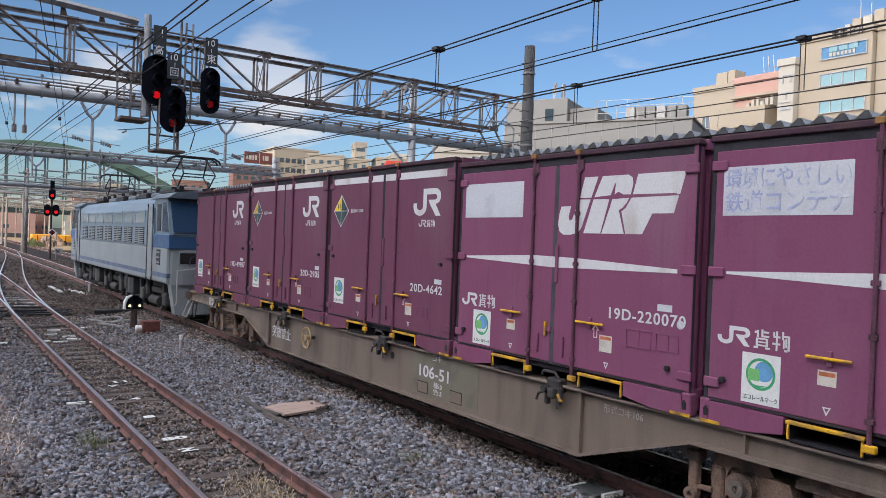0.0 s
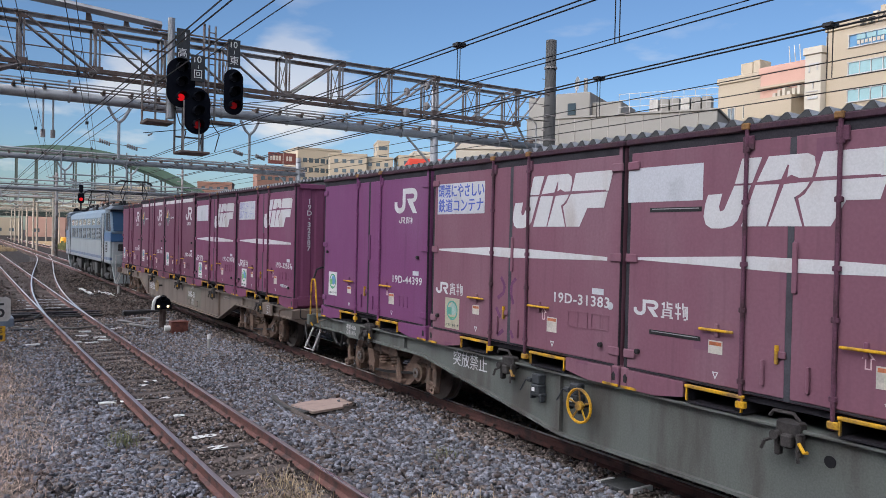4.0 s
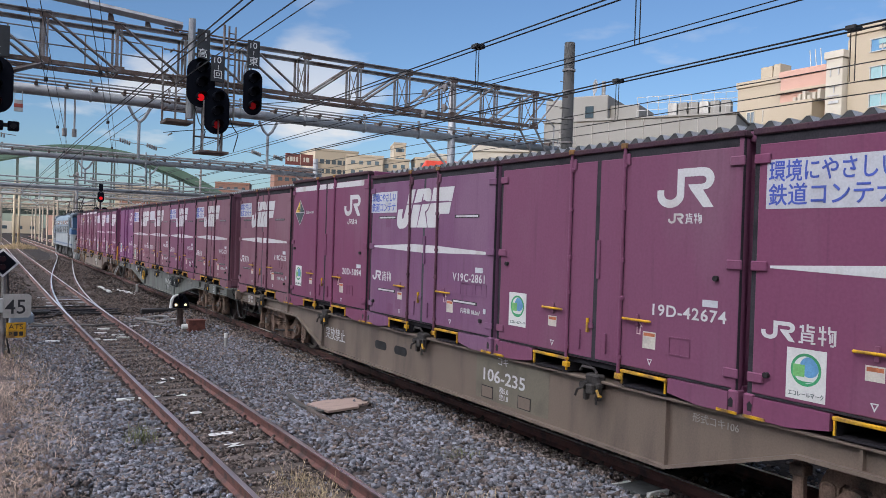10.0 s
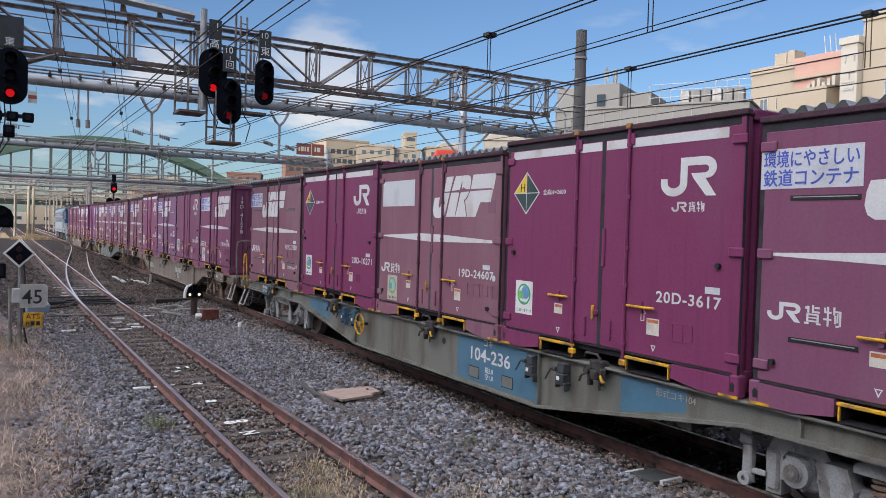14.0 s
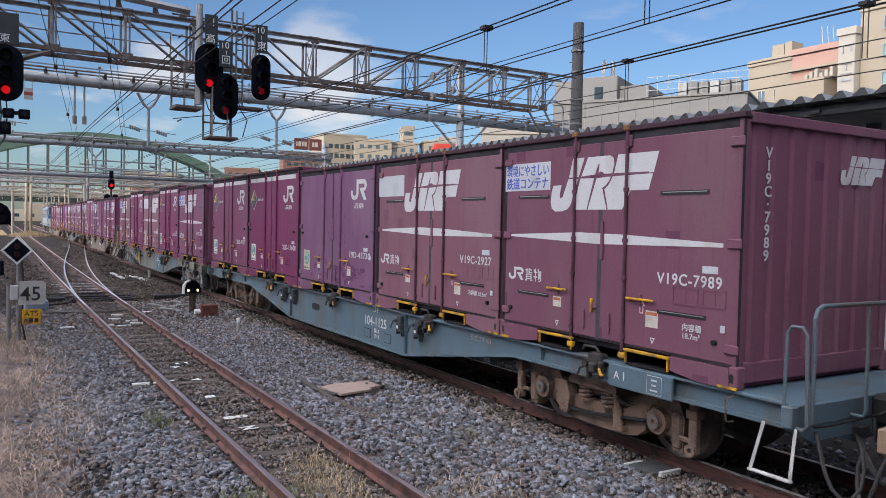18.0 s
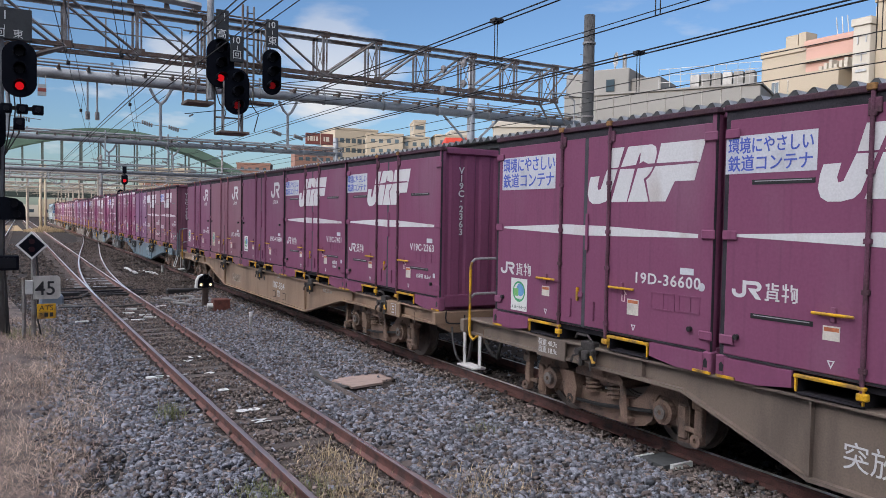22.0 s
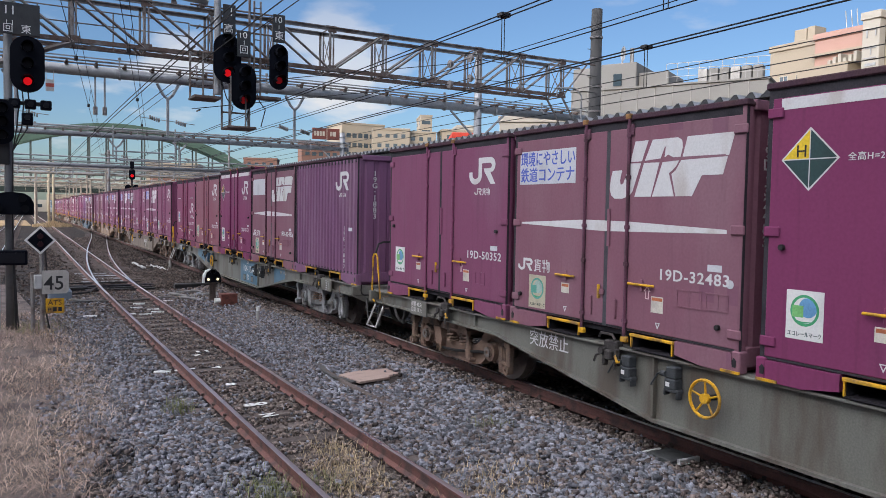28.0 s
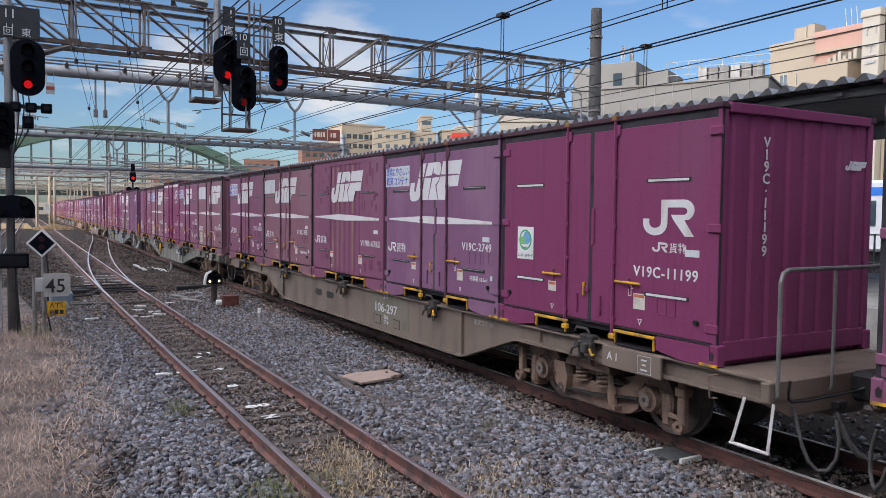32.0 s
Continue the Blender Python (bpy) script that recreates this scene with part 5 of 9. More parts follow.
# long grey department store with a roof deck
gb = block("department_store", (38.0, 47.0), (44.8, 34.5), 9, 0, 11.85, GREYW, "long grey panelled store with a railed roof deck", 0, 0, roofline=False)
GL = math.hypot(6.8, 12.5)
along(gb, -0.1, GL + 0.1, -0.1, 9.1, 11.85, 12.0, GREYW, "coping")
for k in range(11):
    along(gb, k * GL / 11 - 0.03, k * GL / 11 + 0.03, -0.05, 0.0, 7.5, 11.85, CONCRETE, "panel_joint")
along(gb, -0.1, 2.1, 0.4, 5.0, 12.0, 13.7, GREYW, "penthouse", 0.05)
along(gb, 2.2, 4.95, 0.3, 6.0, 12.0, 13.85, GREYW, "penthouse", 0.05)
along(gb, 4.97, 7.2, 0.8, 5.0, 12.0, 13.1, GREYW, "penthouse", 0.05)
along(gb, 3.2, 3.85, 0.22, 0.29, 12.15, 13.05, GLASS, "window")
for k in range(10):
    along(gb, 7.2 + 0.78 * k, 7.23 + 0.78 * k, 0.15, 0.18, 12.0, 13.45, GALV, "railing_post", 0)
for z in (12.5, 13.0, 13.45):
    along(gb, 7.2, GL, 0.15, 0.17, z - 0.02, z + 0.02, GALV, "railing_bar", 0)
for k in range(6):
    along(gb, 9.2 + 0.75 * k, 9.85 + 0.75 * k, 1.2, 2.2, 12.0, 13.1, GREYW if k % 3 else GALV, "air_unit", 0.03)
dish = thing("satellite_dish", label="grey satellite dish on the store roof", category="antenna")
dv, df = [(40.4, 44.0, 14.55)], []
for k in range(16):
    t = 2 * math.pi * k / 16
    dv.append((40.2 + 0.2 * math.cos(t), 43.8 + 0.5 * math.cos(t), 14.55 + 0.55 * math.sin(t)))
    df.append((0, 1 + k, 1 + (k + 1) % 16))
part("bowl", Shape().add(dv, df), GALV, dish)
part("stem", Shape().tube([(40.4, 44.1, 13.8), (40.4, 44.1, 14.5)], 0.06, 6), GALV, dish)
part("vent_pipe", Shape().tube([(40.9, 43.6, 13.8), (40.9, 43.6, 15.0)], 0.15, 10), GALV, dish)
block("white_shop_house", (46, 69), (54, 63), 10, 0, 12.2, WHITEW, "white shop building with dark windows", 3, 5, 0.6, (1.1, 1.3), z_first=4.2, step=2.9)
rr = block("red_shop_house", (42, 72), (47, 69.5), 8, 0, 10.4, mat("red_wall", (0.50, 0.05, 0.03), 0.7, vary=0.1), "low red shop building between pale houses", 0, 0)
# far apartments and the sign building
block("apartment_house", (98, 243), (113.5, 242), 16, 0, 31.6, CREAM, "cream apartment house far behind the tracks", 7, 6, 1.5, (1.5, 1.5), z_first=8.0, step=3.2, near=False)
sb = block("brown_office_building", (84, 243), (97, 241.5), 6, 0, 24.6, BROWNW, "brown tiled building with a dark red roof sign", 4, 5, 0.8, (1.4, 1.2), z_first=10.5, step=3.3, near=False)
along(sb, 3.5, 12.6, -0.6, 0.4, 25.9, 29.6, DARKSIGN, "roof_sign")
for x, w in ((4.0, 0.5), (4.8, 0.9), (6.0, 0.5), (6.8, 0.7), (9.4, 0.5), (10.2, 1.1)):
    along(sb, x, x + w, -0.75, -0.62, 27.0, 28.5, WHITEW, "sign_bar")
along(sb, 8.2, 8.4, -0.72, -0.62, 25.9, 29.6, WHITEW, "sign_divider")
for i, (x, y, w, h, wall) in enumerate(((102, 226, 11, 28.5, CREAM), (113, 224, 9, 28, CREAM), (117.5, 223, 3.6, 33.5, CREAM), (124, 220, 10, 29, CREAM), (131, 222, 7, 31, WHITEW), (137, 206, 16, 23, CREAM), (128, 250, 22, 27, WHITEW), (62, 262, 18, 13, CREAM), (44, 290, 16, 13, BROWNW), (72, 245, 9, 13, PINKW), (44, 300, 17, 18.2, CREAM), (80, 300, 12, 21.8, BROWNW), (62, 310, 15, 16, WHITEW))):
    block("town_house", (x, y), (x + w, y - 0.4 * w), 12, 0, h, wall, "pale sunlit house in the far town", min(4, max(2, int(h / 3.4) - 1)), max(3, int(w / 2.6)), 0.8, (1.3, 1.2), z_first=h - 2.4 - 3.1 * (min(4, max(2, int(h / 3.4) - 1)) - 1), step=3.1, near=False)
long_roof = block("long_station_roof", (52, 150), (78, 118), 10, 8.2, 9.6, PALEROOF, "long pale sunlit roof beside the tracks", 0, 0, roofline=False)
for k in range(8):
    along(long_roof, 2 + 5 * k, 2.3 + 5 * k, 2, 2.3, 0, 8.2, CONCRETE, "column")

# green arch bridge over the yard
HANGERGREEN = mat("dull_green_hanger_paint", (0.085, 0.105, 0.092), 0.6, vary=0.15)
bridge = thing("arch_bridge", label="pale green steel arch bridge spanning the yard", category="bridge", kind="structure")
BY, BC, BHALF, BRISE, BZ = 232.0, 26.5, 47.5, 17.3, 7.0
for dy in (0.0, 5.0):
    pts = [(BC + BHALF * (k / 20 - 1), BY + dy, BZ + BRISE * (1 - (k / 20 - 1) ** 2)) for k in range(41)]
    rib = Shape()
    for p, q in zip(pts[:-1], pts[1:]):
        rib.add([(p[0], p[1] - 0.7, p[2] - 1.2), (p[0], p[1] + 0.7, p[2] - 1.2), (p[0], p[1] + 0.7, p[2] + 1.2), (p[0], p[1] - 0.7, p[2] + 1.2),
                 (q[0], q[1] - 0.7, q[2] - 1.2), (q[0], q[1] + 0.7, q[2] - 1.2), (q[0], q[1] + 0.7, q[2] + 1.2), (q[0], q[1] - 0.7, q[2] + 1.2)],
                [(0, 3, 7, 4), (1, 5, 6, 2), (3, 2, 6, 7), (0, 4, 5, 1)])
    part("arch_rib", rib, GREENARCH, bridge)
    for k in range(5, 37, 2):
        x, _, z = pts[k]
        part("hanger", Shape().box(x - 0.20, x + 0.20, BY + dy - 0.2, BY + dy + 0.2, BZ, z), HANGERGREEN, bridge)
# deck green darkened so that the girder's shadow is in its colour
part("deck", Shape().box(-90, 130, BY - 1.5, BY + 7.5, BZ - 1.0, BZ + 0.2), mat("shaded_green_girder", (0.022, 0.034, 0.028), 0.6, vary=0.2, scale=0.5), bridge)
part("parapet", Shape().box(-90, 130, BY - 1.6, BY - 1.45, BZ + 0.2, BZ + 1.2), HANGERGREEN, bridge)
for x in (-60, -21, 74, 110):
    part("pier", Shape().box(x - 1.5, x + 1.5, BY, BY + 7, -0.36, BZ - 1.0), CONCRETE, bridge)

# low sunlit houses seen under the bridge deck
low_seed = random.Random(17)
x = -62.0
while x < 70:
    w, d = low_seed.uniform(6, 12), low_seed.uniform(262, 330)
    h = low_seed.uniform(4.4, 7.4)
    block("town_house", (x, d), (x + w, d - 0.1 * w), 9, 0, h, low_seed.choice((CREAM, CREAM, WHITEW, PINKW, BROWNW)), "low sunlit house beyond the bridge", 1, 2, 0.7, (1.6, 1.2), z_first=1.6, step=2.9, near=False, roofline=False)
    x += w * 0.92

truck = thing("work_vehicle", label="orange track maintenance vehicle parked in the yard", category="vehicle")
part("body", Shape().box(14.2, 24.6, 128, 130.4, 0.2, 1.35, 0.1), ORANGE, truck)
part("cab", Shape().box(22.6, 24.4, 128.1, 130.3, 1.35, 2.3, 0.15), ORANGE, truck)
for k in range(9):
    part("panel_gap", Shape().box(14.9 + 0.95 * k, 15.0 + 0.95 * k, 127.97, 128.02, 0.3, 1.25), BLACK, truck)
for x in (15.4, 18.5, 23.3):
    part("wheel", Shape().disc((x, 127.95, 0.05), "y", 0, 0.42, 0.3), BLACK, truck)
# sunlit dry growth along the far tracks
far_v = Shape()
for x0, x1, y0, y1 in ((11.5, 30, 103, 127), (26, 46, 131, 170), (-3, 2.5, 112, 150), (15, 21, 140, 200)):
    far_v.box(x0, x1, y0, y1, -0.36, -0.24)
solid("far_verge", far_v, mat("sunlit_dry_verge", (0.30, 0.20, 0.10), 0.95, vary=0.4, scale=0.5, second=(0.20, 0.15, 0.07), second_amount=0.5), "dry yellow verge among the far tracks", "ground", kind="structure")
for k in range(9):
    x, y = 12.5 + 2.3 * k, 112 + (k * 7 % 5) * 3.5
    bush = Shape()
    for q in range(120):
        a, r = random.random() * 6.28, random.random() ** 0.6
        bx, by = x + 1.3 * r * math.cos(a), y + 0.9 * r * math.sin(a)
        bush.box(bx - 0.10, bx + 0.10, by - 0.1, by + 0.1, -0.3, 0.1 + (1.0 + 0.4 * (k % 3)) * random.random() * (1.1 - r))
    solid("dry_bush", bush, STRAW if k % 3 else LIVE, "low sunlit dry shrub in the far yard", "bush")
# ---- freight containers ----
CACHE = {}
SIDE = Matrix(((0, 0, -1, 0), (-1, 0, 0, 0), (0, 1, 0, 0), (0, 0, 0, 1)))
HALF, WID = 1.8575, 1.225


def shared(name, key, make, material, parent, at=None, label=""):
    """A part whose mesh is shared by all alike parts."""
    k = (key, material.name)
    if k not in CACHE:
        CACHE[k] = make().mesh(name, material)
    return put(name, CACHE[k], parent, at, label)


def sbox(u0, u1, z0, z1, x0, x1, c=0.0):
    """A box on the near long side: u runs from the front end, x0 to x1 outwards."""
    return Shape().box(-x1, -x0, HALF - u1, HALF - u0, z0, z1, c)


def spoly(points, x0, x1):
    return Shape().prism([(HALF - u, z) for u, z in points], "x", -x1, -x0)


def corrugated_end(sign, h):
    """End wall with eight upright ribs."""
    pts, n = [], 8
    x0, x1 = -1.10, 1.10
    w = (x1 - x0) / n
    d0, d1 = 1.788, 1.815
    for i in range(n):
        a = x0 + i * w
        pts += [(a, d0), (a + 0.22 * w, d0), (a + 0.34 * w, d1), (a + 0.88 * w, d1), (a + w, d0)]
    vs, fs = [], []
    for z in (0.22, h - 0.10):
        vs += [(x, sign * d, z) for x, d in pts]
    k = len(pts)
    for i in range(k - 1):
        f = (i, i + 1, k + i + 1, k + i)
        fs.append(f if sign < 0 else f[::-1])
    return Shape().add(vs, fs)


def post_shape(s, t, h):
    """A corner post set back a little between its top and bottom castings."""
    q = Shape()
    for x0, y0, y1, z0, z1, c in ((1.225, HALF, 1.755, 0.0, 0.21, 0.012), (1.192 if t > 0 else 1.204, 1.835 if t > 0 else 1.822, 1.77, 0.19, h - 0.01, 0.008)):
        q.box(min(s * x0, s * 1.11), max(s * x0, s * 1.11), min(t * y0, t * y1), max(t * y0, t * y1), z0, z1, c)
    return q


def hooked(u, z):
    return sbox(u, u + 0.16, z - 0.045, z + 0.045, 1.205, 1.226, 0.010)


LOGO = (
    [(.229, 1.0), (.343, 1.0), (.290, .645), (.190, .645)],
    [(.187, .622), (.285, .622), (.212, .12), (.18, .04), (.12, .0), (.05, .0), (.015, .06), (.0, .18), (.008, .36), (.025, .50), (.114, .51), (.095, .32), (.103, .25), (.128, .27)],
    [(.380, 1.0), (.585, 1.0), (.618, .95), (.625, .84), (.605, .645), (.480, .652), (.490, .86), (.482, .87), (.446, .652), (.315, .645)],
    [(.311, .622), (.440, .605), (.375, .03), (.232, .03)],
    [(.466, .605), (.598, .622), (.580, .54), (.548, .46), (.520, .42), (.566, .03), (.386, .03)],
    [(.660, 1.0), (1.0, 1.0), (.962, .652), (.622, .645)],
    [(.616, .622), (.955, .634), (.925, .36), (.775, .36), (.705, .03), (.578, .03), (.542, .40), (.575, .46)],
)


def logo_mesh(u0, u1, z0, z1):
    s = Shape()
    for poly in LOGO:
        s.add(spoly([(u0 + a * (u1 - u0), z0 + b * (z1 - z0)) for a, b in poly], 1.2055, 1.2075).v, spoly([(u0 + a * (u1 - u0), z0 + b * (z1 - z0)) for a, b in poly], 1.2055, 1.2075).f)
    return s


def bow(cx, cz, rx, rz, a0, a1, n=9):
    return [(cx + rx * math.cos(radians(a0 + (a1 - a0) * i / n)), cz + rz * math.sin(radians(a0 + (a1 - a0) * i / n))) for i in range(n + 1)]


def round_mark(u0, u1, z0, z1):
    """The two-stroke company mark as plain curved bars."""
    s = Shape()
    w, h = u1 - u0, z1 - z0
    def P(pts):
        q = spoly([(u0 + a * w, z0 + b * h) for a, b in pts], 1.2055, 1.2075)
        s.add(q.v, q.f)
    P([(0, .47), (.125, .47)] + bow(.245, .36, .12, .15, 180, 360) + [(.365, 1.0), (.492, 1.0)] + bow(.246, .34, .246, .34, 0, -180, 14))
    P([(.493, 1.0)] + bow(.80, .71, .20, .29, 90, -62) + [(.815, .44), (1.0, .0), (.83, .0), (.60, .46), (.56, .585)] + bow(.795, .685, .075, .10, -90, 90, 8) + [(.493, .785)])
    return s


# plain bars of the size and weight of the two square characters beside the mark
GLYPH_BARS = (
    ((.18, .30, .58, .95), (.05, .18, .78, .90), (.45, .57, .60, 1.0), (.57, .92, .60, .70), (.60, .90, .82, .92), (.14, .26, .12, .55), (.74, .86, .12, .55),
     (.26, .74, .47, .56), (.26, .74, .31, .38), (.26, .74, .13, .21), (.02, .28, .0, .10), (.72, .98, .0, .10)),
    ((.20, .31, 0, 1.0), (.05, .45, .66, .76), (.0, .46, .30, .40), (.04, .14, .76, .94), (.55, .66, .60, 1.0), (.66, 1.0, .72, .82), (.88, 1.0, .06, .72),
     (.70, .88, .0, .10), (.62, .71, .16, .60), (.75, .84, .22, .68)),
)


def bars(u0, u1, z0, z1, n=4):
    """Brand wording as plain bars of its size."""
    s = Shape()
    w = (u1 - u0) / n
    for i in range(n):
        a, b = u0 + i * w + 0.05 * w, u0 + (i + 1) * w - 0.05 * w
        if i == 0:
            t = round_mark(u0, u0 + 1.85 * w, z0, z1)
            s.add(t.v, t.f)
        if i < 2:
            continue
        q = GLYPH_BARS[i - 2]
        for k, (c0, c1, q0, q1) in enumerate(q):
            t = sbox(a + c0 * (b - a), a + c1 * (b - a), z0 + q0 * (z1 - z0), z0 + q1 * (z1 - z0), 1.2053, 1.2062 + 0.00025 * k)
            s.add(t.v, t.f)
    return s


def frame_rect(u0, u1, z0, z1, t=0.012, x0=1.2055, x1=1.2115):
    s = Shape()
    for a, b, c, d in ((u0, u1, z0, z0 + t), (u0, u1, z1 - t, z1), (u0, u0 + t, z0 + t, z1 - t), (u1 - t, u1, z0 + t, z1 - t)):
        q = sbox(a, b, c, d, x0, x1)
        s.add(q.v, q.f)
    return s


def frame_of(spans, h):
    """The rubber seal round the door leaves, with seam shade drawn in: one ladder-shaped moulding."""
    ends = [spans[0][0]] + [b for a, b in spans]
    us = sorted({round(u + d, 4) for i, u in enumerate(ends) for d in ((-0.034, 0.012) if i == 0 else (-0.008, 0.008))})
    zs = [0.200, 0.232, h - 0.147, h - 0.058]
    full = {(i, j) for i in range(len(us) - 1) for j in range(3) if i % 2 == 0 or j != 1}
    ids, vs, fs = {}, [], []
    def at(i, j, deep):
        if (i, j, deep) not in ids:
            ids[i, j, deep] = len(vs)
            vs.append((-1.165 if deep else -1.1985, HALF - us[i], zs[j]))
        return ids[i, j, deep]
    for i, j in full:
        fs.append((at(i, j, 0), at(i, j + 1, 0), at(i + 1, j + 1, 0), at(i + 1, j, 0)))
        for (di, dj), p, q in (((-1, 0), (i, j), (i, j + 1)), ((1, 0), (i + 1, j + 1), (i + 1, j)), ((0, -1), (i + 1, j), (i, j)), ((0, 1), (i, j + 1), (i + 1, j + 1))):
            if (i + di, j + dj) not in full:
                fs.append((at(*p, 0), at(*p, 1), at(*q, 1), at(*q, 0)))
    return Shape().add(vs, [f[::-1] for f in fs])


def rod_shape(u, h):
    s = Shape().tube([(-1.222, HALF - u, 0.06), (-1.222, HALF - u, h - 0.01)], 0.019, 8)
    for z in (0.30, 0.92, 1.32, 1.86, h - 0.22):
        q = sbox(u - 0.034, u + 0.034, z - 0.022, z + 0.022, 1.205, 1.236, 0.006)
        s.add(q.v, q.f)
    q = sbox(u - 0.04, u + 0.07, h - 0.22, h - 0.10, 1.205, 1.225, 0.006)
    s.add(q.v, q.f)
    return s


ECO_CARD = mat("faded_cream_card", (0.42, 0.38, 0.28), 0.6, vary=0.15, scale=6)
TEAL = mat("teal_print", (0.085, 0.30, 0.24), 0.6)


def triangle_frame(u):
    """A small outlined triangle pointing down."""
    a, b = ((u - 0.034, 0.338), (u + 0.034, 0.338), (u, 0.270)), ((u - 0.019, 0.329), (u + 0.019, 0.329), (u, 0.291))
    s = Shape()
    for i in range(3):
        q = spoly([a[i], a[(i + 1) % 3], b[(i + 1) % 3], b[i]], 1.2055, 1.2075)
        s.add(q.v, q.f)
    return s


def arrow_up(u, z):
    """An outlined arrow pointing up."""
    a = [(0, 0.11), (0.052, 0.05), (0.026, 0.05), (0.026, -0.03), (-0.026, -0.03), (-0.026, 0.05), (-0.052, 0.05)]
    b = [(0, 0.092), (0.030, 0.058), (0.016, 0.058), (0.016, -0.020), (-0.016, -0.020), (-0.016, 0.058), (-0.030, 0.058)]
    s = Shape()
    for i in range(7):
        k = (i + 1) % 7
        q = spoly([(u + p, z + r) for p, r in (a[i], a[k], b[k], b[i])], 1.2055, 1.2072)
        s.add(q.v, q.f)
    return s


def strip(points, w):
    """A brush stroke through the given points of the side wall."""
    s = Shape()
    for (u0, z0), (u1, z1) in zip(points[:-1], points[1:]):
        d = math.hypot(u1 - u0, z1 - z0)
        nx, nz = -(z1 - z0) / d * w, (u1 - u0) / d * w
        q = spoly([(u0 - nx * 0.8, z0 - nz * 0.8), (u1 - nx, z1 - nz), (u1 + nx * 0.9, z1 + nz * 0.9), (u0 + nx, z0 + nz)], 1.2046, 1.2053)
        s.add(q.v, q.f)
    return s


TWO_LINES = ("V19C-6026", "V19C-7401", "V19C-3676", "V19C-7989", "V19C-5072")
PATCHPAINT = mat("touched_up_maroon", (0.140, 0.040, 0.080), 0.45, vary=0.15, spec=0.08, per_object=0.25)
STAINTAN = mat("tan_stained_paint", (0.235, 0.140, 0.125), 0.7, vary=0.3, scale=6, second=(0.165, 0.070, 0.105), second_amount=0.5, stretch=(1, 1, 0.15), spec=0.05)
CARDBEIGE = mat("weathered_card", (0.53, 0.49, 0.43), 0.6, vary=0.2, scale=8)
CARDRED = mat("faded_orange_print", (0.46, 0.14, 0.06), 0.6, vary=0.3, scale=9)
# grimy rod tone, darkened further to include the shadow line along each rod
DARKROD = mat("grimy_shaded_rod_paint", (0.120, 0.052, 0.080), 0.55, vary=0.3, scale=4, second=(0.075, 0.040, 0.050), second_amount=0.5, spec=0.1)


# older doors with their lock rods closer together
CLOSE_RODS = ("19D-220070", "19D-32587", "19D-31383", "19D-24607", "19D-32483", "19D-18061", "V19C-995", "19D-20752")


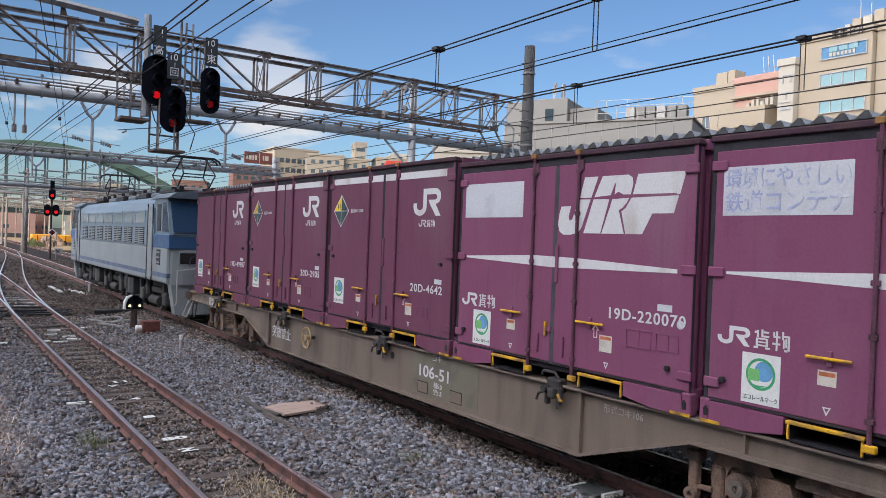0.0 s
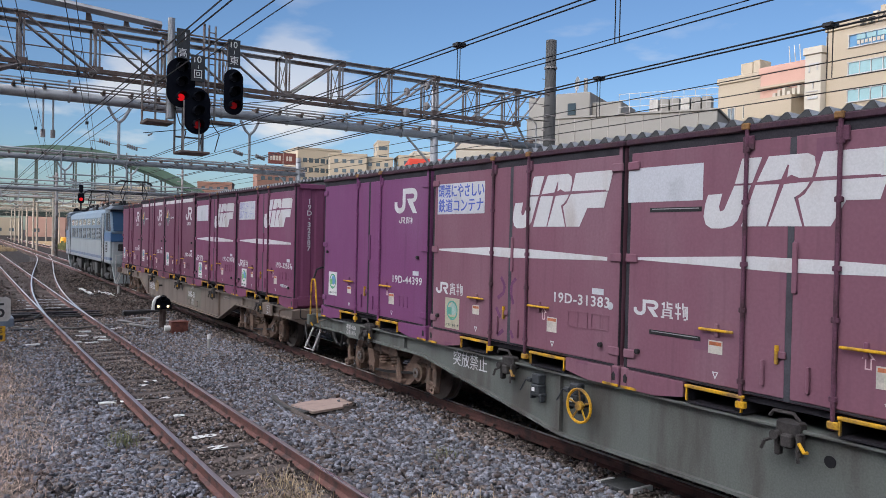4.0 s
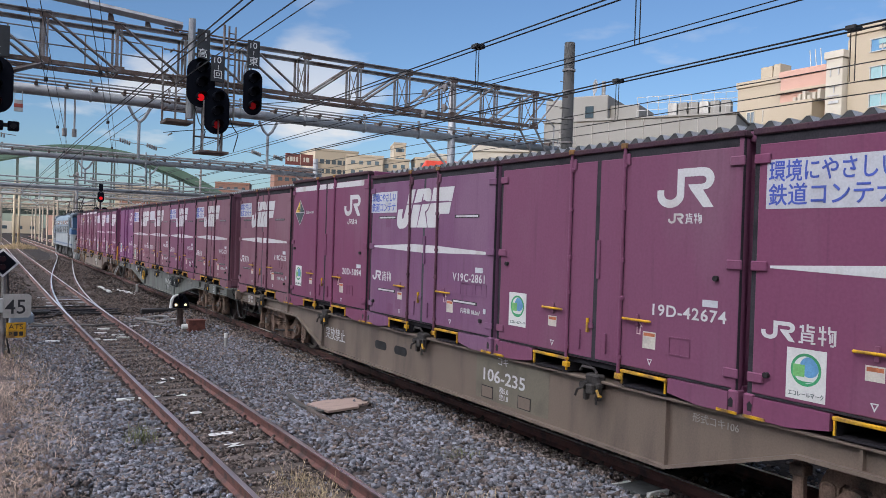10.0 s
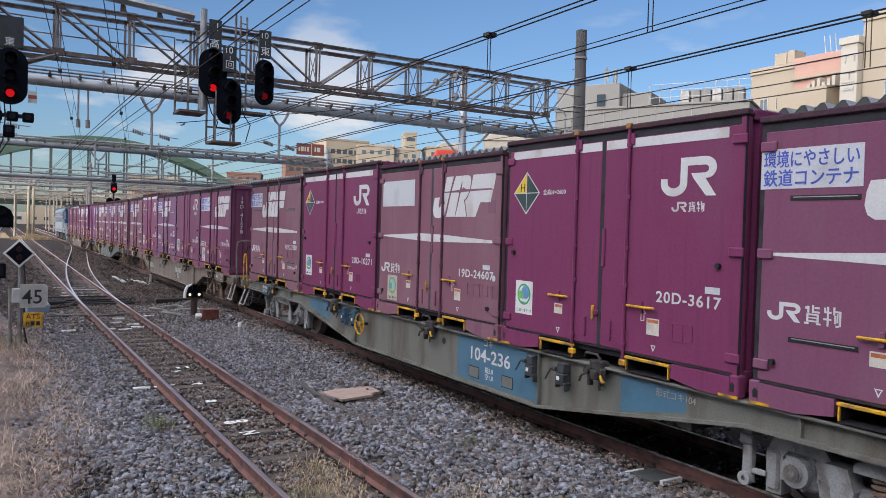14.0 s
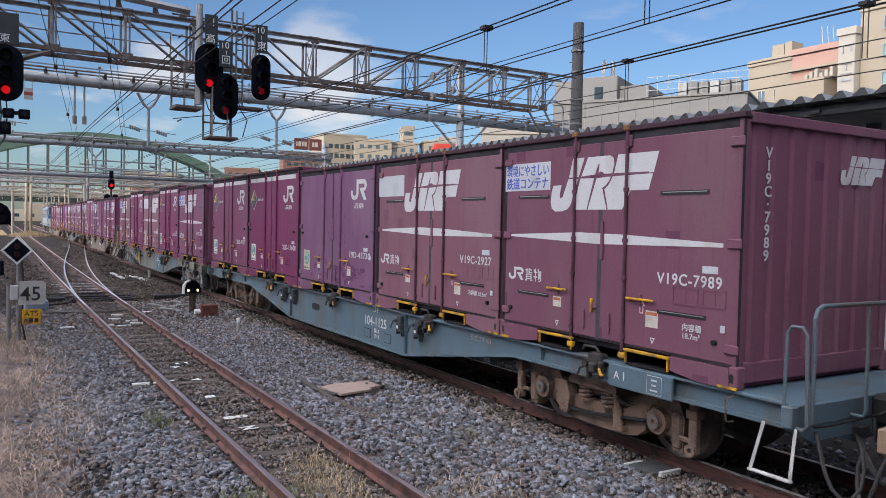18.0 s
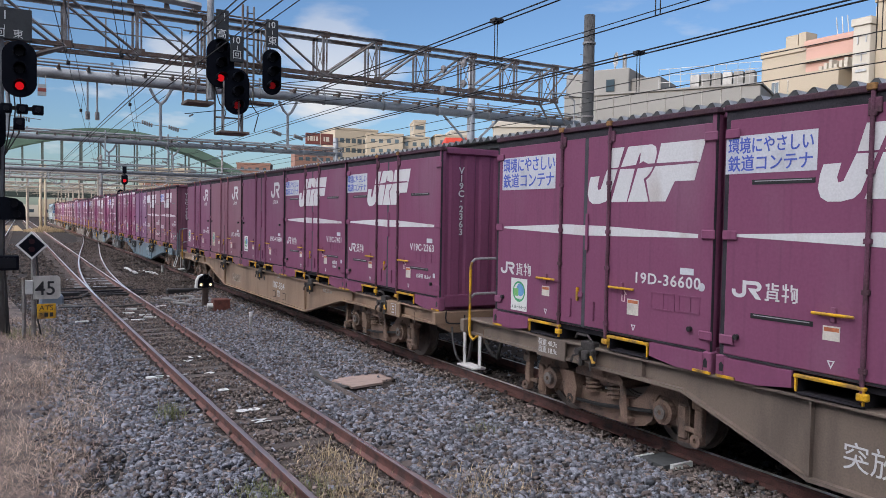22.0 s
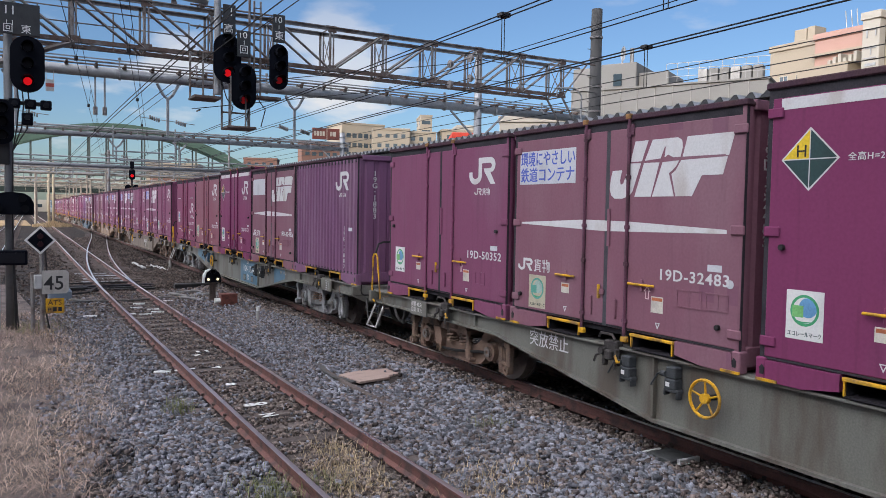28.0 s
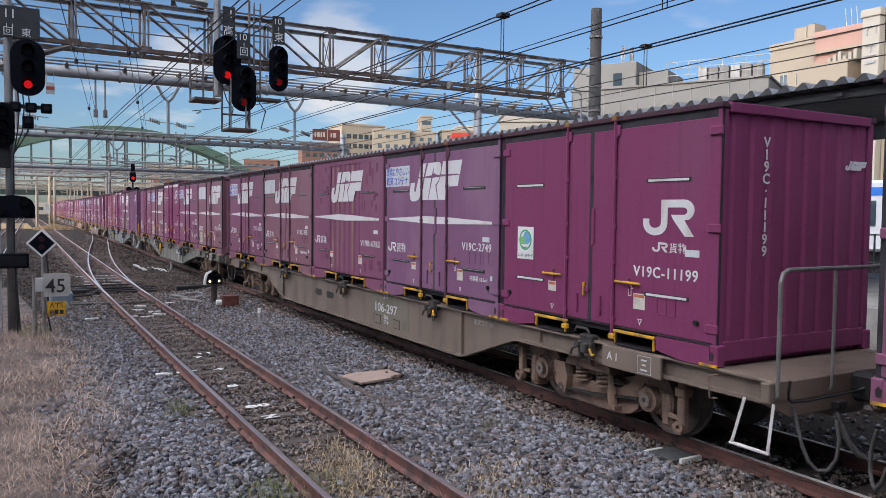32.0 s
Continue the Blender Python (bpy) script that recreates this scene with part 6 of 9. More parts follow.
def container(style, colour, number, placard="", wording="", capacity="18.6m³"):
    """One twelve-foot railway container, long side towards the camera."""
    p = PAINT[colour]
    r1, r2 = (1.475, 2.185) if number in CLOSE_RODS else (1.415, 2.245)
    h = 2.632 if style == "h20" else 2.532
    look_word = {"maroon": "maroon", "ruby": "deep ruby maroon", "violet": "strong violet maroon", "rust": "faded reddish brown", "fresh": "fresh dark red", "brown": "faded brownish maroon", "lilac": "chalky lilac purple", "plum": "plum purple", "dusk": "dusky weathered maroon", "dark": "old dark maroon"}[colour]
    mark_word = {"jrf_v": "with slanted white mark and slits", "jrf_d": "with slanted white mark, green label", "jr": "with round white mark, plain doors",
                 "h20": "with yellow diamond and white band", "g19": "with upright ribs along its side", "v_new": "with low white mark and slits",
                 "v_b": "with ribbed middle, slanted white mark"}[style]
    ob = thing("freight_container", None, f"{look_word} container {mark_word}", "container", "freight containers")
    S = lambda name, key, make, m, label="", at=None: shared(name, (key, h), make, m, ob, at, label)
    S("body", "body", lambda: Shape().box(-1.17, 1.17, -1.76, 1.76, 0.19, h - 0.10), p)
    S("roof", "roof", lambda: Shape().box(-1.20, 1.20, -1.84, 1.84, h - 0.07, h - 0.012, 0.02), TOPGRIME)
    for s in (-1, 1):
        for t in (-1, 1):
            S("corner_post", ("post", s, t), lambda: post_shape(s, t, h), p)
        S("top_rail", ("top", s), lambda: Shape().box(min(s * 1.225, s * 1.14), max(s * 1.225, s * 1.14), -1.845, 1.85, h - 0.060, h, 0.01), TOPGRIME)
        S("end_wall", ("end", s), lambda: corrugated_end(s, h), p)
        S("end_header", ("hdr", s), lambda: Shape().box(-1.11, 1.11, min(s * 1.76, s * 1.85), max(s * 1.76, s * 1.828), h - 0.10, h - 0.002, 0.008), p)
        S("end_sill", ("esill", s), lambda: Shape().box(-1.11, 1.11, min(s * 1.74, s * 1.836), max(s * 1.74, s * 1.836), 0.05, 0.24, 0.008), p)
    S("far_side_panel", "farside", lambda: Shape().box(1.17, 1.205, -1.75, 1.75, 0.2, h - 0.08, 0.005), p)
    # bottom sill with sloping ends and fork pockets
    for s in (-1, 1):
        S("sill", ("sill", s), lambda: Shape().prism([(HALF - 0.10, 0.0), (HALF - 0.46, 0.0), (HALF - 0.80, 0.05), (HALF - 0.80, 0.19), (HALF - 0.10, 0.19)] if s > 0 else
                                                     [(-HALF + 0.10, 0.0), (-HALF + 0.46, 0.0), (-HALF + 0.80, 0.05), (-HALF + 0.80, 0.19), (-HALF + 0.10, 0.19)], "x", -1.222, 1.222), p)
    S("floor_frame", "floorf", lambda: Shape().box(-1.16, 1.16, -1.02, 1.02, 0.13, 0.192), GASKET)
    for u0, u1 in ((0.84, 1.44), (2.30, 2.90)):
        pk = S("fork_pocket", ("pock", u0), lambda: Shape().box(-1.215, 1.215, HALF - u1, HALF - u0, 0.012, 0.03).box(-1.215, 1.215, HALF - u1, HALF - u1 + 0.02, 0.03, 0.15).box(-1.215, 1.215, HALF - u0 - 0.02, HALF - u0, 0.03, 0.15), GASKET)
        shared("yellow_lip", (("lip", u0), h), lambda: Shape().box(-1.245, -1.20, HALF - u1 - 0.01, HALF - u0 + 0.01, 0.150, 0.180, 0.006).box(-1.235, -1.215, HALF - u0 - 0.016, HALF - u0, 0.03, 0.151).box(-1.235, -1.215, HALF - u1, HALF - u1 + 0.016, 0.03, 0.151), YELLOW, pk, label="worn yellow edge")
    for u0 in (0.01, 3.59):
        S("yellow_foot", ("foot", u0), lambda: sbox(u0, u0 + 0.215, 0.0, 0.026, 1.215, 1.232), YELLOW) if u0 < 1 else \
            S("yellow_foot", ("foot", u0), lambda: sbox(3.50, 3.712, 0.0, 0.026, 1.215, 1.232), YELLOW)
        S("corner_slot", ("slot", u0), lambda: spoly([(u0 + 0.04, 0.06), (u0 + 0.08, 0.06), (u0 + 0.085, 0.12), (u0 + 0.06, 0.15), (u0 + 0.035, 0.12)], 1.22, 1.228), BLACK)
    if style == "v_b":
        S("side_header", "shead", lambda: sbox(0.07, 3.664, h - 0.15, h - 0.055, 1.165, 1.208, 0.006), p)
    else:
        S("gasket", ("gask", style == "g19", r1), lambda: frame_of([(0.060, 3.672)], h) if style == "g19" else frame_of([(0.060, r1), (r1, 1.84), (1.84, r2), (r2, 3.672)], h), SEAL, "dark rubber door seal and painted seam shade")
    if style in ("g19",):
        sh_key = "ribs"
        def ribs():
            s = Shape()
            n = 19
            vs, fs = [], []
            pts = []
            for i in range(n):
                a = 0.13 + i * 3.45 / n
                w = 3.45 / n
                pts += [(a, 1.165), (a + 0.25 * w, 1.165), (a + 0.4 * w, 1.207), (a + 0.85 * w, 1.207), (a + w, 1.165)]
            for z in (0.2, h - 0.08):
                vs += [(-d, HALF - u, z) for u, d in pts]
            k = len(pts)
            for i in range(k - 1):
                fs.append((i, i + 1, k + i + 1, k + i))
            return s.add(vs, fs)
        S("ribbed_side", sh_key, ribs, p)
    else:
        panels = ((0.070, r1 - 0.008), (r1 + 0.008, 1.815), (1.865, r2 - 0.008), (r2 + 0.008, 3.664))
        if style == "v_b":
            panels = ((0.07, 1.05), (2.62, 3.664))
            def midribs():
                vs, fs, pts, n = [], [], [], 6
                for i in range(n):
                    w = 1.57 / n
                    a = 1.05 + i * w
                    pts += [(a, 1.182), (a + 0.25 * w, 1.182), (a + 0.4 * w, 1.206), (a + 0.85 * w, 1.206), (a + w, 1.182)]
                for z in (0.2, h - 0.08):
                    vs += [(-d, HALF - u, z) for u, d in pts]
                k = len(pts)
                for i in range(k - 1):
                    fs.append((i, i + 1, k + i + 1, k + i))
                return Shape().add(vs, fs)
            S("ribbed_middle", "midribs", midribs, p)
        for u0, u1 in panels:
            S("door_leaf", ("leaf", u0, u1), lambda: sbox(u0, u1, 0.220, h - 0.140, 1.165, 1.205, 0.008), p)
    if style not in ("g19", "v_b"):
        S("centre_seal", "cseal", lambda: sbox(1.812, 1.868, 0.2, h - 0.15, 1.165, 1.203), mat("grey_centre_seal", (0.066, 0.066, 0.076), 0.75, vary=0.2, spec=0.15) if style in ("jrf_v", "jrf_d") else SEAL, "grey rubber centre seal")
        for u in (r1, r2):
            rod = S("lock_rod", ("rod", u), lambda: rod_shape(u, h), DARKROD if style in ("jrf_v", "jrf_d") else p)
            shared("cam", (("camt", u), h), lambda: sbox(u - 0.05, u + 0.03, h - 0.045, h + 0.012, 1.20, 1.245, 0.008), RUST_CAM, rod, label="rusty yellow cam")
            shared("cam", (("camb", u), h), lambda: sbox(u - 0.035, u + 0.06, 0.07, 0.13, 1.20, 1.25, 0.008), YELLOW, rod, label="yellow cam")
        for u0, u1 in ((0.97, 1.34), (r2 + 0.045, r2 + 0.44)):
            hd = S("lock_handle", ("hand", u0), lambda: sbox(u0, u1, 0.702, 0.728, 1.225, 1.25, 0.008), YELLOW, "yellow lever handle")
            shared("bracket", (("hbr", u0), h), lambda: sbox((u0 + u1) / 2 - 0.02, (u0 + u1) / 2 + 0.02, 0.65, 0.775, 1.205, 1.229, 0.006), p, hd)
        S("seal_lever", "lever", lambda: sbox(1.735, 1.765, 0.50, 0.66, 1.205, 1.235, 0.006), YELLOW, "yellow lever")
        S("latch", "latch", lambda: sbox(1.74, 1.83, 0.55, 0.61, 1.205, 1.222, 0.005), p)
        S("upper_latch", "ulatch", lambda: sbox(1.866, 1.912, 1.10, 1.52, 1.205, 1.226, 0.006), p)
        for u in (1.62, 2.03):
            S("grip", ("grip", u), lambda: sbox(u - 0.015, u + 0.015, 0.30, 0.52, 1.205, 1.23, 0.006), p)
        for z in (h - 0.27, 1.33, 0.36):
            for u in (0.030, 3.55):
                S("hinge", ("hinge", u, z), lambda: hooked(u, z), p)
        for u in (0.22, 3.44):
            S("bumper", ("bump", u, style in ("jr", "h20")), lambda: Shape().disc((-1.222, HALF - u, 1.195 if style in ("jr", "h20") else 0.40), "x", 0, 0.026, 0.035, 12), BLACKIRON)
    for z, u0, u1 in ((1.812, 0.33, 0.945), (1.812, 2.715, 3.325), (0.615, 0.36, 0.97), (0.615, 2.715, 3.33)) if style in ("jrf_v", "v_new", "v_b") else ():
        sl = S("air_slit", ("slit", u0, z), lambda: sbox(u0, u1, z - 0.022, z + 0.022, 1.2052, 1.2085), BLACK, "black air slit")
        shared("slit_edge", (("slite", u0, z, style == "v_new" or number == "V19C-2861"), h), lambda: sbox(u0 + 0.03, u1 - 0.03, z + 0.004 if style != "v_new" and number != "V19C-2861" else z - 0.012, z + 0.012, 1.2086, 1.2105), GALV if style != "v_new" and number != "V19C-2861" else WHITE, sl, label="bright slit edge")
    # marks and lettering
    if style in ("jrf_v", "jrf_d", "v_b"):
        lu, lw = {"jrf_d": (1.88, 1.68), "jrf_v": (0.97, 1.71), "v_b": (1.11, 1.66)}[style]
        lg = S("white_mark", ("logo", lu), lambda: logo_mesh(lu, lu + lw, 1.632, 2.242), WHITE, "slanted white company mark")
        shared("mark_split", (("split", lu), h), lambda: spoly([(lu + 0.24, 2.010), (lu + 0.80, 2.045), (lu + 0.86, 2.075), (lu + 0.93, 2.045), (lu + 1.58, 2.040), (lu + 1.58, 2.022), (lu + 0.93, 2.008), (lu + 0.80, 2.002)], 1.2076, 1.2086), p, lg)
        sl = 0.21 if style == "jrf_d" else 0.13
        S("white_stripe", ("stripe", sl), lambda: spoly([(sl, 1.340), (1.50, 1.392), (2.2, 1.382), (3.50, 1.330), (3.50, 1.292), (1.80, 1.268), (sl, 1.318)], 1.2055, 1.2072), WHITE, "tapered white stripe")
        dz = -0.05 if style == "jrf_d" else 0.0
        S("wording", ("jrbars", dz), lambda: bars(0.15, 0.83, 0.765 + dz, 0.925 + dz), WHITE, "white wording bars")
    if style in ("jr", "h20"):
        S("white_mark", "jrmark", lambda: round_mark(2.69, 3.375, 1.855, 2.232), WHITE, "round white company mark")
        S("wording", "jrbars2", lambda: bars(2.84, 3.25, 1.702, 1.80), WHITE, "white wording bars")
    if style == "v_new":
        S("white_mark", "jrmark3", lambda: round_mark(2.68, 3.375, 1.24, 1.61), WHITE, "round white company mark")
        S("wording", "jrbars3", lambda: bars(2.82, 3.285, 1.07, 1.17), WHITE, "white wording bars")
    if style == "g19":
        S("white_mark", "jrmark4", lambda: round_mark(2.55, 3.25, 1.85, 2.23), WHITE, "round white company mark")
        S("wording", "jrbars4", lambda: bars(2.75, 3.1, 1.72, 1.80), WHITE, "white wording bars")
    if style == "h20":
        for u0, u1 in ((0.16, 1.38), (1.44, 1.81), (1.88, 2.21), (2.28, 3.5)):
            S("white_band", ("band", u0), lambda: sbox(u0, u1, 2.385, 2.482, 1.2055, 1.2075), WHITE, "white top band")
        dm = S("hazard_diamond", "diam", lambda: spoly([(0.177, 1.95), (0.445, 2.218), (0.713, 1.95), (0.445, 1.682)], 1.2055, 1.2072), WHITE, "white edged diamond label")
        shared("diamond_field", ("dmd1", h), lambda: spoly([(0.200, 1.955), (0.440, 1.955), (0.440, 2.194)], 1.2074, 1.2082), mat("diamond_yellow", (0.68, 0.47, 0.02), 0.5), dm, label="yellow quarter")
        for i, q in enumerate(([(0.450, 1.955), (0.690, 1.955), (0.450, 2.194)], [(0.200, 1.945), (0.440, 1.945), (0.440, 1.706)], [(0.450, 1.945), (0.690, 1.945), (0.450, 1.706)])):
            shared("diamond_field", (("dmd2", i), h), lambda: spoly(q, 1.2074, 1.2082), GREEN_DARK, dm, label="dark green quarter")
        put("lettering", text_mesh("H", 0.15, BLACK), dm, Matrix.Translation((-1.210, HALF - 0.315, 1.968)) @ SIDE)
        put("lettering", figures("全高H=2600", 0.42, 0.050, WHITE, 0.004), ob, Matrix.Translation((-1.208, HALF - 0.785, 1.925)) @ SIDE)
    nz, nu, nw = {"jr": (0.79, 2.68, 0.88), "h20": (0.79, 2.68, 0.80), "jrf_d": (0.795, 2.68, 0.87), "jrf_v": (0.905, 2.70, 0.80), "v_b": (0.80, 2.66, 0.89), "v_new": (0.80, 2.55, 0.89), "g19": (0.8, 2.7, 0.8)}[style]
    nw *= {"19D-220070": 1.08, "20D-10271": 1.08, "20D-11608": 1.08, "V19C-995": 0.9}.get(number, 1.0)
    if style != "g19":
        put("number_lettering", figures(number, nw, 0.108, WHITE), ob, Matrix.Translation((-1.208, HALF - nu, nz)) @ SIDE, "white painted number")
    else:
        put("number_lettering", text_mesh(number, 0.13, WHITE, 1.0, True), ob, Matrix.Translation((-1.209, HALF - 3.05, 1.05)) @ SIDE, "white painted number")
    S("number_plate_blank", ("idp", style in ("jr", "h20", "jrf_d")), lambda: sbox(3.29, 3.46, 0.925, 0.99, 1.2055, 1.209) if style in ("jr", "h20", "jrf_d") else sbox(3.27, 3.45, 1.04, 1.11, 1.2055, 1.209), PALE, "pale card plate")
    if style == "jrf_d" or number == "19D-43730":
        S("round_stamp", ("stamp", nz), lambda: Shape().disc((-1.2065, HALF - 3.56, nz + 0.025), "x", 0.0, 0.042, 0.002, 14), PALE)
    if number == "19D-32587":
        put("lettering", text_mesh("内容積 18.7m³", 0.072, WHITE, 1.0, False, 0.01), ob, Matrix.Translation((-1.208, HALF - 2.93, 0.40)) @ SIDE)
    if wording:
        pl = S("placard", ("plac", style == "jrf_d"), lambda: sbox(0.15, 1.28, 1.825, 2.247, 1.2055, 1.2075, 0) if style == "jrf_d" else sbox(0.035, 0.955, 1.893, 2.236, 1.2055, 1.2075, 0), PALE, "pale placard with faded blue words")
        if wording == "text":
            for i, line in enumerate(("環境にやさしい", "鉄道コンテナ")):
                wide = 0.93 if i == 0 else 1.08
                big = style == "jrf_d"
                ink = mat("worn_blue_ink", (0.30, 0.33, 0.50), 0.6, second=(0.53, 0.54, 0.57), second_amount=0.6, scale=5) if number == "19D-32587" else BLUE_INK
                put("lettering", text_mesh(line, 0.197 if big else 0.155, ink, wide * 0.86, False, 0.01), pl, Matrix.Translation((-1.2095, HALF - (0.17 if big else 0.06), (2.070 if big else 2.087) - (0.20 if big else 0.160) * i)) @ SIDE)
    if style in ("jrf_d", "jr", "h20", "v_new"):
        eu, ez = (0.40, 0.25) if style == "jrf_d" else (0.28, 0.42)
        if style == "v_new":
            eu, ez = 0.38, 0.86
        old = colour in ("brown", "lilac", "rust")
        el = S("eco_label", ("eco", eu, ez), lambda: sbox(eu, eu + 0.35, ez, ez + 0.42, 1.2055, 1.2072), ECO_CARD if old else SIGNWHITE, "faded cream label with a teal globe" if old else "white label with a green globe")
        shared("green_ring", (("eco2", eu, ez), h), lambda: Shape().disc((-1.2078, HALF - eu - 0.175, ez + 0.25), "x", 0.112, 0.135, 0.0014, 22), TEAL if old else GREEN_LABEL, el, label="green round print")
        shared("blue_globe", (("eco3", eu, ez), h), lambda: Shape().disc((-1.2076, HALF - eu - 0.205, ez + 0.275), "x", 0.0, 0.085, 0.0012, 16), mat("faded_globe_print", (0.30, 0.42, 0.38), 0.6) if old else mat("blue_globe_print", (0.12, 0.30, 0.52), 0.5), el, label="pale blue globe print")
        shared("green_square", (("eco5", eu, ez), h), lambda: sbox(eu + 0.06, eu + 0.165, ez + 0.19, ez + 0.29, 1.2073, 1.2092), TEAL if old else mat("pale_green_print", (0.16, 0.42, 0.14), 0.5), el)
        shared("green_swirl", (("eco6", eu, ez), h), lambda: spoly([(eu + 0.07, ez + 0.17), (eu + 0.15, ez + 0.135), (eu + 0.26, ez + 0.16), (eu + 0.15, ez + 0.155)], 1.2073, 1.2086), GREEN_LABEL, el)
        put("caption_lettering", text_mesh("エコレールマーク", 0.050, GREEN_DARK, 0.80), el, Matrix.Translation((-1.2086, HALF - eu - 0.02, ez + 0.03)) @ SIDE)
    if style not in ("g19",):
        for u0, z0, w, hh in ((1.06, 0.50, 0.15, 0.12), (2.56, 0.44, 0.17, 0.17)):
            cd = S("notice_card", ("card", u0), lambda: sbox(u0, u0 + w, z0, z0 + hh, 1.2055, 1.2072), CARDBEIGE, "small off-white notice card")
            shared("red_heading", (("cardr", u0), h), lambda: sbox(u0 + 0.01, u0 + w - 0.01, z0 + hh - 0.045, z0 + hh - 0.012, 1.2073, 1.2082), CARDRED, cd)
        if style != "v_b":
            S("arrow_mark", "arrow", lambda: arrow_up(2.50, 0.60), mat("pink_arrow_paint", (0.58, 0.40, 0.42), 0.6, vary=0.3, scale=20))
        for u in (1.14, 2.66):
            S("triangle_mark", ("tri", u), lambda: triangle_frame(u), WHITE)
        for u0, u1, z0, z1 in ((2.91, 3.07, 0.71, 0.89), (3.07, 3.23, 0.71, 0.89), (3.28, 3.42, 0.72, 0.89), (3.42, 3.55, 0.72, 0.89)) if style.startswith("jrf") or style == "v_b" else ((2.90, 3.03, 0.42, 0.6), (3.03, 3.16, 0.42, 0.6)):
            dz = -0.17 if style == "jrf_d" and z0 > 0.6 else -0.33 if style == "v_b" and z0 > 0.6 else 0.0
            S("card_frame", ("win", u0, z0, dz), lambda: frame_rect(u0, u1, z0 + dz, z1 + dz), p)
        if style.startswith("jrf_v"):
            put("lettering", text_mesh(("内容積\n" if number in TWO_LINES else "内容積 ") + ("18.7m³" if number == "V19C-7989" else capacity), 0.080, WHITE, 1.0, False, 0.01), ob, Matrix.Translation((-1.208, HALF - (3.04 if number in TWO_LINES else 2.93), 0.47)) @ SIDE)
            S("small_plate", "smp", lambda: sbox(3.50, 3.555, 0.50, 0.57, 1.2055, 1.222, 0.006), PALE)
    if number == "V19B-6762":
        # square touched-up patches and long tan rain stains
        seeds = random.Random(41)
        for i in range(74):
            u = seeds.choice((seeds.uniform(0.10, 0.95), seeds.uniform(2.64, 3.56), seeds.uniform(2.64, 3.56)))
            z, w, hh = seeds.uniform(0.26, 2.30), seeds.uniform(0.04, 0.15), seeds.uniform(0.05, 0.22)
            if 0.30 < u + w and u < 0.75 and 0.70 < z + hh and z < 1.05 or u > 2.5 and 0.60 < z + hh and z < 1.15 or 1.20 < z + hh and z < 1.45:
                continue
            part("paint_patch", sbox(u, min(u + w, 3.64), z, z + hh, 1.2051, 1.2056 + 0.00001 * i, 0), PATCHPAINT, ob)
        for i in range(6):
            u = 1.05 + (i + 0.62) * 1.57 / 6
            if i in (0, 1, 2, 4):
                part("rain_stain", sbox(u - 0.045, u + 0.045, 0.3, 1.26, 1.2062, 1.2068), STAINTAN, ob, "long tan rain stain")
                part("rain_stain", sbox(u - 0.040, u + 0.045, 1.42, 2.34, 1.2062, 1.2068), STAINTAN, ob, "long tan rain stain")
    if number == "19D-31383":
        scrawl = mat("plum_scrawl", (0.150, 0.056, 0.122), 0.5, vary=0.25, scale=8, spec=0.08)
        for stroke in (((1.665, 1.02), (1.745, 0.915), (1.725, 0.83), (1.605, 0.75)), ((1.965, 1.02), (1.880, 0.935), (1.880, 0.81), (1.925, 0.70)),
                       ((1.575, 0.63), (1.675, 0.51)), ((1.615, 0.28), (1.735, 0.36)), ((1.875, 0.37), (1.935, 0.28))):
            part("paint_stroke", strip(stroke, 0.026), scrawl, ob, "faint plum brush stroke")
    if number == "19D-43730":
        seeds = random.Random(8)
        blots = Shape()
        for i in range(90):
            low = i < 64
            u = seeds.triangular(0.2, 3.5, 2.4) if low else seeds.uniform(0.15, 3.45)
            z = seeds.uniform(0.22, 0.62) if low else seeds.uniform(0.60, 1.60)
            w, hh = (seeds.uniform(0.05, 0.22), seeds.uniform(0.04, 0.13)) if low else (seeds.uniform(0.015, 0.05), seeds.uniform(0.03, 0.12))
            u = min(u, 3.52 - w)
            if 0.2 < u + w and u < 0.68 and z < 1.0 or u + w > 2.6 and 0.70 < z + hh and z < 1.05 or any(abs(u + w / 2 - q) < w / 2 + 0.035 for q in (1.83, r1, r2)):
                continue
            c = [seeds.uniform(0.1, 0.4) for _ in range(4)]
            q = spoly([(u + c[0] * w, z), (u + w * (1 - c[1]), z + 0.1 * hh * c[2]), (u + w, z + c[1] * hh), (u + w * (1 - 0.3 * c[2]), z + hh * (1 - c[2])), (u + w * (1 - c[3]), z + hh), (u + c[2] * w, z + hh * (1 - 0.3 * c[0])), (u + 0.2 * c[1] * w, z + hh * (1 - c[3])), (u, z + c[0] * hh)], 1.2046 + 0.00003 * i, 1.2052 + 0.00003 * i)
            blots.add(q.v, q.f)
        tagged(part("touch_up_paint", blots, mat("plum_touch_up", (0.135, 0.048, 0.115), 0.5, vary=0.2, scale=6, spec=0.08), ob, "dark plum touched-up paint blotches"), kind="stuff")
    # rear end lettering
    put("end_lettering", text_mesh(number.replace("-", "·"), 0.142, WHITE, 1.1, True, 0.02), ob, pose({"jrf_d": -0.89, "jr": -0.60, "v_new": -0.55}.get(style, -0.83), -1.8185, h - 0.40, 90, 0, 0), "white painted number")
    if style != "jr":
        e = Shape()
        for poly in LOGO:
            q = Shape().prism([(0.30 + a * 0.78, h - 0.60 + b * 0.30) if style != "v_new" else (0.72 + a * 0.38, h - 0.58 + b * 0.10) for a, b in poly], "y", -1.8195, -1.816)
            e.add(q.v, q.f)
        shared("end_mark", ("endlogo", h, style == "v_new"), lambda: e, WHITE, ob)
    return ob

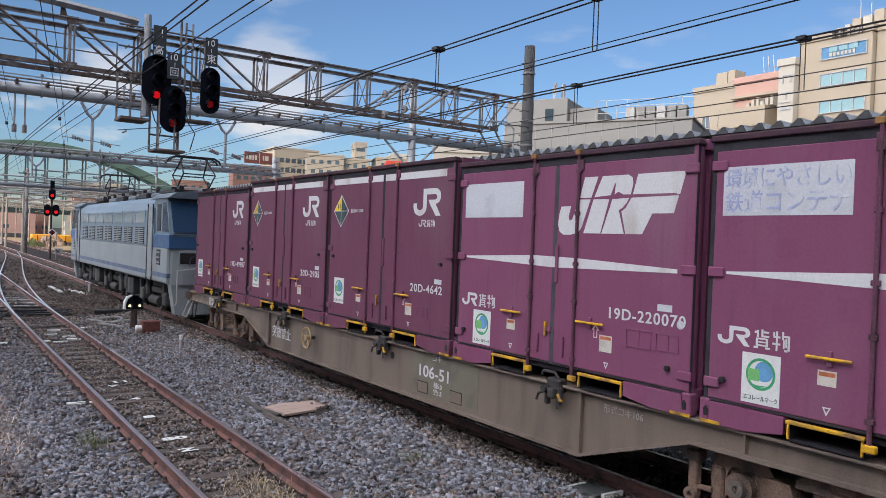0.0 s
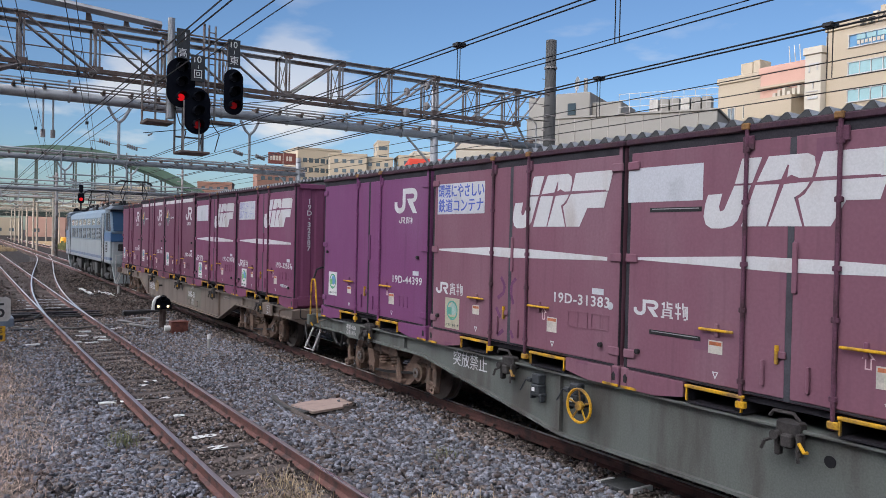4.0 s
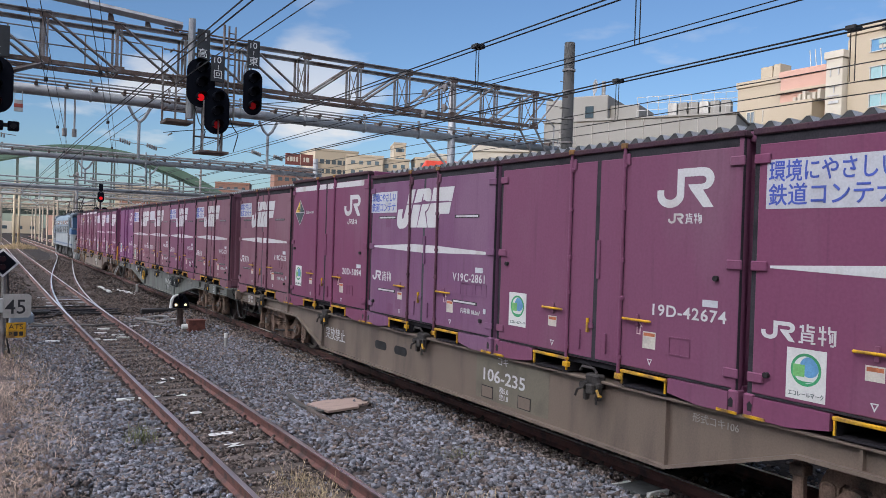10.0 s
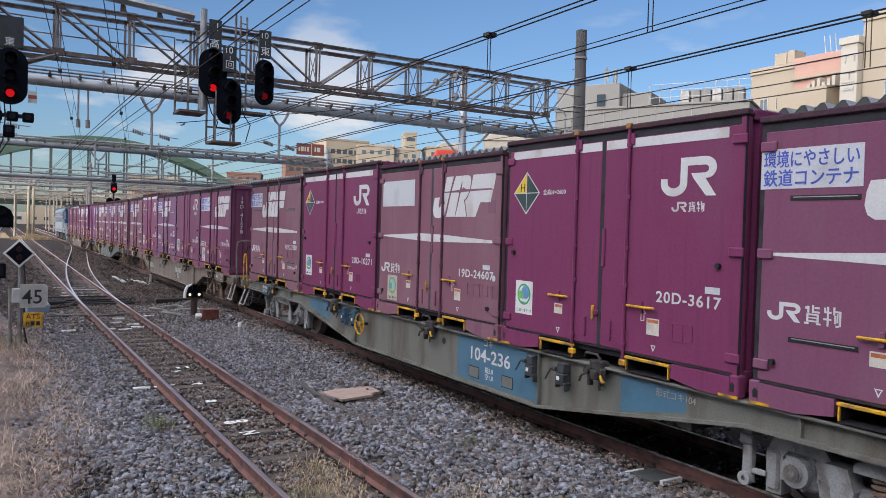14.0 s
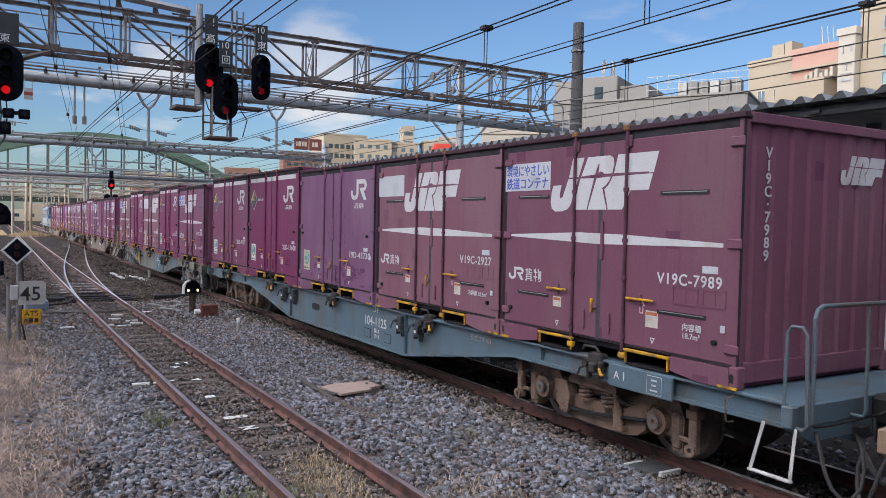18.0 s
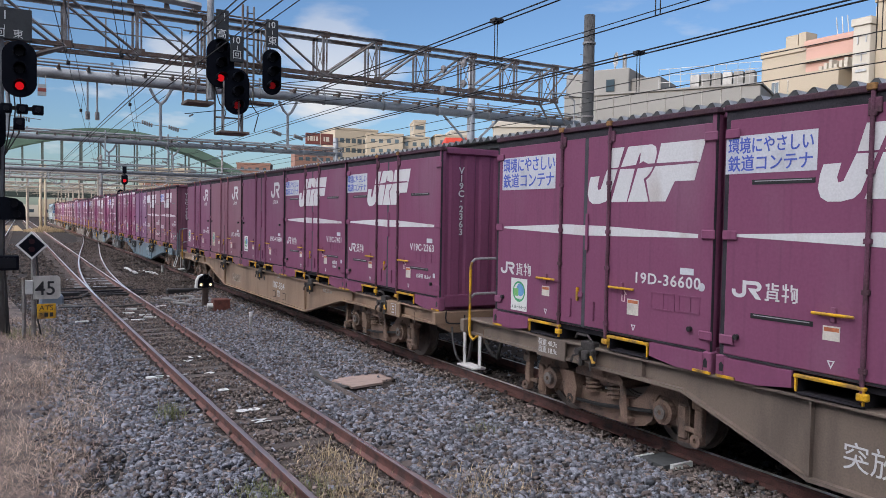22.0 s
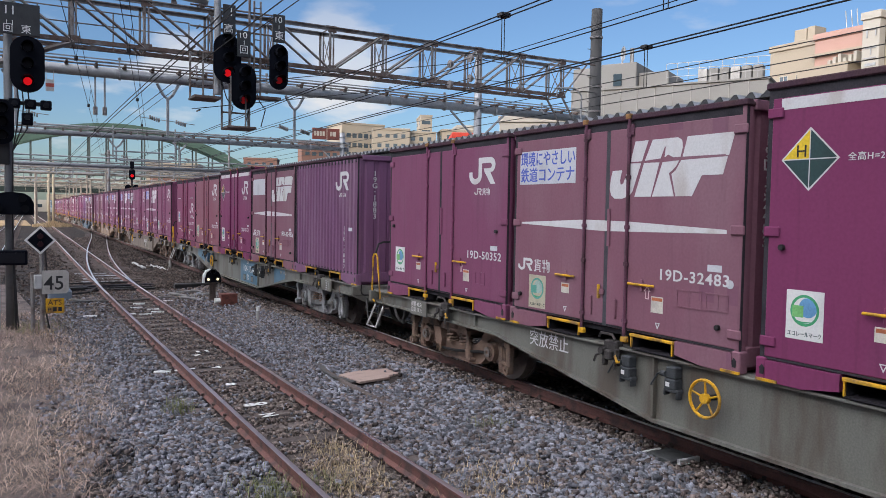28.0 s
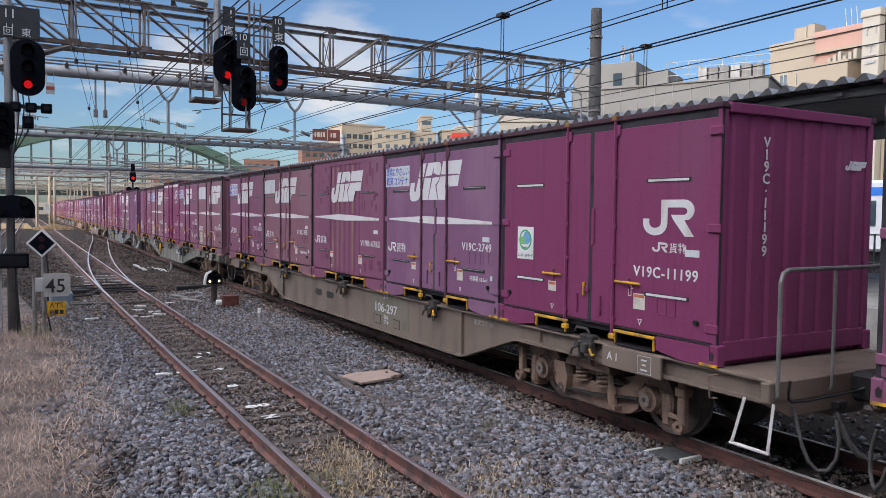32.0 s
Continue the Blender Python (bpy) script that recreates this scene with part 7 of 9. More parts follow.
# ---- container wagons ----
WAGON = {
    "brown": mat("brown_wagon_paint", (0.158, 0.120, 0.095), 0.6, vary=0.18, scale=1.3, second=(0.112, 0.086, 0.070), second_amount=0.5, stretch=(1, 2.2, 0.5)),
    "grey": mat("grey_green_wagon_paint", (0.117, 0.126, 0.114), 0.6, vary=0.25, scale=1.3, second=(0.077, 0.073, 0.065), second_amount=0.5, stretch=(1, 2.2, 0.5)),
    "olive": mat("olive_grey_wagon_paint", (0.138, 0.137, 0.119), 0.6, vary=0.25, scale=1.3, second=(0.088, 0.073, 0.059), second_amount=0.5, stretch=(1, 2.2, 0.5)),
    "blue": mat("slate_blue_wagon_paint", (0.088, 0.136, 0.171), 0.55, vary=0.25, scale=1.3, second=(0.100, 0.100, 0.097), second_amount=0.45, stretch=(1, 2.2, 0.5)),
    "tan": mat("dusty_tan_wagon_paint", (0.250, 0.165, 0.108), 0.65, vary=0.25, scale=1.0, second=(0.180, 0.116, 0.080), second_amount=0.5, stretch=(1, 2.2, 0.5)),
}
BOGIE = mat("dusty_bogie_iron", (0.185, 0.122, 0.092), 0.85, 0.0, vary=0.45, scale=4, bump=0.35, second=(0.092, 0.070, 0.060), second_amount=0.45, spec=0.2)
BOGIE_GREY = mat("grey_bogie_paint", (0.26, 0.258, 0.262), 0.65, 0.0, vary=0.3, scale=5, second=(0.165, 0.15, 0.14), second_amount=0.4)
BLUEPATCH = mat("fresh_blue_wagon_paint", (0.058, 0.140, 0.210), 0.5, vary=0.15)
STEPWHITE = mat("dirty_white_paint", (0.46, 0.44, 0.42), 0.6, vary=0.25, scale=6)


def wheel_shape(r):
    s = Shape()
    for x in (-0.575, 0.575):
        o = 1 if x > 0 else -1
        s.disc((x, 0, 0), "x", 0.10, r - 0.06, 0.045, 28)
        s.disc((x, 0, 0), "x", r - 0.075, r, 0.125, 28)
        s.disc((x - o * 0.07, 0, 0), "x", r - 0.05, r + 0.028, 0.03, 28)
        s.disc((x + o * 0.03, 0, 0), "x", 0.0, 0.14, 0.12, 16)
        for k in range(6):
            a = k * math.pi / 3
            s.disc((x + o * 0.025, 0.24 * math.cos(a), 0.24 * math.sin(a)), "x", 0.0, 0.028, 0.01, 8)
    s.tube([(-0.95, 0, 0), (0.95, 0, 0)], 0.075, 12)
    return s


WHEELS = []


def bogie(car, y, m):
    """A two-axle bogie with side frames, coil springs and axle boxes."""
    b = shared("bogie", "bogie_bolster", lambda: Shape().box(-0.95, 0.95, -0.22, 0.22, 0.50, 0.74, 0.03), m, car, pose(0, y, 0))
    for s in (-1, 1):
        half = [(0.0, 0.15), (0.44, 0.15), (0.62, 0.19), (0.75, 0.28), (0.785, 0.50), (0.84, 0.585), (1.06, 0.585), (1.105, 0.52), (1.115, 0.17), (1.265, 0.17), (1.275, 0.52), (1.21, 0.665), (1.06, 0.735), (0.85, 0.735), (0.71, 0.67), (0.60, 0.53), (0.46, 0.45), (0.20, 0.43)]
        prof = half + [(-y, z) for y, z in half[:0:-1]]
        shared("side_frame", ("sframe", s), lambda: Shape().prism(prof, "x", s * 0.80, s * 0.95), m, b)
        for t in (-1, 1):
            shared("axle_box", ("abox", s, t), lambda: Shape().box(min(s * 0.82, s * 0.935), max(s * 0.82, s * 0.935), t * 0.95 - 0.16, t * 0.95 + 0.16, 0.27, 0.575, 0.03).disc((s * 0.965, t * 0.95, 0.43), "x", 0.0, 0.135, 0.10, 18).disc((s * 1.01, t * 0.95, 0.43), "x", 0.0, 0.085, 0.05, 14).disc((s * 1.04, t * 0.95, 0.43), "x", 0.02, 0.045, 0.02, 10).add(sum_bolts(s, t).v, sum_bolts(s, t).f), m, b)
            if s > 0:
                continue
            shared("axle_cap", ("acap", s, t), lambda: Shape().disc((s * 1.052, t * 0.95, 0.43), "x", 0.03, 0.075, 0.014, 14), mat("worn_cap_steel", (0.17, 0.15, 0.135), 0.5, 0.4, vary=0.3, scale=20), b)
            shared("horn_guide", ("horn", s, t), lambda: Shape().box(min(s * 0.86, s * 0.98), max(s * 0.86, s * 0.98), t * 1.19 - 0.06, t * 1.19 + 0.06, 0.20, 0.56, 0.02), m, b)
        if s > 0:
            continue
        for dy in (-0.19, 0.19):
            shared("spring", ("spr", dy), lambda: coil(s, dy), BOGIE, b)
        shared("spring_cap", "sprc", lambda: Shape().prism([(-0.40, 0.60), (0.40, 0.60), (0.40, 0.66), (0.33, 0.71), (0.20, 0.74), (-0.20, 0.74), (-0.33, 0.71), (-0.40, 0.66)], "x", -1.06, -0.76), m, b)
        shared("bolster_end", "bolend", lambda: Shape().box(-1.09, -0.92, -0.13, 0.13, 0.64, 0.82, 0.03), m, b)
        shared("damper", "damp", lambda: Shape().tube([(-1.02, -0.42, 0.24), (-1.02, -0.38, 0.46)], 0.055, 10).tube([(-1.02, -0.38, 0.46), (-1.01, -0.34, 0.70)], 0.035, 8).box(-1.06, -0.9, -0.49, -0.35, 0.20, 0.26, 0.01), m, b)
        shared("brake_rod", "brod", lambda: Shape().tube([(-1.0, -0.80, 0.40), (-1.02, 0.0, 0.30), (-1.0, 0.52, 0.27)], 0.022, 6).disc((-1.01, 0.52, 0.27), "x", 0.02, 0.06, 0.06, 12), BLACKIRON, b)
        shared("bracket", "bbr", lambda: Shape().prism([(0.44, 0.22), (0.58, 0.22), (0.60, 0.40), (0.66, 0.60), (0.46, 0.60), (0.40, 0.42)], "x", -1.04, -0.86), m, b)
        for t in (-1, 1):
            shared("brake_hanger", ("bhang", t), lambda: Shape().box(-1.02, -0.94, t * 1.43 - 0.05, t * 1.43 + 0.05, 0.20, 0.78, 0.012).box(-1.04, -0.90, t * 1.43 - 0.07, t * 1.43 + 0.07, 0.56, 0.66, 0.012).disc((-1.03, t * 1.43, 0.25), "x", 0.025, 0.065, 0.05, 12).tube([(-0.98, t * 1.43, 0.32), (-0.98, t * 1.24, 0.33)], 0.028, 6), m, b)
    for t in (-1, 1):
        w = shared("wheelset", "wheelset", lambda: wheel_shape(0.43), WHEEL, b, pose(0, t * 0.95, 0.43))
        WHEELS.append((w, 0.0, t * 0.95, 0.43, 0.43))
    return b


def sum_bolts(s, t):
    q = Shape()
    for k in range(6):
        a = k * math.pi / 3 + 0.3
        q.disc((s * 0.945, t * 0.95 + 0.20 * math.cos(a), 0.45 + 0.17 * math.sin(a)), "x", 0.0, 0.018, 0.03, 6)
    return q


def coil(s, dy):
    pts = [(s * 0.945 + 0.092 * math.cos(k * 0.7), dy + 0.092 * math.sin(k * 0.7), 0.40 + 0.0056 * k) for k in range(37)]
    return Shape().tube(pts, 0.020, 5)


def wheel_rim(cx, cy, cz):
    pts = [(cx, cy + 0.18 * math.cos(a * math.pi / 12), cz + 0.18 * math.sin(a * math.pi / 12)) for a in range(25)]
    s = Shape().tube(pts, 0.016, 6, False)
    for k in range(5):
        a = k * 2 * math.pi / 5 + 0.3
        s.tube([(cx + 0.02, cy, cz), (cx, cy + 0.18 * math.cos(a), cz + 0.18 * math.sin(a))], 0.011, 5)
    s.disc((cx + 0.01, cy, cz), "x", 0, 0.05, 0.05, 12)
    return s


def clasp(y):
    """The black twist-lock seat in the middle of each container place."""
    s = Shape().box(-1.24, -1.12, y - 0.11, y + 0.11, 0.90, 1.05, 0.02)
    s.tube([(-1.28, y - 0.13, 1.08), (-1.29, y - 0.09, 1.13), (-1.29, y + 0.09, 1.13), (-1.28, y + 0.13, 1.08)], 0.016, 6)
    s.box(-1.27, -1.20, y - 0.14, y - 0.09, 0.78, 0.97, 0.012).box(-1.27, -1.20, y + 0.05, y + 0.10, 0.76, 0.97, 0.012)
    s.box(-1.30, -1.20, y - 0.07, y + 0.03, 0.84, 0.95, 0.015).disc((-1.29, y + 0.075, 0.93), "x", 0, 0.04, 0.05, 10)
    s.tube([(-1.27, y + 0.09, 0.90), (-1.29, y + 0.17, 0.86), (-1.29, y + 0.20, 0.79)], 0.015, 5)
    s.tube([(-1.27, y - 0.11, 0.82), (-1.28, y - 0.13, 0.74)], 0.014, 5)
    return s


def wagon(kind, tone, number, block, rail_end, patches=False, grey_bogies=False, yellow_wheel=True, slots=False, lettering="", wheel=True, wheel_y=2.3):
    """A container flat wagon. block: how far its containers sit ahead of its middle; rail_end: which end has the handrail."""
    m = WAGON[tone]
    words = {"brown": "dusty brown", "grey": "grey green", "olive": "olive grey", "blue": "slate blue", "tan": "dusty tan"}[tone]
    ob = thing("container_wagon", None, f"{words} steel container flat wagon with fish-bellied sides", "railway wagon", "container wagons")
    bl = {"104": 2.75, "106": 4.35, "107": 3.6}[number[:3]]
    prof = [(-9.75, 0.99), (-9.75, 0.80), (-5.75, 0.78), (-bl, 0.31), (bl, 0.31), (5.75, 0.78), (9.75, 0.80), (9.75, 0.99)]
    for s in (-1, 1):
        shared("side_sill", ("ssill", s, bl), lambda: Shape().prism(prof, "x", s * 1.10, s * 1.135), m, ob)
        lower = [(-9.75, 0.765), (-5.75, 0.745), (-bl, 0.275), (bl, 0.275), (5.75, 0.745), (9.75, 0.765), (9.75, 0.80), (5.75, 0.78), (bl, 0.31), (-bl, 0.31), (-5.75, 0.78), (-9.75, 0.80)]
        shared("bottom_flange", ("bfl", s, bl), lambda: Shape().prism(lower, "x", s * 1.04, s * 1.19), m, ob)
        shared("top_flange", ("tfl", s), lambda: Shape().box(min(s * 1.03, s * 1.20), max(s * 1.03, s * 1.20), -9.8, 9.8, 0.962, 0.992, 0.006), m, ob)
        for y in (-7.9, -6.3, -bl, bl, 6.3, 7.9):
            shared("stiffener", ("stf", s, y), lambda: Shape().box(min(s * 1.135, s * 1.185), max(s * 1.135, s * 1.185), y - 0.012, y + 0.012, 0.80 if abs(y) > 5 else 0.32, 0.96), m, ob)
    shared("deck", "deck", lambda: Shape().box(-1.09, 1.09, -9.75, 9.75, 0.90, 0.985).box(-0.25, 0.25, -9.7, 9.7, 0.55, 0.90), m, ob)
    for y in (-5, -1.6, 1.6, 5):
        shared("crossbeam", ("xb", y), lambda: Shape().box(-1.09, 1.09, y - 0.08, y + 0.08, 0.55, 0.90), m, ob)
    for e in (-1, 1):
        shared("end_beam", ("ebeam", e), lambda: Shape().box(-1.3, 1.3, min(e * 9.70, e * 9.80), max(e * 9.70, e * 9.80), 0.80, 0.985, 0.01).prism([(-1.29, 0.80), (1.29, 0.80), (1.0, 0.66), (-1.0, 0.66)], "y", min(e * 9.71, e * 9.79), max(e * 9.71, e * 9.79)), m, ob)
        shared("coupler", ("coup", e), lambda: Shape().box(-0.16, 0.16, min(e * 9.8, e * 10.18), max(e * 9.8, e * 10.18), 0.72, 1.0, 0.04), BLACKIRON, ob)
        shared("air_hose", ("hose", e), lambda: Shape().tube([(-0.45, e * 9.84, 0.74), (-0.47, e * 9.92, 0.58), (-0.46, e * 10.0, 0.42), (-0.43, e * 10.08, 0.32), (-0.38, e * 10.16, 0.28), (-0.32, e * 10.22, 0.33)], 0.028, 8), mat("dusty_hose_rubber", (0.060, 0.056, 0.054), 0.8, vary=0.3), ob)
        shared("corner_hose", ("chose", e), lambda: Shape().tube([(-1.02, e * 9.84, 0.76), (-1.04, e * 9.90, 0.60), (-1.04, e * 9.95, 0.44), (-1.02, e * 10.00, 0.32), (-0.98, e * 10.06, 0.25), (-0.93, e * 10.12, 0.26), (-0.89, e * 10.17, 0.36), (-0.87, e * 10.18, 0.52), (-0.86, e * 10.14, 0.70)], 0.017, 8), mat("dusty_hose_rubber", (0.060, 0.056, 0.054), 0.8, vary=0.3), ob)
        shared("uncoupling_lever", ("ulev", e), lambda: Shape().tube([(-1.16, e * 9.90, 1.02), (-1.165, e * 9.89, 0.92), (-1.15, e * 9.885, 0.85), (-1.10, e * 9.88, 0.82), (-0.9, e * 9.885, 0.81), (-0.2, e * 9.92, 0.84), (-0.13, e * 9.96, 0.88), (-0.1, e * 10.0, 0.95)], 0.013, 6), BLACKIRON, ob)
        shared("coupler_head", ("chead", e), lambda: Shape().box(-0.22, 0.22, min(e * 10.02, e * 10.16), max(e * 10.02, e * 10.16), 0.66, 1.02, 0.05).box(-0.30, -0.12, min(e * 10.10, e * 10.26), max(e * 10.10, e * 10.26), 0.74, 0.98, 0.05), BOGIE, ob)
        shared("hose_valve", ("hval", e), lambda: Shape().box(-0.52, -0.40, min(e * 9.86, e * 9.95), max(e * 9.86, e * 9.95), 0.70, 0.77, 0.01), BLACKIRON, ob)
        if e == rail_end:
            if number in ("106-567", "107-334"):
                st = shared("step", ("stepbox", e), lambda: Shape().box(-1.40, -1.20, 9.24, 9.70, 0.335, 0.365, 0.006), STEPWHITE, ob, label="dirty white step plate")
                for z in (1.36, 1.86):
                    shared("cross_rail", ("xrail", z), lambda: Shape().tube([(-1.24, 9.60, z - 0.05), (-1.19, 9.60, z - 0.005), (-1.1, 9.60, z), (1.2, 9.60, z)], 0.019, 7), BOGIE_GREY, ob)
                for yy in (9.27, 9.67):
                    shared("step_hanger", ("stepboxh", yy), lambda: Shape().box(-1.30, -1.285, yy - 0.035, yy + 0.035, 0.36, 0.80, 0.004), STEPWHITE, st)
            elif e > 0:
                shared("step", ("step", e), lambda: Shape().tube([(-1.22, 9.66, 0.74), (-1.36, 9.72, 0.36), (-1.36, 9.34, 0.36), (-1.22, 9.32, 0.74)], 0.020, 6), STEPWHITE, ob, label="white painted tube step")
                shared("cross_rail", "crossrail", lambda: Shape().tube([(-1.26, 9.61, 1.66), (-1.20, 9.61, 1.84), (-1.1, 9.61, 1.88), (1.2, 9.61, 1.88), (1.25, 9.61, 1.8), (1.25, 9.61, 0.95)], 0.019, 7), BLACKIRON, ob)
            else:
                st = shared("step", ("step", e), lambda: Shape().box(-1.375, -1.335, -9.86, -9.44, 0.375, 0.40, 0.006), STEPWHITE, ob, label="dirty white step bar")
                for yy in (-9.46, -9.84):
                    shared("step_hanger", ("steph", e, yy), lambda: Shape().tube([(-1.355, yy, 0.39), (-1.24, -9.64 + (yy + 9.64) * 0.8, 0.80)], 0.017, 4), STEPWHITE, st)
        shared("grab_iron", ("grab", e), lambda: Shape().tube([(-1.2, e * 9.15, 0.94), (-1.32, e * 9.15, 0.93), (-1.30, e * 9.15, 0.72), (-1.2, e * 9.15, 0.71)], 0.009, 6), BOGIE, ob)
    e = rail_end
    if number == "106-51":
        pass
    elif e < 0:
        zr, yr = (0.14, -9.82) if number[:3] == "106" else (0.0, -9.93)
        r = Shape().tube([(-1.22, -9.70, 0.80), (-1.22, yr + 0.07, 0.80), (-1.22, yr, 0.87), (-1.22, yr, 1.74 + zr), (-1.19, yr, 1.81 + zr), (-1.12, yr, 1.84 + zr), (1.12, yr, 1.84 + zr), (1.19, yr, 1.81 + zr), (1.22, yr, 1.74 + zr), (1.22, yr, 0.9)], 0.020, 8)
        if tone == "blue":
            r.tube([(-1.27, -9.70, 0.86), (-1.27, -9.72, 1.60), (-1.27, -9.76, 1.66), (-1.27, -9.86, 1.66), (-1.27, -9.90, 1.60), (-1.27, -9.92, 0.86)], 0.017, 6)
        for x in (-0.45, 0.45):
            r.tube([(x, -9.78, 0.84), (x, yr + 0.02, 0.84), (x, yr, 0.90), (x, yr, 1.84 + zr)], 0.018, 6)
        part("handrail", r, m if tone in ("blue",) else mat("dull_grey_tube", (0.16, 0.155, 0.15), 0.55, 0.3, vary=0.25, scale=6), ob, "round tube handrail across the end deck")
    elif number in ("106-567", "107-334"):
        part("handrail", Shape().tube([(-1.22, 9.44, 0.78), (-1.26, 9.50, 0.72), (-1.26, 9.58, 0.76), (-1.26, 9.60, 0.84), (-1.26, 9.60, 1.74), (-1.24, 9.60, 1.81)], 0.019, 8), YELLOW, ob, "yellow tube post at the step")
    else:
        r = Shape().tube([(-1.26, 9.38, 0.86), (-1.26, 9.52, 1.60), (-1.26, 9.56, 1.66), (-1.26, 9.66, 1.66), (-1.26, 9.70, 1.60), (-1.26, 9.74, 0.86), (-1.24, 9.66, 0.78)], 0.017, 8)
        part("handrail", r, YELLOW, ob, "yellow tube handrail at the step")
    # clasps under each container
    for j in range(5):
        y = block + HALF - 3.75 * (j - 2) - HALF
        cm = part("twist_lock", clasp(y), mat("dusty_clasp_iron", (0.050, 0.044, 0.042), 0.75, 0.2, vary=0.4, scale=9), ob)
        part("release_lever", Shape().tube([(-1.28, y - 0.13, 0.90), (-1.30, y - 0.19, 0.84), (-1.30, y - 0.22, 0.85)], 0.015, 6), YELLOW, cm, "yellow release lever")
    for y in ((-2.65, -3.25, 2.70, 3.18) if patches else (-2.65, -3.25, 2.45, 3.1) if number[:3] == "104" else ()):
        shared("valve_box", ("vbox", y, patches), lambda: Shape().box(-1.26, -1.14, y - 0.075, y + 0.075, 0.69, 0.80, 0.012).box(-1.25, -1.14, y - 0.065, y + 0.065, 0.80, 0.92, 0.012).box(-1.25, -1.15, y - 0.10, y + 0.09, 0.66, 0.70, 0.01).box(-1.25, -1.17, y - 0.10, y - 0.075, 0.60, 0.67, 0.008).box(-1.25, -1.17, y + 0.065, y + 0.09, 0.62, 0.67, 0.008).disc((-1.25, y + 0.09, 0.84), "y", 0, 0.03, 0.06, 10).tube([(-1.25, y + 0.11, 0.85), (-1.27, y + 0.15, 0.83), (-1.28, y + 0.23, 0.70)], 0.011, 5), mat("blue_valve_paint", (0.030, 0.075, 0.125), 0.6, vary=0.3, scale=8) if patches and y > 0 else mat("dark_valve_iron", (0.036, 0.040, 0.044), 0.7, vary=0.35, scale=8), ob)
        shared("tally_card", ("tcard", y), lambda: Shape().box(-1.264, -1.2605, y - 0.005, y + 0.045, 0.72, 0.765), SIGNWHITE, ob)
    if wheel:
        hw = part("hand_wheel", wheel_rim(-1.30, wheel_y, 0.71), YELLOW if yellow_wheel else mat("dusty_yellow_paint", (0.30, 0.21, 0.10), 0.6), ob, "five-spoked hand brake wheel")
        shared("wheel_shaft", ("hwshaft", wheel_y), lambda: Shape().tube([(-1.30, wheel_y, 0.71), (-1.12, wheel_y, 0.71)], 0.03, 8), BLACKIRON, hw)
    if slots:
        for y in (1.9, 1.2) if number[:3] == "106" else (1.3,):
            shared("sill_slot", ("slot2", y), lambda: Shape().prism(oval_yz(y, 0.66, 0.42, 0.14), "x", -1.139, -1.136), BLACK, ob)
    else:
        shared("sill_hole", "hole", lambda: Shape().disc((-1.137, -0.4, 0.78), "x", 0, 0.05, 0.004, 14), BLACK, ob)
    if patches:
        for y0, y1, z0, z1 in ((-2.7, -0.8, 0.33, 0.95), ):
            part("paint_patch", Shape().box(-1.1385, -1.1365, y0, y1, z0, z1), BLUEPATCH, ob, "fresh blue number panel")
        part("paint_patch", Shape().prism([(-4.15, 0.93), (-5.05, 0.93), (-5.05, 0.72), (-4.15, 0.54)], "x", -1.1385, -1.1365), BLUEPATCH, ob, "fresh blue panel")
        part("paint_patch", Shape().prism([(4.1, 0.95), (5.2, 0.95), (5.2, 0.74), (4.1, 0.56)], "x", -1.1385, -1.1365), BLUEPATCH, ob, "fresh blue panel")
    if tone == "brown":
        part("number_panel", Shape().box(-1.1385, -1.1365, -2.52, -0.98, 0.36, 0.93), mat("repainted_number_panel", (0.150, 0.132, 0.100), 0.6, vary=0.2, scale=3), ob, "paler repainted number panel")
    big = 0.25 if patches else 0.225
    put("number_lettering", text_mesh(number, big, WHITE, 1.22 if patches else (1.3 if number[:3] != "104" else 1.06), False, 0.012), ob, Matrix.Translation((-1.141, -1.10, 0.64 if patches else 0.615)) @ SIDE, "white painted number")
    put("number_lettering", text_mesh("コキ", 0.125, WHITE, 1.0), ob, Matrix.Translation((-1.141, -1.46, 0.86)) @ SIDE)
    put("data_lettering", text_mesh("積5.0\n空1.8", 0.090, WHITE, 1.0), ob, Matrix.Translation((-1.141, -1.52, 0.50)) @ SIDE)
    for y in (-1.25, -2.05):
        fr = shared("data_frame", ("dfr", y), lambda: Shape().box(-1.142, -1.139, y - 0.13, y + 0.13, 0.38, 0.54), GASKET, ob, label="dark frame of a card holder")
        shared("card_holder", ("dfr2", y, tone), lambda: Shape().box(-1.1445, -1.1405, y - 0.12, y + 0.12, 0.39, 0.53), m, fr)
    put("data_lettering", text_mesh("形式コキ" + number.split("-")[0], 0.095, mat("faded_lettering", (0.30, 0.28, 0.26), 0.7, vary=0.3, scale=9), 1.0), ob, Matrix.Translation((-1.141, -4.65, 0.82)) @ SIDE)
    if lettering:
        put("warning_lettering", text_mesh(lettering, 0.25 if bl > 3 else 0.22, WHITE if number != "107-334" else mat("dusty_lettering", (0.40, 0.34, 0.28), 0.7, vary=0.3, scale=9), 0.92), ob, Matrix.Translation((-1.141, 4.08 if number == "106-567" else 2.77 if number == "107-334" else 4.25 if bl > 3 else 5.0, 0.49 if number in ("106-567", "107-334") else 0.52 if bl > 3 else 0.76)) @ SIDE, "white painted warning characters")
    ply = 8.98 if rail_end < 0 else 8.26 if number[:3] == "104" else 8.06
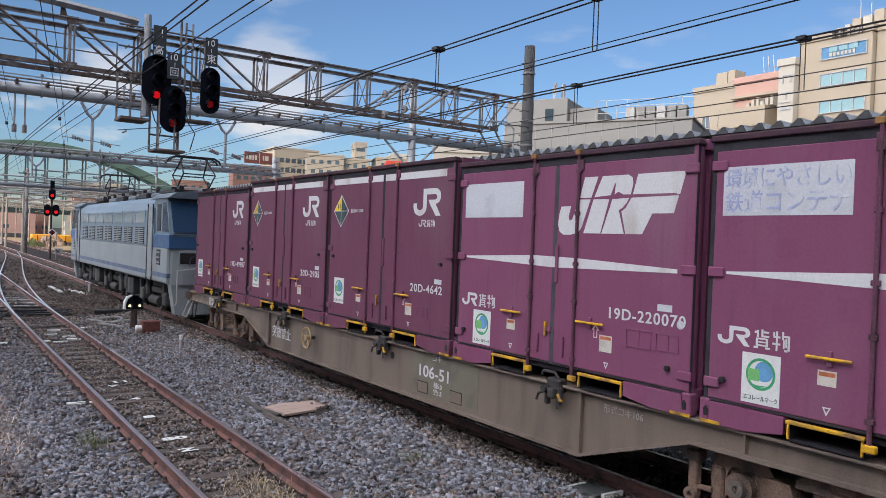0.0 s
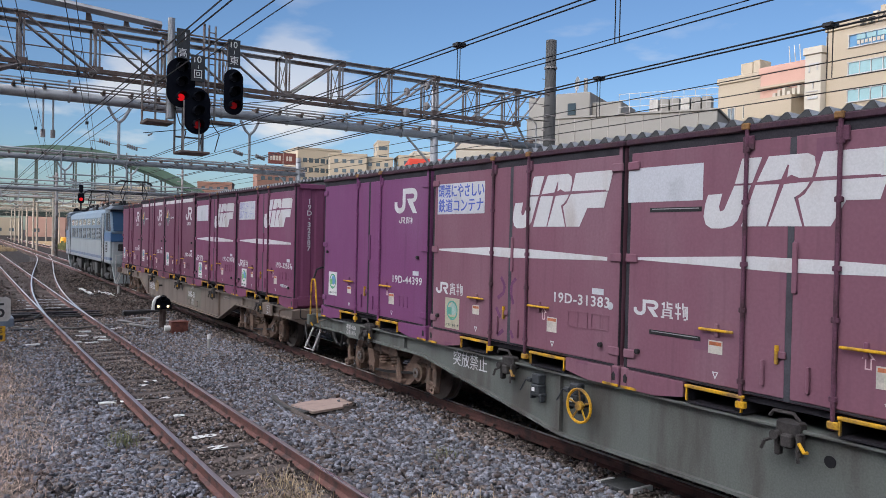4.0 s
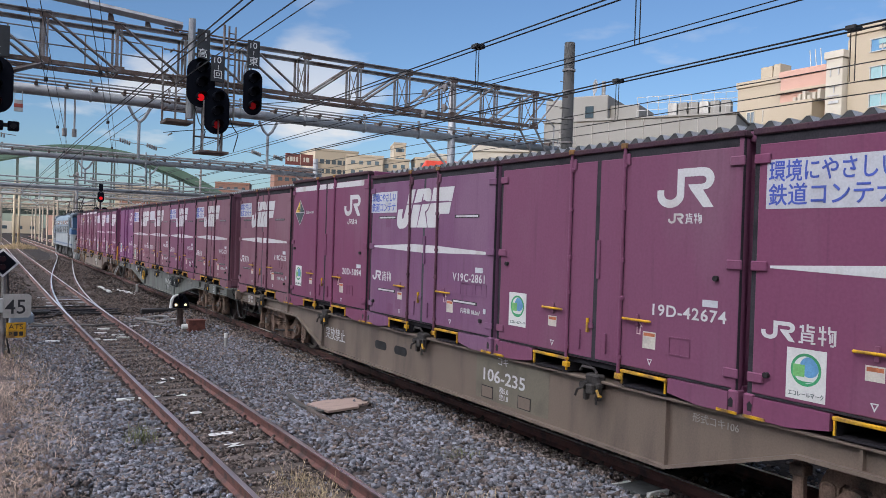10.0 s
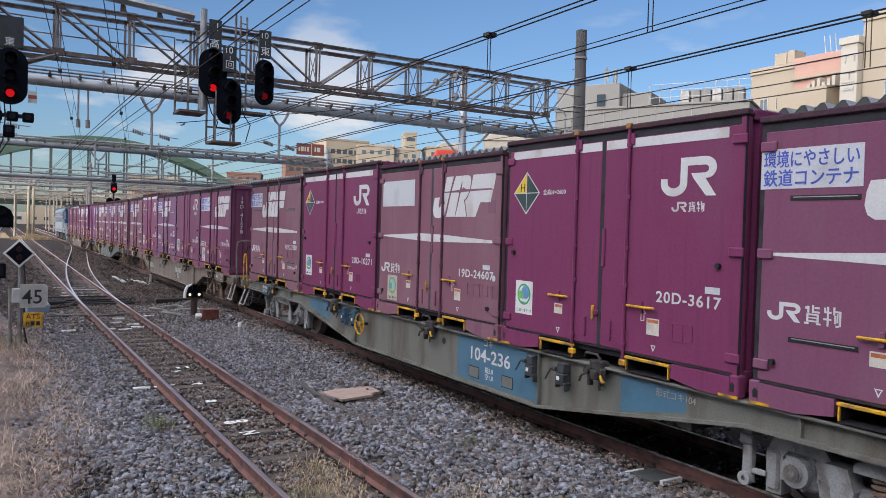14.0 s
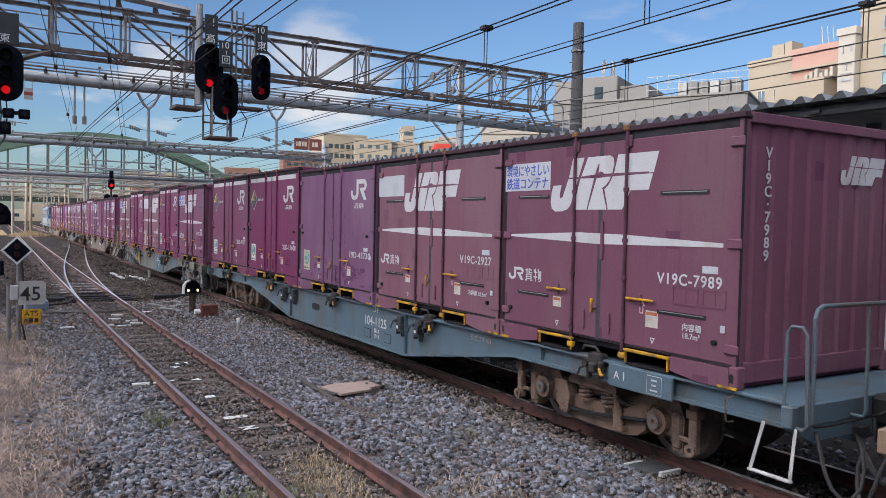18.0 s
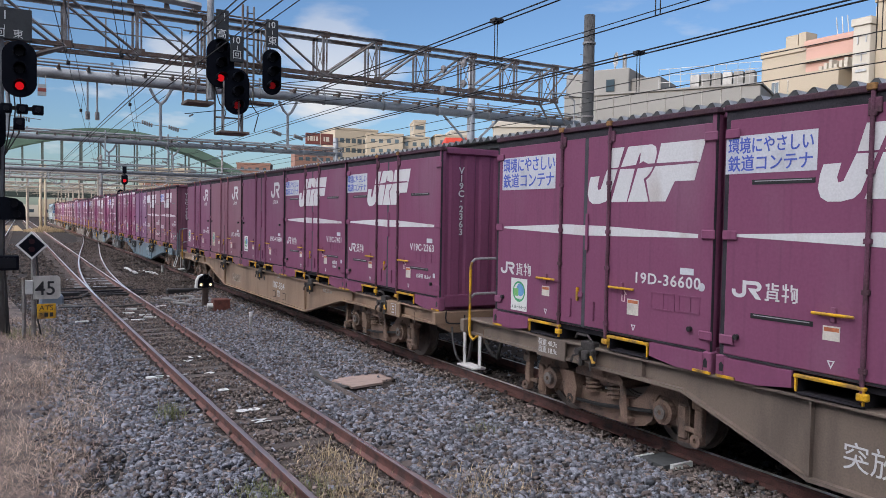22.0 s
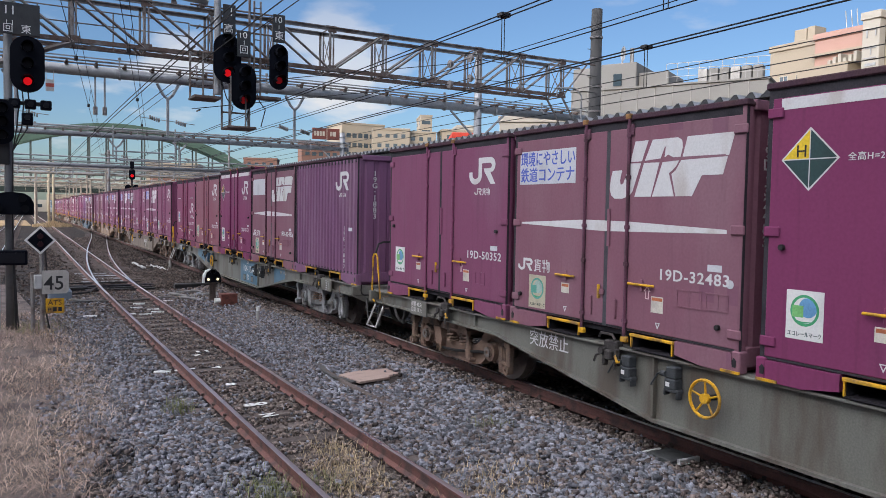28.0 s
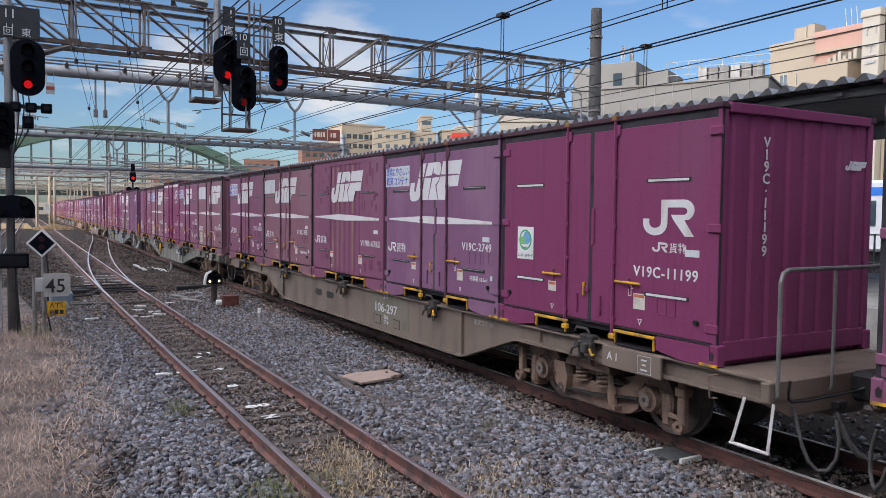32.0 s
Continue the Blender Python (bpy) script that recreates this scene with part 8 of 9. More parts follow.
    if number not in ("106-297", "104-1125"):
        put("load_lettering", text_mesh("荷重 40.7t\n自重 18.9t" if number[:3] == "106" else "荷重 40.5t\n自重 18.7t", 0.090, mat("chalky_lettering", (0.52, 0.50, 0.48), 0.7, vary=0.3, scale=9), 0.95, False, 0.008), ob, Matrix.Translation((-1.2065, ply, 0.885)) @ SIDE, "white painted load figures")
    shared("load_panel", ("ldp", tone, ply, patches), lambda: Shape().box(-1.2045, -1.18, ply - 0.52, ply + 0.03, 0.74, 0.985), mat("dark_blue_plate", (0.030, 0.065, 0.105), 0.6, vary=0.2) if patches else m, ob)
    dp = shared("date_plate", ("dplate", tone), lambda: Shape().box(-1.235, -1.20, -8.45, -7.55, 0.74, 0.98, 0.008), m, ob)
    put("date_lettering", text_mesh("A 1", 0.125, WHITE, 1.0, False, 0.008), dp, Matrix.Translation((-1.2375, -7.64, 0.83)) @ SIDE)
    shared("date_frame", "dframe", lambda: Shape().box(-1.239, -1.2365, -8.32, -8.12, 0.765, 0.955), PALE, dp)
    df = shared("date_field", ("dfield", tone), lambda: Shape().box(-1.241, -1.2392, -8.314, -8.126, 0.771, 0.949), m, dp)
    shared("date_bars", "dbars", lambda: Shape().box(-1.2425, -1.2412, -8.27, -8.17, 0.797, 0.815).box(-1.2425, -1.2412, -8.25, -8.19, 0.850, 0.868).box(-1.2425, -1.2412, -8.26, -8.18, 0.900, 0.918), PALE, df)
    for y in (7.1, -7.1):
        bogie(ob, y, BOGIE_GREY if grey_bogies else BOGIE)
    return ob


def oval_yz(cy, cz, w, h, seg=8):
    pts = []
    for k in range(seg + 1):
        t = -math.pi / 2 + math.pi * k / seg
        pts.append((cy + (w - h) / 2 + h / 2 * math.cos(t), cz + h / 2 * math.sin(t)))
    for k in range(seg + 1):
        t = math.pi / 2 + math.pi * k / seg
        pts.append((cy - (w - h) / 2 + h / 2 * math.cos(t), cz + h / 2 * math.sin(t)))
    return pts


# ---- locomotive ----


def locomotive():
    LG = mat("locomotive_pale_grey", (0.235, 0.258, 0.268), 0.5, vary=0.12, scale=1.2, second=(0.225, 0.24, 0.245), second_amount=0.35)
    LB = mat("locomotive_sky_blue", (0.145, 0.195, 0.240), 0.45, vary=0.10, scale=1.2, second=(0.15, 0.22, 0.29), second_amount=0.3)
    LD = mat("locomotive_deep_blue", (0.038, 0.100, 0.21), 0.4, vary=0.10)
    LS = mat("locomotive_stripe_blue", (0.075, 0.11, 0.18), 0.5)
    GR = mat("louvre_grey", (0.22, 0.235, 0.245), 0.5, vary=0.1)
    LR = mat("locomotive_roof_grey", (0.12, 0.145, 0.17), 0.7, vary=0.2)
    GEAR = mat("locomotive_gear_iron", (0.040, 0.038, 0.038), 0.75, 0.1, vary=0.35, scale=4, second=(0.04, 0.037, 0.036), second_amount=0.5)
    GEARP = mat("dusty_grey_gear", (0.065, 0.063, 0.062), 0.75, vary=0.25, scale=4, second=(0.07, 0.065, 0.062), second_amount=0.4)
    # the sky's reflection is put into this pale glass colour
    PG = mat("sky_sheen_side_glass", (0.27, 0.32, 0.34), 0.12, vary=0.1, spec=0.8)
    ob = thing("electric_locomotive", None, "pale grey and blue electric locomotive with raised pantographs", "locomotive")
    y0, y1 = -8.6, 8.6
    part("lower_body", Shape().box(-1.4, 1.4, y0 + 0.30, y1 - 0.30, 1.05, 2.06, 0.05), LG, ob)
    part("upper_body", Shape().prism([(-1.4, 2.06), (1.4, 2.06), (1.4, 3.10), (1.30, 3.34), (1.10, 3.50), (0.6, 3.60), (-0.6, 3.60), (-1.10, 3.50), (-1.30, 3.34), (-1.4, 3.10)], "y", y0 + 1.9, y1 - 1.9), LB, ob)
    part("waist_stripe", Shape().box(-1.408, 1.408, y0 + 0.28, y1 - 0.28, 1.22, 1.34), LS, ob, "dark blue waist stripe")
    for e in (-1, 1):
        prof = [(e * 6.6, 2.30), (e * 8.42, 2.30), (e * 8.50, 2.42), (e * 8.08, 3.28), (e * 7.85, 3.46), (e * 6.6, 3.50)]
        cab = part("cab", Shape().prism(prof, "x", -1.36, 1.36), LB, ob)
        part("cab_roof", Shape().prism([(-1.42, 3.42), (1.42, 3.42), (1.2, 3.58), (0.6, 3.66), (-0.6, 3.66), (-1.2, 3.58)], "y", e * 6.2 if e > 0 else e * 8.3, e * 8.3 if e > 0 else e * 6.2), LR, ob)
        LGL = mat("locomotive_glass", (0.022, 0.050, 0.095), 0.2, vary=0.05, spec=0.10)
        part("windscreen", Shape().prism([(e * 8.46, 2.48), (e * 8.53, 2.48), (e * 8.12, 3.32), (e * 8.05, 3.32)], "x", -1.30, 1.30), LGL, cab, "dark blue windscreen")
        part("quarter_glass", Shape().prism([(e * 7.55, 2.48), (e * 8.38, 2.48), (e * 8.02, 3.30), (e * 7.55, 3.30)], "x", -1.374, -1.361), LGL, cab)
        part("screen_pillar", Shape().prism([(e * 8.36, 2.45), (e * 8.46, 2.45), (e * 8.06, 3.32), (e * 7.98, 3.32)], "x", -1.385, -1.30), LB, cab)
        part("side_window", Shape().box(-1.374, -1.361, min(e * 6.95, e * 7.35), max(e * 6.95, e * 7.35), 2.50, 3.26), BLACK, cab)
        part("nose_band", Shape().box(-1.405, 1.405, min(e * 6.6, e * 8.46), max(e * 6.6, e * 8.46), 2.02, 2.42, 0.02), LD, ob, "deep blue nose band")
        part("nose", Shape().prism([(-1.4, e * 8.2), (1.4, e * 8.2), (1.28, e * 8.36), (1.0, e * 8.44), (-1.0, e * 8.44), (-1.28, e * 8.36)], "z", 1.05, 2.04), LG, ob)
        part("cab_door", Shape().box(-1.412, -1.40, min(e * 6.05, e * 6.55), max(e * 6.05, e * 6.55), 1.12, 3.2, 0.01), LG, ob)
        for q in (5.98, 6.58):
            part("door_edge", Shape().box(-1.425, -1.40, min(e * q, e * (q + 0.06)), max(e * q, e * (q + 0.06)), 1.05, 3.28), BLACK, ob, "black door seal")
        part("grab_rail", Shape().tube([(-1.46, e * 6.75, 1.2), (-1.46, e * 6.75, 2.7)], 0.018, 6), STEPWHITE, ob)
        for s in (-1, 1):
            part("light_recess", Shape().box(min(s * 0.45, s * 1.1), max(s * 0.45, s * 1.1), min(e * 8.42, e * 8.47), max(e * 8.42, e * 8.47), 1.62, 1.92, 0.02), BLACKIRON, ob)
            part("recess_rim", Shape().box(min(s * 0.40, s * 1.15), max(s * 0.40, s * 1.15), min(e * 8.41, e * 8.45), max(e * 8.41, e * 8.45), 1.57, 1.97, 0.02), LG, ob)
        part("skirt", Shape().prism([(-1.15, 0.22), (1.15, 0.22), (1.3, 1.05), (-1.3, 1.05)], "y", min(e * 8.0, e * 8.36), max(e * 8.0, e * 8.36)), LG, ob)
        part("end_rail", Shape().tube([(-1.2, e * 8.5, 0.5), (-1.2, e * 8.62, 0.6), (-1.2, e * 8.62, 1.45), (-0.7, e * 8.62, 1.5)], 0.02, 6), STEPWHITE, ob)
        part("grille", Shape().box(-1.415, -1.40, min(e * 7.15, e * 7.55), max(e * 7.15, e * 7.55), 1.55, 1.98), BLACKIRON, ob)
        part("grille_bars", Shape().box(-1.42, -1.414, min(e * 7.17, e * 7.53), max(e * 7.17, e * 7.53), 1.60, 1.64).box(-1.42, -1.414, min(e * 7.17, e * 7.53), max(e * 7.17, e * 7.53), 1.74, 1.78).box(-1.42, -1.414, min(e * 7.17, e * 7.53), max(e * 7.17, e * 7.53), 1.88, 1.92), GR, ob)
    for i in range(7):
        y = -4.95 + 1.62 * i
        wd = part("window", Shape().box(-1.408, -1.392, y - 0.60, y + 0.60, 2.74, 3.06, 0.01), PG, ob, "body side window with pale painted sky sheen")
        part("window_frame", Shape().box(-1.412, -1.398, y - 0.68, y + 0.68, 2.68, 2.74).box(-1.412, -1.398, y - 0.68, y + 0.68, 3.06, 3.11).box(-1.412, -1.398, y - 0.68, y - 0.60, 2.74, 3.06).box(-1.412, -1.398, y + 0.60, y + 0.68, 2.74, 3.06), LB, wd)
        lv = part("louvre", Shape().box(-1.408, -1.392, y - 0.62, y + 0.62, 2.10, 2.60, 0.01), GASKET, ob, "dark louvred vent")
        sl = Shape()
        for k in range(8):
            sl.box(-1.425, -1.408, y - 0.58, y + 0.58, 2.12 + 0.06 * k, 2.152 + 0.06 * k)
        sl.box(-1.428, -1.408, y - 0.03, y + 0.03, 2.1, 2.6)
        part("slats", sl, LG, lv)
    for k, y in enumerate((-4.0, -2.2, -0.6, 1.4, 3.0)):
        part("roof_box", Shape().box(-0.75, 0.75, y - 0.6, y + 0.6, 3.56, 3.72 + 0.05 * (k % 2), 0.04), BLACKIRON if k % 2 else LR, ob)
        part("roof_insulator", Shape().tube([(-0.5, y + 0.7, 3.58), (-0.5, y + 0.7, 3.92)], 0.06, 8).tube([(-0.5, y + 0.7, 3.9), (-0.5, y + 1.6, 3.9)], 0.025, 5), BLACKIRON, ob)
    for y in (-5.6, 5.4):
        arms = Shape().box(-0.8, 0.8, y - 0.9, y + 0.9, 3.68, 3.76)
        for x in (-0.48, 0.48):
            for d in (-1, 1):
                arms.tube([(x, y + 0.15 * d, 3.80), (x, y - 0.62 * d, 4.26), (x * 0.8, y + 0.10 * d, 4.78)], 0.024, 6)
            arms.box(x - 0.07, x + 0.07, y - 0.5, y - 0.36, 3.74, 3.90, 0.01).box(x - 0.07, x + 0.07, y + 0.36, y + 0.5, 3.74, 3.90, 0.01)
        for d in (-0.62, 0.62):
            arms.tube([(-0.48, y + d, 4.26), (0.48, y + d, 4.26)], 0.018, 6)
        pf = part("pantograph", arms, BLACKIRON, ob)
        for d in (-0.15, 0.15):
            part("collector_bow", Shape().tube([(-0.78, y + d, 4.64), (-0.73, y + d, 4.74), (-0.58, y + d, 4.82), (0.58, y + d, 4.82), (0.73, y + d, 4.74), (0.78, y + d, 4.64)], 0.030, 6), BLACKIRON, pf)
    for y in (-5.9, 0.0, 5.9):
        bg = part("bogie", Shape().box(-0.8, 0.8, y - 1.7, y + 1.7, 0.45, 0.95, 0.05), BLACKIRON, ob)
        for s in (-1, 1):
            part("side_frame", Shape().box(min(s * 0.85, s * 1.0), max(s * 0.85, s * 1.0), y - 1.9, y + 1.9, 0.62, 0.80, 0.03), GEAR, bg)
            part("air_tank", Shape().tube([(s * 1.05, y - 0.5, 0.42), (s * 1.05, y + 0.5, 0.42)], 0.14, 10), GEAR, bg)
            for t in (-1.35, 1.35):
                part("axle_box", Shape().box(min(s * 0.95, s * 1.2), max(s * 0.95, s * 1.2), y + t - 0.2, y + t + 0.2, 0.36, 0.72, 0.04), GEARP if t > 0 else GEAR, bg)
                part("spring", Shape().tube([(s * 1.05, y + t * 0.72, 0.55), (s * 1.05, y + t * 0.72, 1.0)], 0.10, 8), GEARP, bg)
                part("brake_arm", Shape().prism([(y + t * 1.42, 1.02), (y + t * 1.52, 1.02), (y + t * 1.46, 0.22), (y + t * 1.38, 0.22)], "x", min(s * 1.0, s * 1.1), max(s * 1.0, s * 1.1)), GEARP, bg)
                part("sand_pipe", Shape().tube([(s * 1.1, y + t * 1.2, 0.95), (s * 1.12, y + t * 1.25, 0.5), (s * 0.9, y + t * 1.3, 0.12)], 0.025, 6), BLACKIRON, bg)
        for t in (-1.35, 1.35):
            w = shared("wheelset", "locowheel", lambda: wheel_shape(0.56), WHEEL, bg, pose(0, y + t, 0.56))
            WHEELS.append((w, 0.0, y + t, 0.56, 0.56))
    for y in (-2.95, 2.95):
        for k in (-0.45, 0.0, 0.5):
            part("equipment_box", Shape().box(-1.25, -0.6, y + k - 0.18, y + k + 0.18, 0.42 + 0.1 * (k > 0), 0.95, 0.03), GEARP if k == 0 else GEAR, ob)
    for e in (-1, 1):
        part("coupler", Shape().box(-0.16, 0.16, min(e * 8.4, e * 9.1), max(e * 8.4, e * 9.1), 0.72, 1.0, 0.04), BLACKIRON, ob)
    return ob


TRAIN = (
    ("106-51", "brown", dict(yellow_wheel=False, lettering="突放禁止"), (("jr", "dark", "19D-49907", ""), ("h20", "dark", "20D-2905", ""), ("h20", "dark", "20D-4642", ""), ("jrf_d", "maroon", "19D-220070", "white"), ("jrf_d", "maroon", "19D-32587", "text"))),
    ("104-350", "grey", dict(lettering="突放禁止"), (("jr", "violet", "19D-44399", ""), ("jrf_d", "brown", "19D-31383", "text"), ("jrf_v", "brown", "V19C-3005", "white"), ("jrf_v", "plum", "V19C-3676", "text"), ("jrf_v", "brown", "V19C-4321", "text"))),
    ("106-235", "brown", dict(slots=True, lettering="突放禁止", wheel=False), (("jrf_v", "brown", "V19C-2226", "text"), ("h20", "maroon", "20D-5094", ""), ("jrf_v", "lilac", "V19C-2861", "text"), ("jr", "plum", "19D-42674", ""), ("jrf_d", "maroon", "19D-41578", "text"))),
    ("104-236", "olive", dict(patches=True, grey_bogies=True), (("jrf_v", "brown", "V19C-2280", "text"), ("h20", "fresh", "20D-10271", ""), ("jrf_d", "brown", "19D-24607", "white"), ("h20", "fresh", "20D-3617", ""), ("jrf_v", "plum", "V19C-1976", "text"))),
    ("104-1125", "blue", dict(slots=True, wheel=False), (("h20", "maroon", "20D-3117", ""), ("h20", "fresh", "20D-11608", ""), ("jr", "lilac", "19D-43730", ""), ("jrf_v", "brown", "V19C-2927", "white"), ("jrf_v", "dusk", "V19C-7989", "text"))),
    ("107-334", "tan", dict(lettering="突放禁止", wheel=False), (("jr", "plum", "19D-44205", ""), ("jr", "brown", "19D-49958", ""), ("jr", "plum", "19D-43680", ""), ("jrf_v", "maroon", "V19C-7401", "text"), ("jrf_v", "maroon", "V19C-2363", "text"))),
    ("106-567", "brown", dict(lettering="突放禁止"), (("jrf_d", "maroon", "19D-36600", "text"), ("jrf_v", "maroon", "V19C-7187", "text"), ("jr", "maroon", "19D-44323", ""), ("jrf_d", "maroon", "19D-35970", "text"), ("jr", "maroon", "19D-52274", ""))),
    ("104-1264", "olive", dict(patches=True, grey_bogies=True), (("v_new", "ruby", "V19C-8777", ""), ("jr", "rust", "19D-20752", ""), ("h20", "fresh", "20D-8131", ""), ("jrf_d", "brown", "19D-32480", "white"), ("g19", "lilac", "19G-1883", ""))),
    ("104-2649", "olive", dict(lettering="突放禁止", wheel_y=1.96), (("jr", "maroon", "19D-50352", ""), ("jrf_d", "brown", "19D-32483", "text"), ("h20", "fresh", "20D-6091", ""), ("jrf_v", "maroon", "V19C-5072", "text"), ("jrf_d", "brown", "19D-18061", "white"))),
    ("106-297", "brown", dict(slots=True, wheel=False), (("jrf_v", "plum", "V19C-6026", "text"), ("jrf_v", "brown", "V19C-995", "white"), ("v_b", "plum", "V19B-6762", ""), ("jrf_v", "lilac", "V19C-2749", "text"), ("v_new", "fresh", "V19C-11199", ""))),
    ("104-88", "blue", dict(patches=True), (("jr", "plum", "19D-40118", ""), ("jrf_v", "brown", "V19C-5510", "text"))),
)
# how far each wagon's load sits behind the regular spacing
OFFS = (0.58, 0.34, -0.25, 0.14, -0.23, 0.17, 0.13, -0.13, -0.06, -0.69, -0.86)
RAILS = (1, 1, -1, 1, -1, 1, 1, 1, 1, -1, -1)
# and how far each container stands behind its even place on the wagon
SHIFT = (
    (-0.20, -0.16, -0.12, -0.07, -0.01), (-0.06, -0.01, -0.02, 0.0, 0.05), (-0.14, -0.08, -0.04, -0.01, 0.013), (-0.14, -0.07, -0.03, 0.01, 0.08),
    (-0.16, -0.13, -0.093, 0.01, 0.015), (-0.045, -0.045, 0.0, 0.06, 0.06), (-0.095, -0.08, -0.07, -0.02, 0.015), (-0.03, 0.005, 0.10, 0.12, 0.14),
    (-0.20, -0.13, 0.0, 0.01, 0.01), (-0.03, -0.03, 0.02, 0.03, 0.035), (0.0, 0.04),
)
SPEED = (92.3721, 95.1173, 22.4021, -1.3316, -1.5373, -0.4002)


def run(t):
    """How far along the track the train's front has come."""
    u = t / 16 - 1
    return sum(c * u ** k for k, c in enumerate(SPEED))


def on_track(t, back, z):
    """A pose on the main track, that far behind the train's front at t seconds."""
    y = run(t) - back
    turn = math.degrees(math.atan((track_x(y + 1, MAIN) - track_x(y - 1, MAIN)) / 2))
    return pose(track_x(y, MAIN), y, z, 0, 0, -turn)


MOVING = []
loco = locomotive()
MOVING.append((loco, 0.58 - 1.35 - 9.0, 0.0))
for k, (number, tone, opts, load) in enumerate(TRAIN):
    base = 0.35 - 0.10 * k if k < 9 else (-0.45, -0.22)[k - 9]
    middle = 20.4 * k + base + 9.3575
    blk = base - OFFS[k]
    w = wagon("wagon", tone, number, blk, RAILS[k], **opts)
    MOVING.append((w, middle, 0.0))
    for j, (style, colour, num, wording) in enumerate(load):
        c = container(style, colour, num, wording=wording)
        MOVING.append((c, 20.4 * k + OFFS[k] + 3.75 * j + SHIFT[k][j] + HALF, 0.995))

# ---- yard clutter ----
RUSTBOX = mat("rusted_box_iron", (0.13, 0.042, 0.030), 0.8, vary=0.4, scale=7, bump=0.3, second=(0.075, 0.028, 0.022), second_amount=0.4)
TERRA = mat("pinkish_board", (0.32, 0.235, 0.20), 0.85, vary=0.2, scale=3, stretch=(1, 4, 1), second=(0.235, 0.175, 0.152), second_amount=0.4)
lid = thing("trough_cover", label="weathered pinkish concrete cover board lying on ballast", category="cover")
part("board", Shape().prism([(4.60, 11.42), (4.70, 10.80), (5.28, 10.92), (5.30, 11.04), (5.62, 11.12), (5.60, 11.22), (5.74, 11.26), (5.66, 11.62), (5.56, 11.60), (5.54, 11.74), (5.05, 11.60)], "z", -0.236, -0.202), TERRA, lid)
plank = thing("plank", label="thin grey weathered plank lying on the ballast", category="plank")
part("board", Shape().prism([(4.70, 12.66), (4.78, 12.62), (4.58, 11.90), (4.53, 11.30), (4.66, 10.86), (4.58, 10.82), (4.44, 11.30), (4.49, 11.95)], "z", -0.222, -0.198), POLE, plank)
cable = thing("cable_trough", label="half buried grey cable trough in the ballast", category="cable trough")
part("trough", Shape().tube([(4.62, 12.6, -0.26), (4.54, 11.8, -0.235), (4.50, 10.6, -0.235), (4.55, 9.4, -0.245), (4.70, 8.4, -0.24), (4.85, 7.2, -0.25), (5.0, 5.6, -0.26)], 0.045, 8), WOOD, cable)
rb = thing("relay_box", pose(5.22, 21.1, -0.28), "rust red iron box beside the main track", "equipment box")
part("case", Shape().box(-0.22, 0.22, -0.16, 0.16, 0.0, 0.36, 0.015), RUSTBOX, rb)
part("lid", Shape().box(-0.232, 0.232, -0.172, 0.172, 0.36, 0.382, 0.008), RUSTBOX, rb)
part("white_cap", Shape().disc((-0.29, 0, 0.20), "x", 0, 0.07, 0.14, 12), SIGNWHITE, rb, "round white cap")
mk = thing("marker_post", pose(5.12, 17.85, -0.28), "small grey marker post with a white top", "post")
part("post", Shape().tube([(0, 0, 0), (0, 0, 0.30)], 0.04, 10), CONCRETE, mk)
part("cap", Shape().tube([(0, 0, 0.30), (0, 0, 0.40)], 0.042, 10), SIGNWHITE, mk, "white painted top")
mk2 = thing("marker_post", pose(6.05, 34.6, -0.28), "pale round post beside the main track", "post")
part("post", Shape().tube([(0, 0, 0), (0, 0, 0.45)], 0.055, 10), CONCRETE, mk2)
tr = thing("lineside_trough", label="pale cracked trough slabs lying between the tracks", category="cable trough")
part("slab", Shape().add([(5.35, 36.4, -0.2), (5.65, 36.6, -0.2), (6.05, 33.6, -0.2), (5.75, 33.4, -0.2), (5.35, 36.4, -0.16), (5.65, 36.6, -0.16), (6.05, 33.6, -0.17), (5.75, 33.4, -0.17)],
                            [(0, 1, 2, 3), (7, 6, 5, 4), (0, 4, 5, 1), (1, 5, 6, 2), (2, 6, 7, 3), (3, 7, 4, 0)]), SIGNBOARD, tr)
part("slab", Shape().box(5.02, 5.16, 35.2, 38.6, -0.24, -0.17, 0.01), SIGNBOARD, tr)
pm = thing("point_machine", label="dark point machine with rodding across the siding", category="point machine")
part("bed_plate", Shape().box(1.6, 4.3, 27.6, 27.85, -0.25, -0.19, 0.01), GASKET, pm)
part("rod", Shape().tube([(1.2, 28.6, -0.19), (4.0, 28.6, -0.19)], 0.025, 6), BLACKIRON, pm)
part("rod", Shape().tube([(1.0, 24.6, -0.18), (2.1, 25.4, -0.18), (2.4, 26.8, -0.18)], 0.03, 6), BLACKIRON, pm)
part("motor_case", Shape().box(0.95, 1.55, 24.2, 25.0, -0.25, 0.02, 0.04), mat("blue_grey_case", (0.16, 0.20, 0.25), 0.5, vary=0.2), pm)
part("detector_case", Shape().box(4.7, 6.1, 25.95, 26.25, -0.25, -0.06, 0.03), BLACKIRON, pm)
for y in (26.35, 26.95):
    part("stretcher_bar", Shape().box(2.05, 4.15, y - 0.05, y + 0.05, -0.245, -0.185, 0.01), BLACKIRON, pm)
part("drive_bar", Shape().box(1.05, 2.15, 26.45, 26.70, -0.25, -0.12, 0.02), BLACKIRON, pm)
part("drive_bar", Shape().box(1.35, 2.0, 23.1, 23.25, -0.26, -0.18, 0.02), BLACKIRON, pm)
